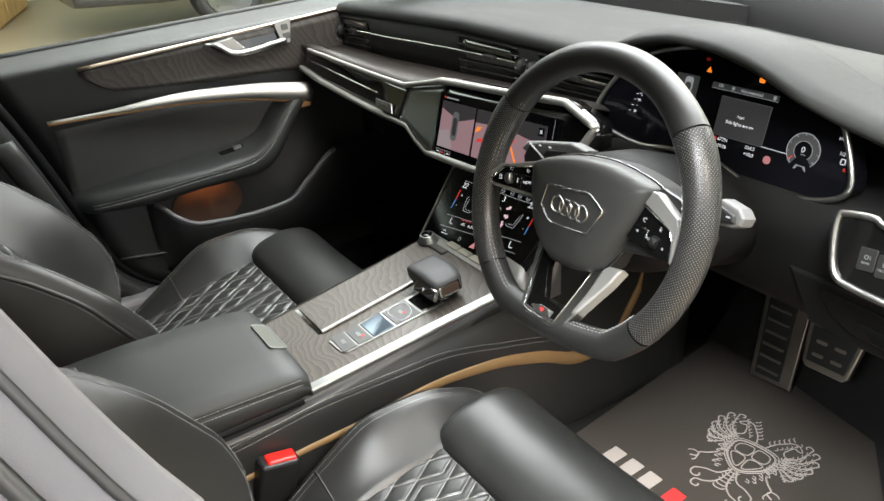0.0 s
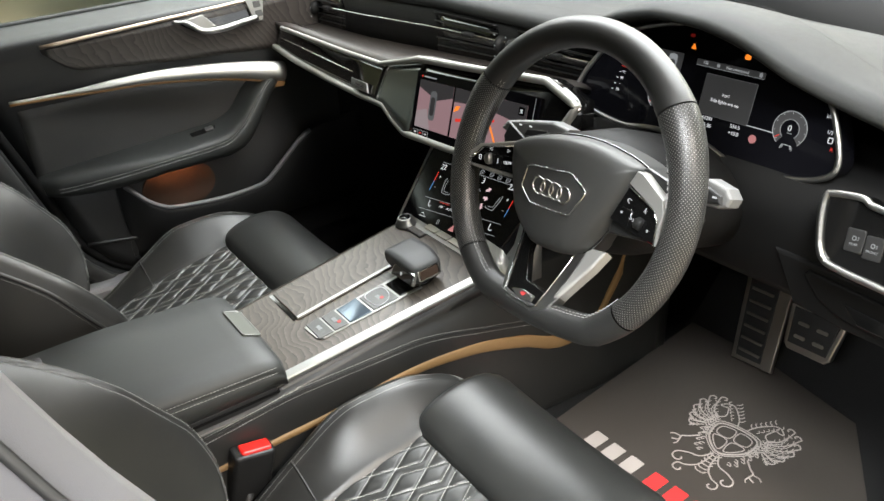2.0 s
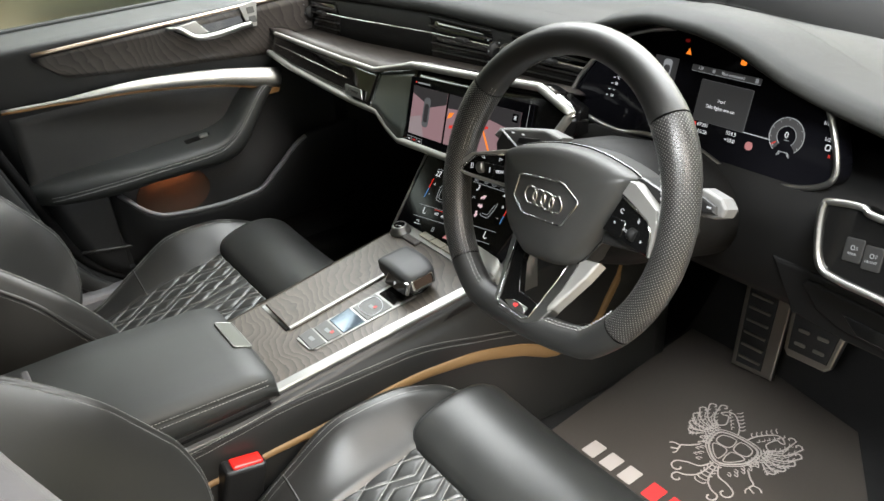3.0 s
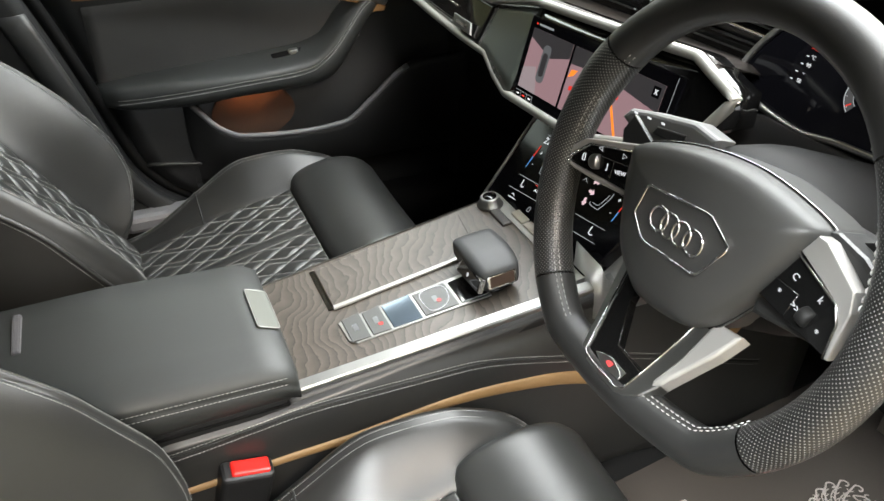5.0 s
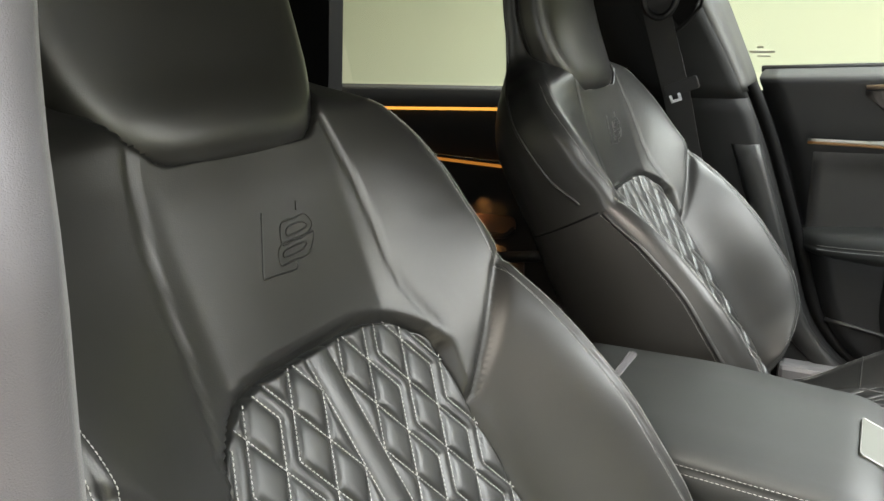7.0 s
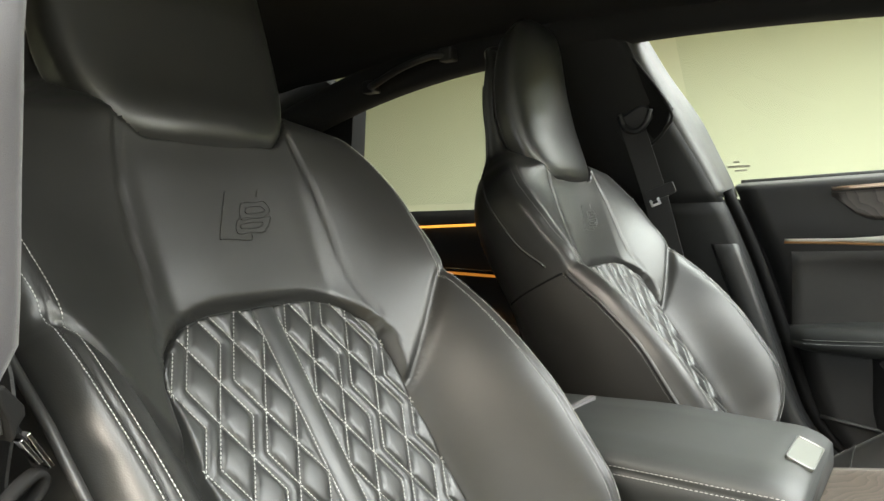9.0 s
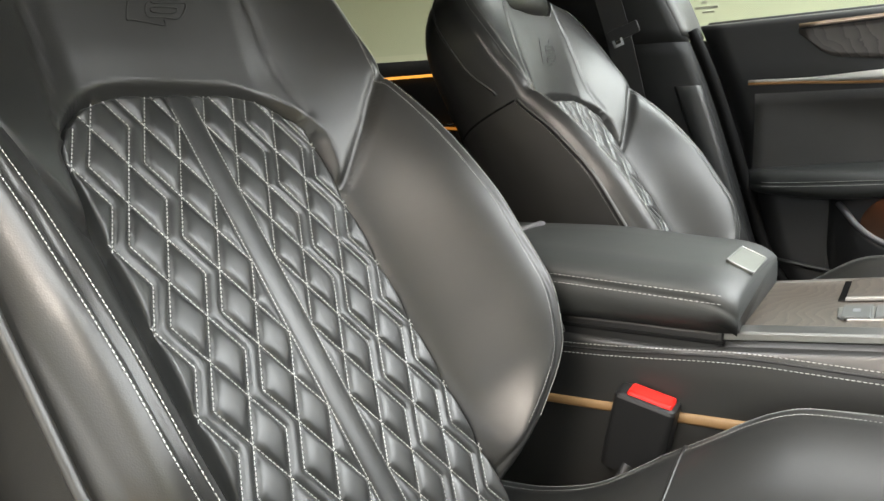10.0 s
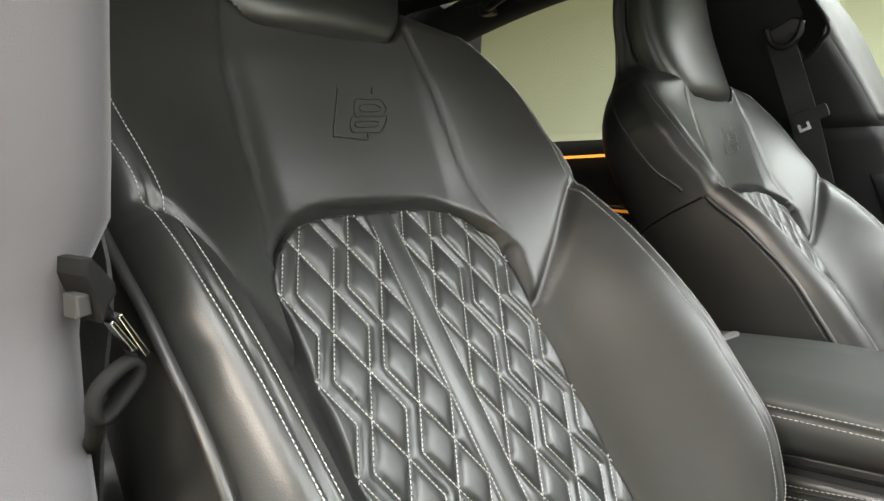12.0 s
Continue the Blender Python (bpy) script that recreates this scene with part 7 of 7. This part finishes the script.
# inner handle
hd = thing("door_handle", (-0.70, 0.62, 0.95), "satin silver inner door handle in a dark recess", "door handle")
rec = plate("recess", [(-0.115, 0.016), (0.075, 0.024), (0.062, -0.018), (-0.060, -0.022)], 0.004, frame3((-0.7345, 0.605, 0.960), (0, 1, 0.045), (-0.2, 0, 1)), GLOSS, hd, "black recess", bevel=0.001)
m = frame3((-0.729, 0.605, 0.960), (0, 1, 0.045), (-0.2, 0, 1))
tube("handle_bar", [np.array(m @ Vector(p)) for p in spline([(-0.112, 0.014, 0.002), (-0.085, 0.004, 0.010), (-0.060, -0.016, 0.016), (-0.02, -0.020, 0.018), (0.030, -0.016, 0.014), (0.066, -0.014, 0.006)], 6)], [0.004] * 5 + [0.007] * 10 + [0.008] * 16, ALU_GREY, hd, "satin silver handle", n=10, flat=0.8)
plate("lever", [(-0.100, 0.012), (-0.050, 0.016), (-0.028, -0.012), (-0.058, -0.016)], 0.006, m @ Matrix.Translation((0, 0, 0.010)), ALU_GREY, hd, bevel=0.002)
lk = plate("lock_plate", [(0.050, 0.026), (0.094, 0.030), (0.080, -0.022), (0.060, -0.022)], 0.006, m @ Matrix.Translation((0, 0, 0.004)), ALU_GREY, hd, "satin silver lock plate", bevel=0.0015)
for y in (0.013, -0.006):
    plate("lock_key", rounded(0.016, 0.013, 0.002, 2, 0.074, y), 0.002, m @ Matrix.Translation((0, 0, 0.0055)), KEY_GREY2, lk, bevel=0.0006)
# door pocket
rings = []
for y in np.linspace(0.30, 0.88, 44):
    top = float(interp(y, [0.30, 0.324, 0.353, 0.396, 0.51, 0.60, 0.658, 0.724, 0.76, 0.88], [0.672, 0.649, 0.618, 0.595, 0.588, 0.594, 0.633, 0.683, 0.696, 0.700]))
    x = float(interp(y, [0.30, 0.36, 0.60, 0.88], [-0.730, -0.692, -0.675, -0.690]))
    rings.append([(x - 0.010, y, top - 0.004), (x - 0.004, y, top), (x + 0.003, y, top - 0.004), (x + 0.004, y, top - 0.016), (x - 0.006, y, 0.50), (-0.725, y, 0.48), (-0.735, y, 0.50), (-0.735, y, 0.53), (x - 0.014, y, top - 0.06)])
loft("door_pocket", rings, DOOR_SKIN, pdoor, "black moulded door pocket")
# brown ellipse in the shape of the amber pool of light
plate("pocket_lining", [(0.432 + 0.082 * math.cos(a), 0.620 + 0.056 * math.sin(a)) for a in np.linspace(0, 2 * math.pi, 32, endpoint=False)], 0.003, frame3((-0.7295, 0, 0), (0, 1, 0), (0, 0, 1)), BROWN_TRIM_AND_GLOW, pdoor, "brown patch painted where amber light falls in the pocket")
tube("pocket_lip", [(float(interp(y, [0.30, 0.36, 0.60, 0.88], [-0.730, -0.692, -0.675, -0.690])) + 0.002, y, float(interp(y, [0.30, 0.324, 0.353, 0.396, 0.51, 0.60, 0.658, 0.724, 0.76, 0.88], [0.672, 0.649, 0.618, 0.595, 0.588, 0.594, 0.633, 0.683, 0.696, 0.700])) - 0.002) for y in np.linspace(0.315, 0.74, 30)], 0.0055, GREY_TIP2, pdoor, "grey pocket lip", n=8)
tube("lower_joint", [(door_x(y, 0.53) + 0.003, y, float(np.interp(y, [0.20, 0.38, 0.51, 0.85], [0.550, 0.520, 0.510, 0.495]))) for y in np.linspace(0.215, 0.85, 20)], 0.004, GREY_JAMB, pdoor, "dark joint along the foot of the door", n=6)
glow_data = bpy.data.lights.new("pocket_light", "AREA")
glow_data.shape, glow_data.size, glow_data.size_y, glow_data.energy, glow_data.color = "RECTANGLE", 0.09, 0.006, 0.036, (1.0, 0.42, 0.16)
new("pocket_light", glow_data).matrix_world = look((-0.712, 0.43, 0.664), (-0.735, 0.43, 0.60))
# sill step beside the passenger seat
box("sill_guard", (-0.70, 0.15, 0.44), (-0.655, 0.30, 0.475), GREY_TIP2, pdoor, "grey sill guard", bevel=0.01)

# ---- seat belts and buckles ----
def belt(sg, pts, at, label):
    t = thing("seat_belt", at, label, "seat belt", "front seat belts")
    p = spline(pts, 8)
    tn = np.gradient(p, axis=0)
    rings = []
    for q, d in zip(p, tn):
        w = np.cross(d, (1, 0, 0))
        w /= np.linalg.norm(w)
        rings.append([q + w * 0.023 + (0.001, 0, 0), q - w * 0.023 + (0.001, 0, 0), q - w * 0.023 - (0.001, 0, 0), q + w * 0.023 - (0.001, 0, 0)])
    loft("webbing", rings, WEBBING, t, "black belt webbing", smooth=False)
    return t


b1 = belt(-1, [(-0.616, -0.094, 1.100), (-0.626, -0.083, 1.055), (-0.636, -0.055, 0.955), (-0.646, -0.034, 0.86), (-0.655, 0.01, 0.68), (-0.66, 0.05, 0.50)], (-0.64, 0, 0.5), "black seat belt hanging beside the passenger pillar")
slot = [(-0.075, 1.203), (-0.023, 1.118), (-0.034, 1.087), (-0.062, 1.060), (-0.099, 1.044), (-0.150, 1.120), (-0.170, 1.165), (-0.172, 1.200), (-0.150, 1.225), (-0.100, 1.225)]
slot_x = lambda z: -0.6315 + 0.26 * (z - 1.12)
plate("belt_slot", [(y, (z - 1.12) * 1.03) for y, z in slot], 0.02, frame3((slot_x(1.12) + 0.003, 0, 1.12), (0, 1, 0), (0.26, 0, 1)), VOID, b1, "black recessed slot panel", bevel=0.003, seg=2)
tube("slot_rim", [np.array((slot_x(z) + 0.002, y, z)) for y, z in spline(slot, 4, closed=True)], 0.0032, LINING, b1, "black slot rim", n=8, closed=True)
gd = plate("belt_guide", rounded(0.062, 0.036, 0.014, 5), 0.012, frame3((-0.622, -0.088, 1.106), (0, 0.9, 0.42), (0.2, -0.42, 0.9)), HARD, b1, "black belt guide", bevel=0.004, seg=3)
tube("guide_loop", [np.array((-0.612, y, z)) for y, z in spline([(-0.116, 1.116), (-0.106, 1.092), (-0.084, 1.082), (-0.064, 1.096), (-0.056, 1.122)], 6)], 0.0055, HARD, gd, n=8)
lt = plate("latch_plate", rounded(0.058, 0.022, 0.004, 3), 0.004, frame3((-0.632, -0.046, 0.966), (0, 0.94, 0.34), (0, -0.34, 0.94)), HARD, b1, bevel=0.001)
plate("latch_tongue", [(-0.024, -0.022), (-0.004, -0.022), (-0.004, -0.008), (-0.009, -0.008), (-0.009, -0.017), (-0.019, -0.017), (-0.019, -0.008), (-0.024, -0.008)], 0.002, frame3((-0.629, -0.046, 0.966), (0, 0.94, 0.34), (0, -0.34, 0.94)), CHROME, lt, "bright steel tongue")
b2 = belt(1, [(0.594, -0.120, 1.125), (0.606, -0.095, 1.00), (0.606, -0.065, 0.90), (0.605, -0.03, 0.845), (0.606, -0.04, 0.79), (0.612, -0.05, 0.68), (0.625, -0.05, 0.50)], (0.61, -0.05, 0.5), "black seat belt hanging beside the driver's pillar")
GREY_TIP3 = mat("dark_grey_moulding", (0.022, 0.022, 0.022), 0.5, vary=0.08)
LB = frame3((0, 0.055, 0), (-1, 0, 0), (0, 0, 1))
flip = lambda pts: [(-x, z) for x, z in pts]
lt = plate("latch_body", flip([(0.6445, 0.8577), (0.6413, 0.8583), (0.6327, 0.8476), (0.6324, 0.8431), (0.6356, 0.839), (0.6385, 0.832), (0.6405, 0.8419), (0.6445, 0.8512)]), 0.030, LB @ Matrix.Translation((0, 0, 0.002)), VOID, b2, "black latch body", bevel=0.0015)
plate("latch_stop", flip([(0.646, 0.8437), (0.6401, 0.8437), (0.6398, 0.8353), (0.646, 0.8343)]), 0.012, LB @ Matrix.Translation((0, 0, -0.004)), GREY_TIP3, lt, "grey belt stop", bevel=0.001)
for pts in ([(0.6369, 0.8321), (0.6351, 0.8331), (0.6262, 0.8202), (0.6282, 0.8192)], [(0.6336, 0.8343), (0.6318, 0.8352), (0.6208, 0.8171), (0.6231, 0.8160)]):
    plate("latch_tongue", flip(pts), 0.006, LB @ Matrix.Translation((0, 0, 0.003)), CHROME, lt, "bright steel tongue", bevel=0.0004)
tube("latch_loop", [np.array((x, 0.052, z)) for x, z in spline([(0.643, 0.797), (0.640, 0.806), (0.629, 0.8135), (0.6245, 0.8125), (0.6250, 0.807), (0.632, 0.7995), (0.640, 0.7935)], 5, closed=True)], 0.0028, VOID, b2, "black moulded latch loop", n=8, closed=True, up=(0, 1, 0), flat=2.0)
tube("latch_strap", spline([(0.624, 0.052, 0.8135), (0.626, 0.050, 0.820), (0.634, 0.044, 0.838), (0.636, 0.02, 0.85), (0.612, -0.03, 0.85)], 5), 0.0025, VOID, b2, n=6)
tube("latch_strap", spline([(0.642, 0.052, 0.797), (0.640, 0.045, 0.785), (0.632, 0.02, 0.77), (0.612, -0.03, 0.74)], 5), 0.004, VOID, b2, n=6)
for x, nm in ((0.1205, "buckle beside the driver seat"), (-0.146, "buckle beside the passenger seat")):
    t = thing("belt_buckle", (x, 0.235, 0.33), "black belt buckle with a red button, " + nm, "belt buckle", "belt buckles")
    M = frame3((x, 0.232, 0.578), (0, 1, -0.22), (-1, 0, 0.12))
    hs = plate("housing", rounded(0.057, 0.028, 0.006, 4), 0.080, M, HARD, t, "black buckle housing", bevel=0.004)
    plate("release_key", rounded(0.042, 0.020, 0.003, 3, 0.003, 0.0), 0.010, M @ Matrix.Translation((0, 0, 0.004)), RED, t, "red release key", bevel=0.003)
    tube("stem", [(x, 0.215, 0.51), (x, 0.19, 0.45), (x + 0.01, 0.16, 0.33)], 0.010, RUBBER, t, n=8, flat=0.6)

# ---- driver's footwell ----
rise = [[(x, y, float(np.interp(y, [0.45, 0.70, 1.15, 1.37], [0.33, 0.365, 0.372, 0.62]))) for x in np.linspace(0.12, 0.70, 8)] + [(0.70, y, 0.30), (0.12, y, 0.30)] for y in np.linspace(0.45, 1.37, 20)]
tagged(loft("footwell_carpet", rise, CARPET), "black carpet rising under the pedals", "carpet", kind="structure")
# unseen panel, added to keep low side light off the mat
tagged(box("kick_panel", (0.665, 0.93, 0.33), (0.80, 1.42, 0.93), CARPET, bevel=0.02), "unseen black kick panel, added to shade the footwell", "trim panel", kind="structure")
mat_t = thing("floor_mat", (0.35, 0.9, 0.37), "grey-brown paper floor mat printed with a pale emblem", "floor mat")
MATM = frame3((0.35, 0.90, 0.3835), (1, 0, 0), (0, 1, 0.012))
plate("sheet", [(-0.225, 0.285), (-0.165, -0.36), (0.240, -0.36), (0.240, 0.07), (0.14, 0.215)], 0.003, MATM, PAPER, mat_t, "grey-brown paper sheet", bevel=0.0008)
EMB = MATM @ Matrix.Translation((0.036, 0.024, 0.0008)) @ Matrix.Rotation(radians(7), 4, "Z")
def print_line(name, pts, r, material=None, closed=False):
    p = spline(pts, 6, closed)
    return tube(name, [np.array(EMB @ Vector((x, y, 0))) for x, y in p], r, material or PRINT, mat_t, n=5, closed=closed, flat=0.25)
print_line("emblem_shield", [(-0.0375, 0.0295), (0.0, 0.0385), (0.0375, 0.0295), (0.0385, -0.007), (0.0205, -0.0315), (0.0, -0.0425), (-0.0205, -0.0315), (-0.0385, -0.007)], 0.0012, closed=True)
print_line("emblem_shield", [(-0.033, 0.026), (0.0, 0.034), (0.033, 0.026), (0.034, -0.006), (0.018, -0.028), (0.0, -0.038), (-0.018, -0.028), (-0.034, -0.006)], 0.0020, closed=True)
def curl(x, y, a, r, turn):
    """A small spiral that ends a stroke."""
    return [(x + r * (1 - 0.75 * q) * math.cos(a + turn * 4.6 * q) - r * math.cos(a), y + r * (1 - 0.75 * q) * math.sin(a + turn * 4.6 * q) - r * math.sin(a)) for q in np.linspace(0.15, 1, 7)]
for sg in (-1, 1):
    mirror = lambda pts: [(sg * x, y) for x, y in pts]
    for pts in ([(0.004, 0.026), (0.026, 0.022), (0.026, 0.003), (0.004, 0.003)], [(0.004, -0.004), (0.027, -0.004), (0.017, -0.022), (0.004, -0.030)]):
        print_line("emblem_shield", mirror(pts), 0.0012, closed=True)
    # bird: neck, head and beak
    print_line("emblem_bird", mirror([(0.008, 0.038), (0.014, 0.054), (0.024, 0.068), (0.036, 0.080), (0.047, 0.080), (0.056, 0.070), (0.050, 0.068), (0.043, 0.070), (0.038, 0.060), (0.036, 0.048), (0.044, 0.040), (0.052, 0.046)]), 0.0013)
    print_line("emblem_bird", mirror([(0.041, 0.0745), (0.043, 0.076), (0.0445, 0.0745)]), 0.0012)
    for k in range(6):
        x, y = 0.012 + 0.0048 * k, 0.050 + 0.0072 * k
        print_line("emblem_fleck", mirror([(x, y), (x - 0.005, y + 0.004), (x - 0.006, y + 0.009)]), 0.0011)
        print_line("emblem_fleck", mirror([(x + 0.010, y - 0.006), (x + 0.013, y - 0.002), (x + 0.010, y + 0.002)]), 0.0010)
    # wing: long feathers with curled ends
    for k, (tx, ty) in enumerate(((0.066, 0.084), (0.081, 0.074), (0.088, 0.054), (0.087, 0.032), (0.080, 0.010), (0.070, -0.006))):
        x0, y0 = 0.046 + 0.001 * k, 0.036 - 0.006 * k
        mid = ((x0 + tx) / 2 + 0.004, (y0 + ty) / 2 - 0.006)
        a = math.atan2(ty - mid[1], tx - mid[0]) - math.pi / 2
        print_line("emblem_feather", mirror([(x0, y0), mid, (tx, ty)] + curl(tx, ty, a, 0.0075, 1)), 0.0014)
        print_line("emblem_feather", mirror([(x0 + 0.004, y0 - 0.003), (mid[0] + 0.003, mid[1] - 0.004), (tx * 0.93 + 0.003, ty * 0.93 - 0.004)]), 0.0009)
        print_line("emblem_fleck", mirror([(x0 - 0.004, y0), (x0 + 0.001, y0 + 0.004), (x0 + 0.006, y0 + 0.001)]), 0.0014)
        # barbs along the feather
        dx, dy = tx - x0, ty - y0
        ln = math.hypot(dx, dy)
        for q in (0.25, 0.42, 0.60, 0.78):
            px, py = x0 + dx * q + 0.004 * (1 - abs(2 * q - 1)), y0 + dy * q - 0.006 * (1 - abs(2 * q - 1))
            for side in (-1, 1):
                print_line("emblem_barb", mirror([(px, py), (px + (0.004 * dx - side * 0.0045 * dy) / ln, py + (0.004 * dy + side * 0.0045 * dx) / ln)]), 0.0009)
    # two rows of scales down the breast
    for k in range(7):
        x, y = 0.041 - 0.0012 * k, 0.034 - 0.0072 * k
        for off in (0.0, 0.0075):
            print_line("emblem_scale", mirror([(x + off - 0.003, y + 0.002), (x + off, y - 0.0025), (x + off + 0.003, y + 0.002)]), 0.0012)
    # body flecks, leg and claws
    for k in range(9):
        x, y = 0.040 - 0.0022 * k + 0.006 * (k % 2), 0.006 - 0.0066 * k
        print_line("emblem_fleck", mirror([(x, y), (x + 0.005, y - 0.001), (x + 0.007, y - 0.006), (x + 0.001, y - 0.005)]), 0.0011)
    print_line("emblem_leg", mirror([(0.042, -0.022), (0.054, -0.036), (0.063, -0.044), (0.062, -0.054), (0.072, -0.060)]), 0.0016)
    print_line("emblem_leg", mirror([(0.062, -0.052), (0.060, -0.062), (0.063, -0.068)]), 0.0013)
    print_line("emblem_leg", mirror([(0.063, -0.046), (0.074, -0.046), (0.080, -0.051)]), 0.0013)
    # scrolls of the tail
    print_line("emblem_scroll", mirror([(0.004, -0.042), (0.016, -0.064), (0.034, -0.070), (0.048, -0.078)] + curl(0.048, -0.078, 0.9, 0.013, -1)), 0.0015)
    print_line("emblem_scroll", mirror([(0.003, -0.046), (0.008, -0.080), (0.022, -0.096), (0.034, -0.100)] + curl(0.034, -0.100, 1.0, 0.011, -1)), 0.0015)
    for k in range(6):
        y = -0.050 - 0.009 * k
        print_line("emblem_leaf", mirror([(0.0, y), (0.006, y + 0.001), (0.010, y + 0.006)]), 0.0013)
# a row of bars in place of the printed name, white then red
NAME = MATM @ Matrix.Translation((-0.104, -0.142, 0.0008)) @ Matrix.Rotation(radians(1), 4, "Z")
for k in range(7):
    plate("name_bar", rounded(0.026, 0.034, 0.002, 2, 0.038 * k + (0.010 if k > 2 else 0), 0.0), 0.0004, NAME, PRINT if k < 3 else PRINT_RED, mat_t)
# pedals
acc = thing("accelerator_pedal", (0.287, 1.12, 0.40), "brushed steel accelerator pedal with rubber ribs", "pedal")
A = frame3((0.287, 1.125, 0.470), (1, 0.02, 0.06), (-0.04, 0.22, 1.0))
plate("pedal_plate", [(-0.042, -0.078), (0.040, -0.078), (0.046, 0.095), (-0.044, 0.095)], 0.008, A, STEEL, acc, "brushed steel plate", bevel=0.003)
plate("rubber_field", [(-0.032, -0.068), (0.018, -0.068), (0.022, 0.085), (-0.034, 0.085)], 0.004, A @ Matrix.Translation((0, 0, 0.002)), RUBBER, acc, bevel=0.001)
for k in range(6):
    plate("rib", [(-0.028, -0.056 + 0.024 * k), (0.014, -0.058 + 0.024 * k), (0.015, -0.053 + 0.024 * k), (-0.028, -0.051 + 0.024 * k)], 0.004, A @ Matrix.Translation((0, 0, 0.005)), STEEL, acc, bevel=0.001)
brk = thing("brake_pedal", (0.392, 1.10, 0.47), "brushed steel framed brake pedal", "pedal")
Bm = frame3((0.397, 1.095, 0.527), (1, 0.02, 0.02), (0, 0.35, 1.0)) @ Matrix.Scale(0.90, 4)
plate("pedal_frame", [(-0.055, 0.040), (-0.046, -0.036), (-0.036, -0.046), (0.036, -0.046), (0.046, -0.036), (0.055, 0.040)], 0.012, Bm, STEEL, brk, "brushed steel frame", bevel=0.004)
plate("rubber_pad", [(-0.044, 0.036), (-0.037, -0.032), (0.037, -0.032), (0.044, 0.036)], 0.004, Bm @ Matrix.Translation((0, 0, 0.003)), RUBBER, brk, bevel=0.001)
for x in (-0.018, 0.018):
    for y in (-0.016, 0.010):
        plate("steel_stud", rounded(0.022, 0.007, 0.003, 3, x, y), 0.003, Bm @ Matrix.Translation((0, 0, 0.005)), STEEL, brk, bevel=0.001)
tube("pedal_arm", [(0.392, 1.12, 0.55), (0.392, 1.22, 0.66), (0.392, 1.26, 0.80)], 0.012, HARD, brk, n=8)
tube("pedal_arm", [(0.29, 1.15, 0.54), (0.29, 1.25, 0.66), (0.29, 1.28, 0.75)], 0.010, HARD, acc, n=8)

# ---- what stands in the showroom beyond the passenger window ----
RIM_DARK = mat("dark_alloy", (0.10, 0.10, 0.10), 0.3, 1.0, vary=0.1)
pc = thing("parked_car", (-6.9, 3.4, 0.0), "dark parked car with black alloy wheels", "car")
prof = [(-2.72, 0.33), (-2.75, 0.70), (-2.45, 0.80), (-1.9, 0.95), (-1.0, 1.0), (-0.4, 1.42), (0.9, 1.45), (1.7, 1.05), (2.3, 0.9), (2.35, 0.4), (2.2, 0.28), (-2.0, 0.28)]
PCM = frame3((-6.2, 3.84, 0), (0, 1, 0), (0, 0, 1))
plate("body", prof, 1.7, PCM, PAINT, pc, "dark grey painted body", bevel=0.10, seg=4, smooth=True)
tube("sill_trim", [(-6.18, 3.84 + y, 0.30) for y in (-0.9, 0, 0.9)], 0.03, CHROME, pc, "bright sill trim", n=8)
for y in (-1.42, 1.42):
    w = frame3((-6.16, 3.84 + y, 0.34), (0, 1, 0), (0, 0, 1))
    ty = lathe("wheel", w, [(0.22, -0.20), (0.32, -0.20), (0.34, -0.16), (0.34, -0.02), (0.325, 0.015), (0.25, 0.02), (0.235, 0.0), (0.23, -0.06)], RUBBER, pc, n=36, label="black tyre")
    lathe("rim", w, [(0.232, 0.012), (0.245, 0.018), (0.235, -0.02), (0.22, -0.08), (0.05, -0.09), (0.001, -0.09)], RIM_DARK, ty, n=36, label="dark alloy rim")
    for k in range(10):
        a = 2 * math.pi * k / 10
        tube("spoke", [np.array(w @ Vector((r * math.cos(a + t_), r * math.sin(a + t_), z))) for r, t_, z in ((0.04, 0, -0.02), (0.13, 0.03, -0.01), (0.235, 0.06, 0.0))], 0.014, RIM_DARK, ty, n=6)
cab = thing("wooden_cabinet", (-8.2, 0.4, 0), "light wooden display cabinet by the wall", "cabinet")
OAK = wood_mat("light_oak", (0.42, 0.24, 0.07), (0.60, 0.38, 0.14), (6.0, 6.0, 2.0), 2.0, 1.5)
CABM = Matrix.Translation((-7.98, 0.66, 0)) @ Matrix.Rotation(radians(-18), 4, "Z")
box("carcass", (-1.5, -0.9, 0.0), (0.0, -0.012, 0.42), OAK, cab, "light oak carcass", bevel=0.01, m=CABM)
for k in range(3):
    box("door_leaf", (-1.5 + 0.5 * k + 0.004, -0.012, 0.03), (-1.0 + 0.5 * k - 0.004, 0.008, 0.40), OAK, cab, bevel=0.004, m=CABM)
box("side_panel", (-2.0, -0.9, 0.0), (-1.51, -0.10, 0.42), OAK, cab, "darker oak side unit", bevel=0.01, m=CABM)
# maker's mark etched at the foot of the passenger window
mk = tagged(new("glass_mark"), "grey etched mark on the side window", "glass mark")
mk.location = (-0.83, 0.05, 1.0)
for k, (w, h, z) in enumerate(((0.012, 0.005, 1.026), (0.044, 0.006, 1.017), (0.024, 0.004, 1.009))):
    plate("mark_bar", rounded(w, h, 0.001, 2), 0.0003, frame3((-0.8585 + 0.752 * (z - 0.978), 0.052 + 0.003 * k, z), (0, 1, 0), (0.752, 0, 1)), MARK_GREY, mk)
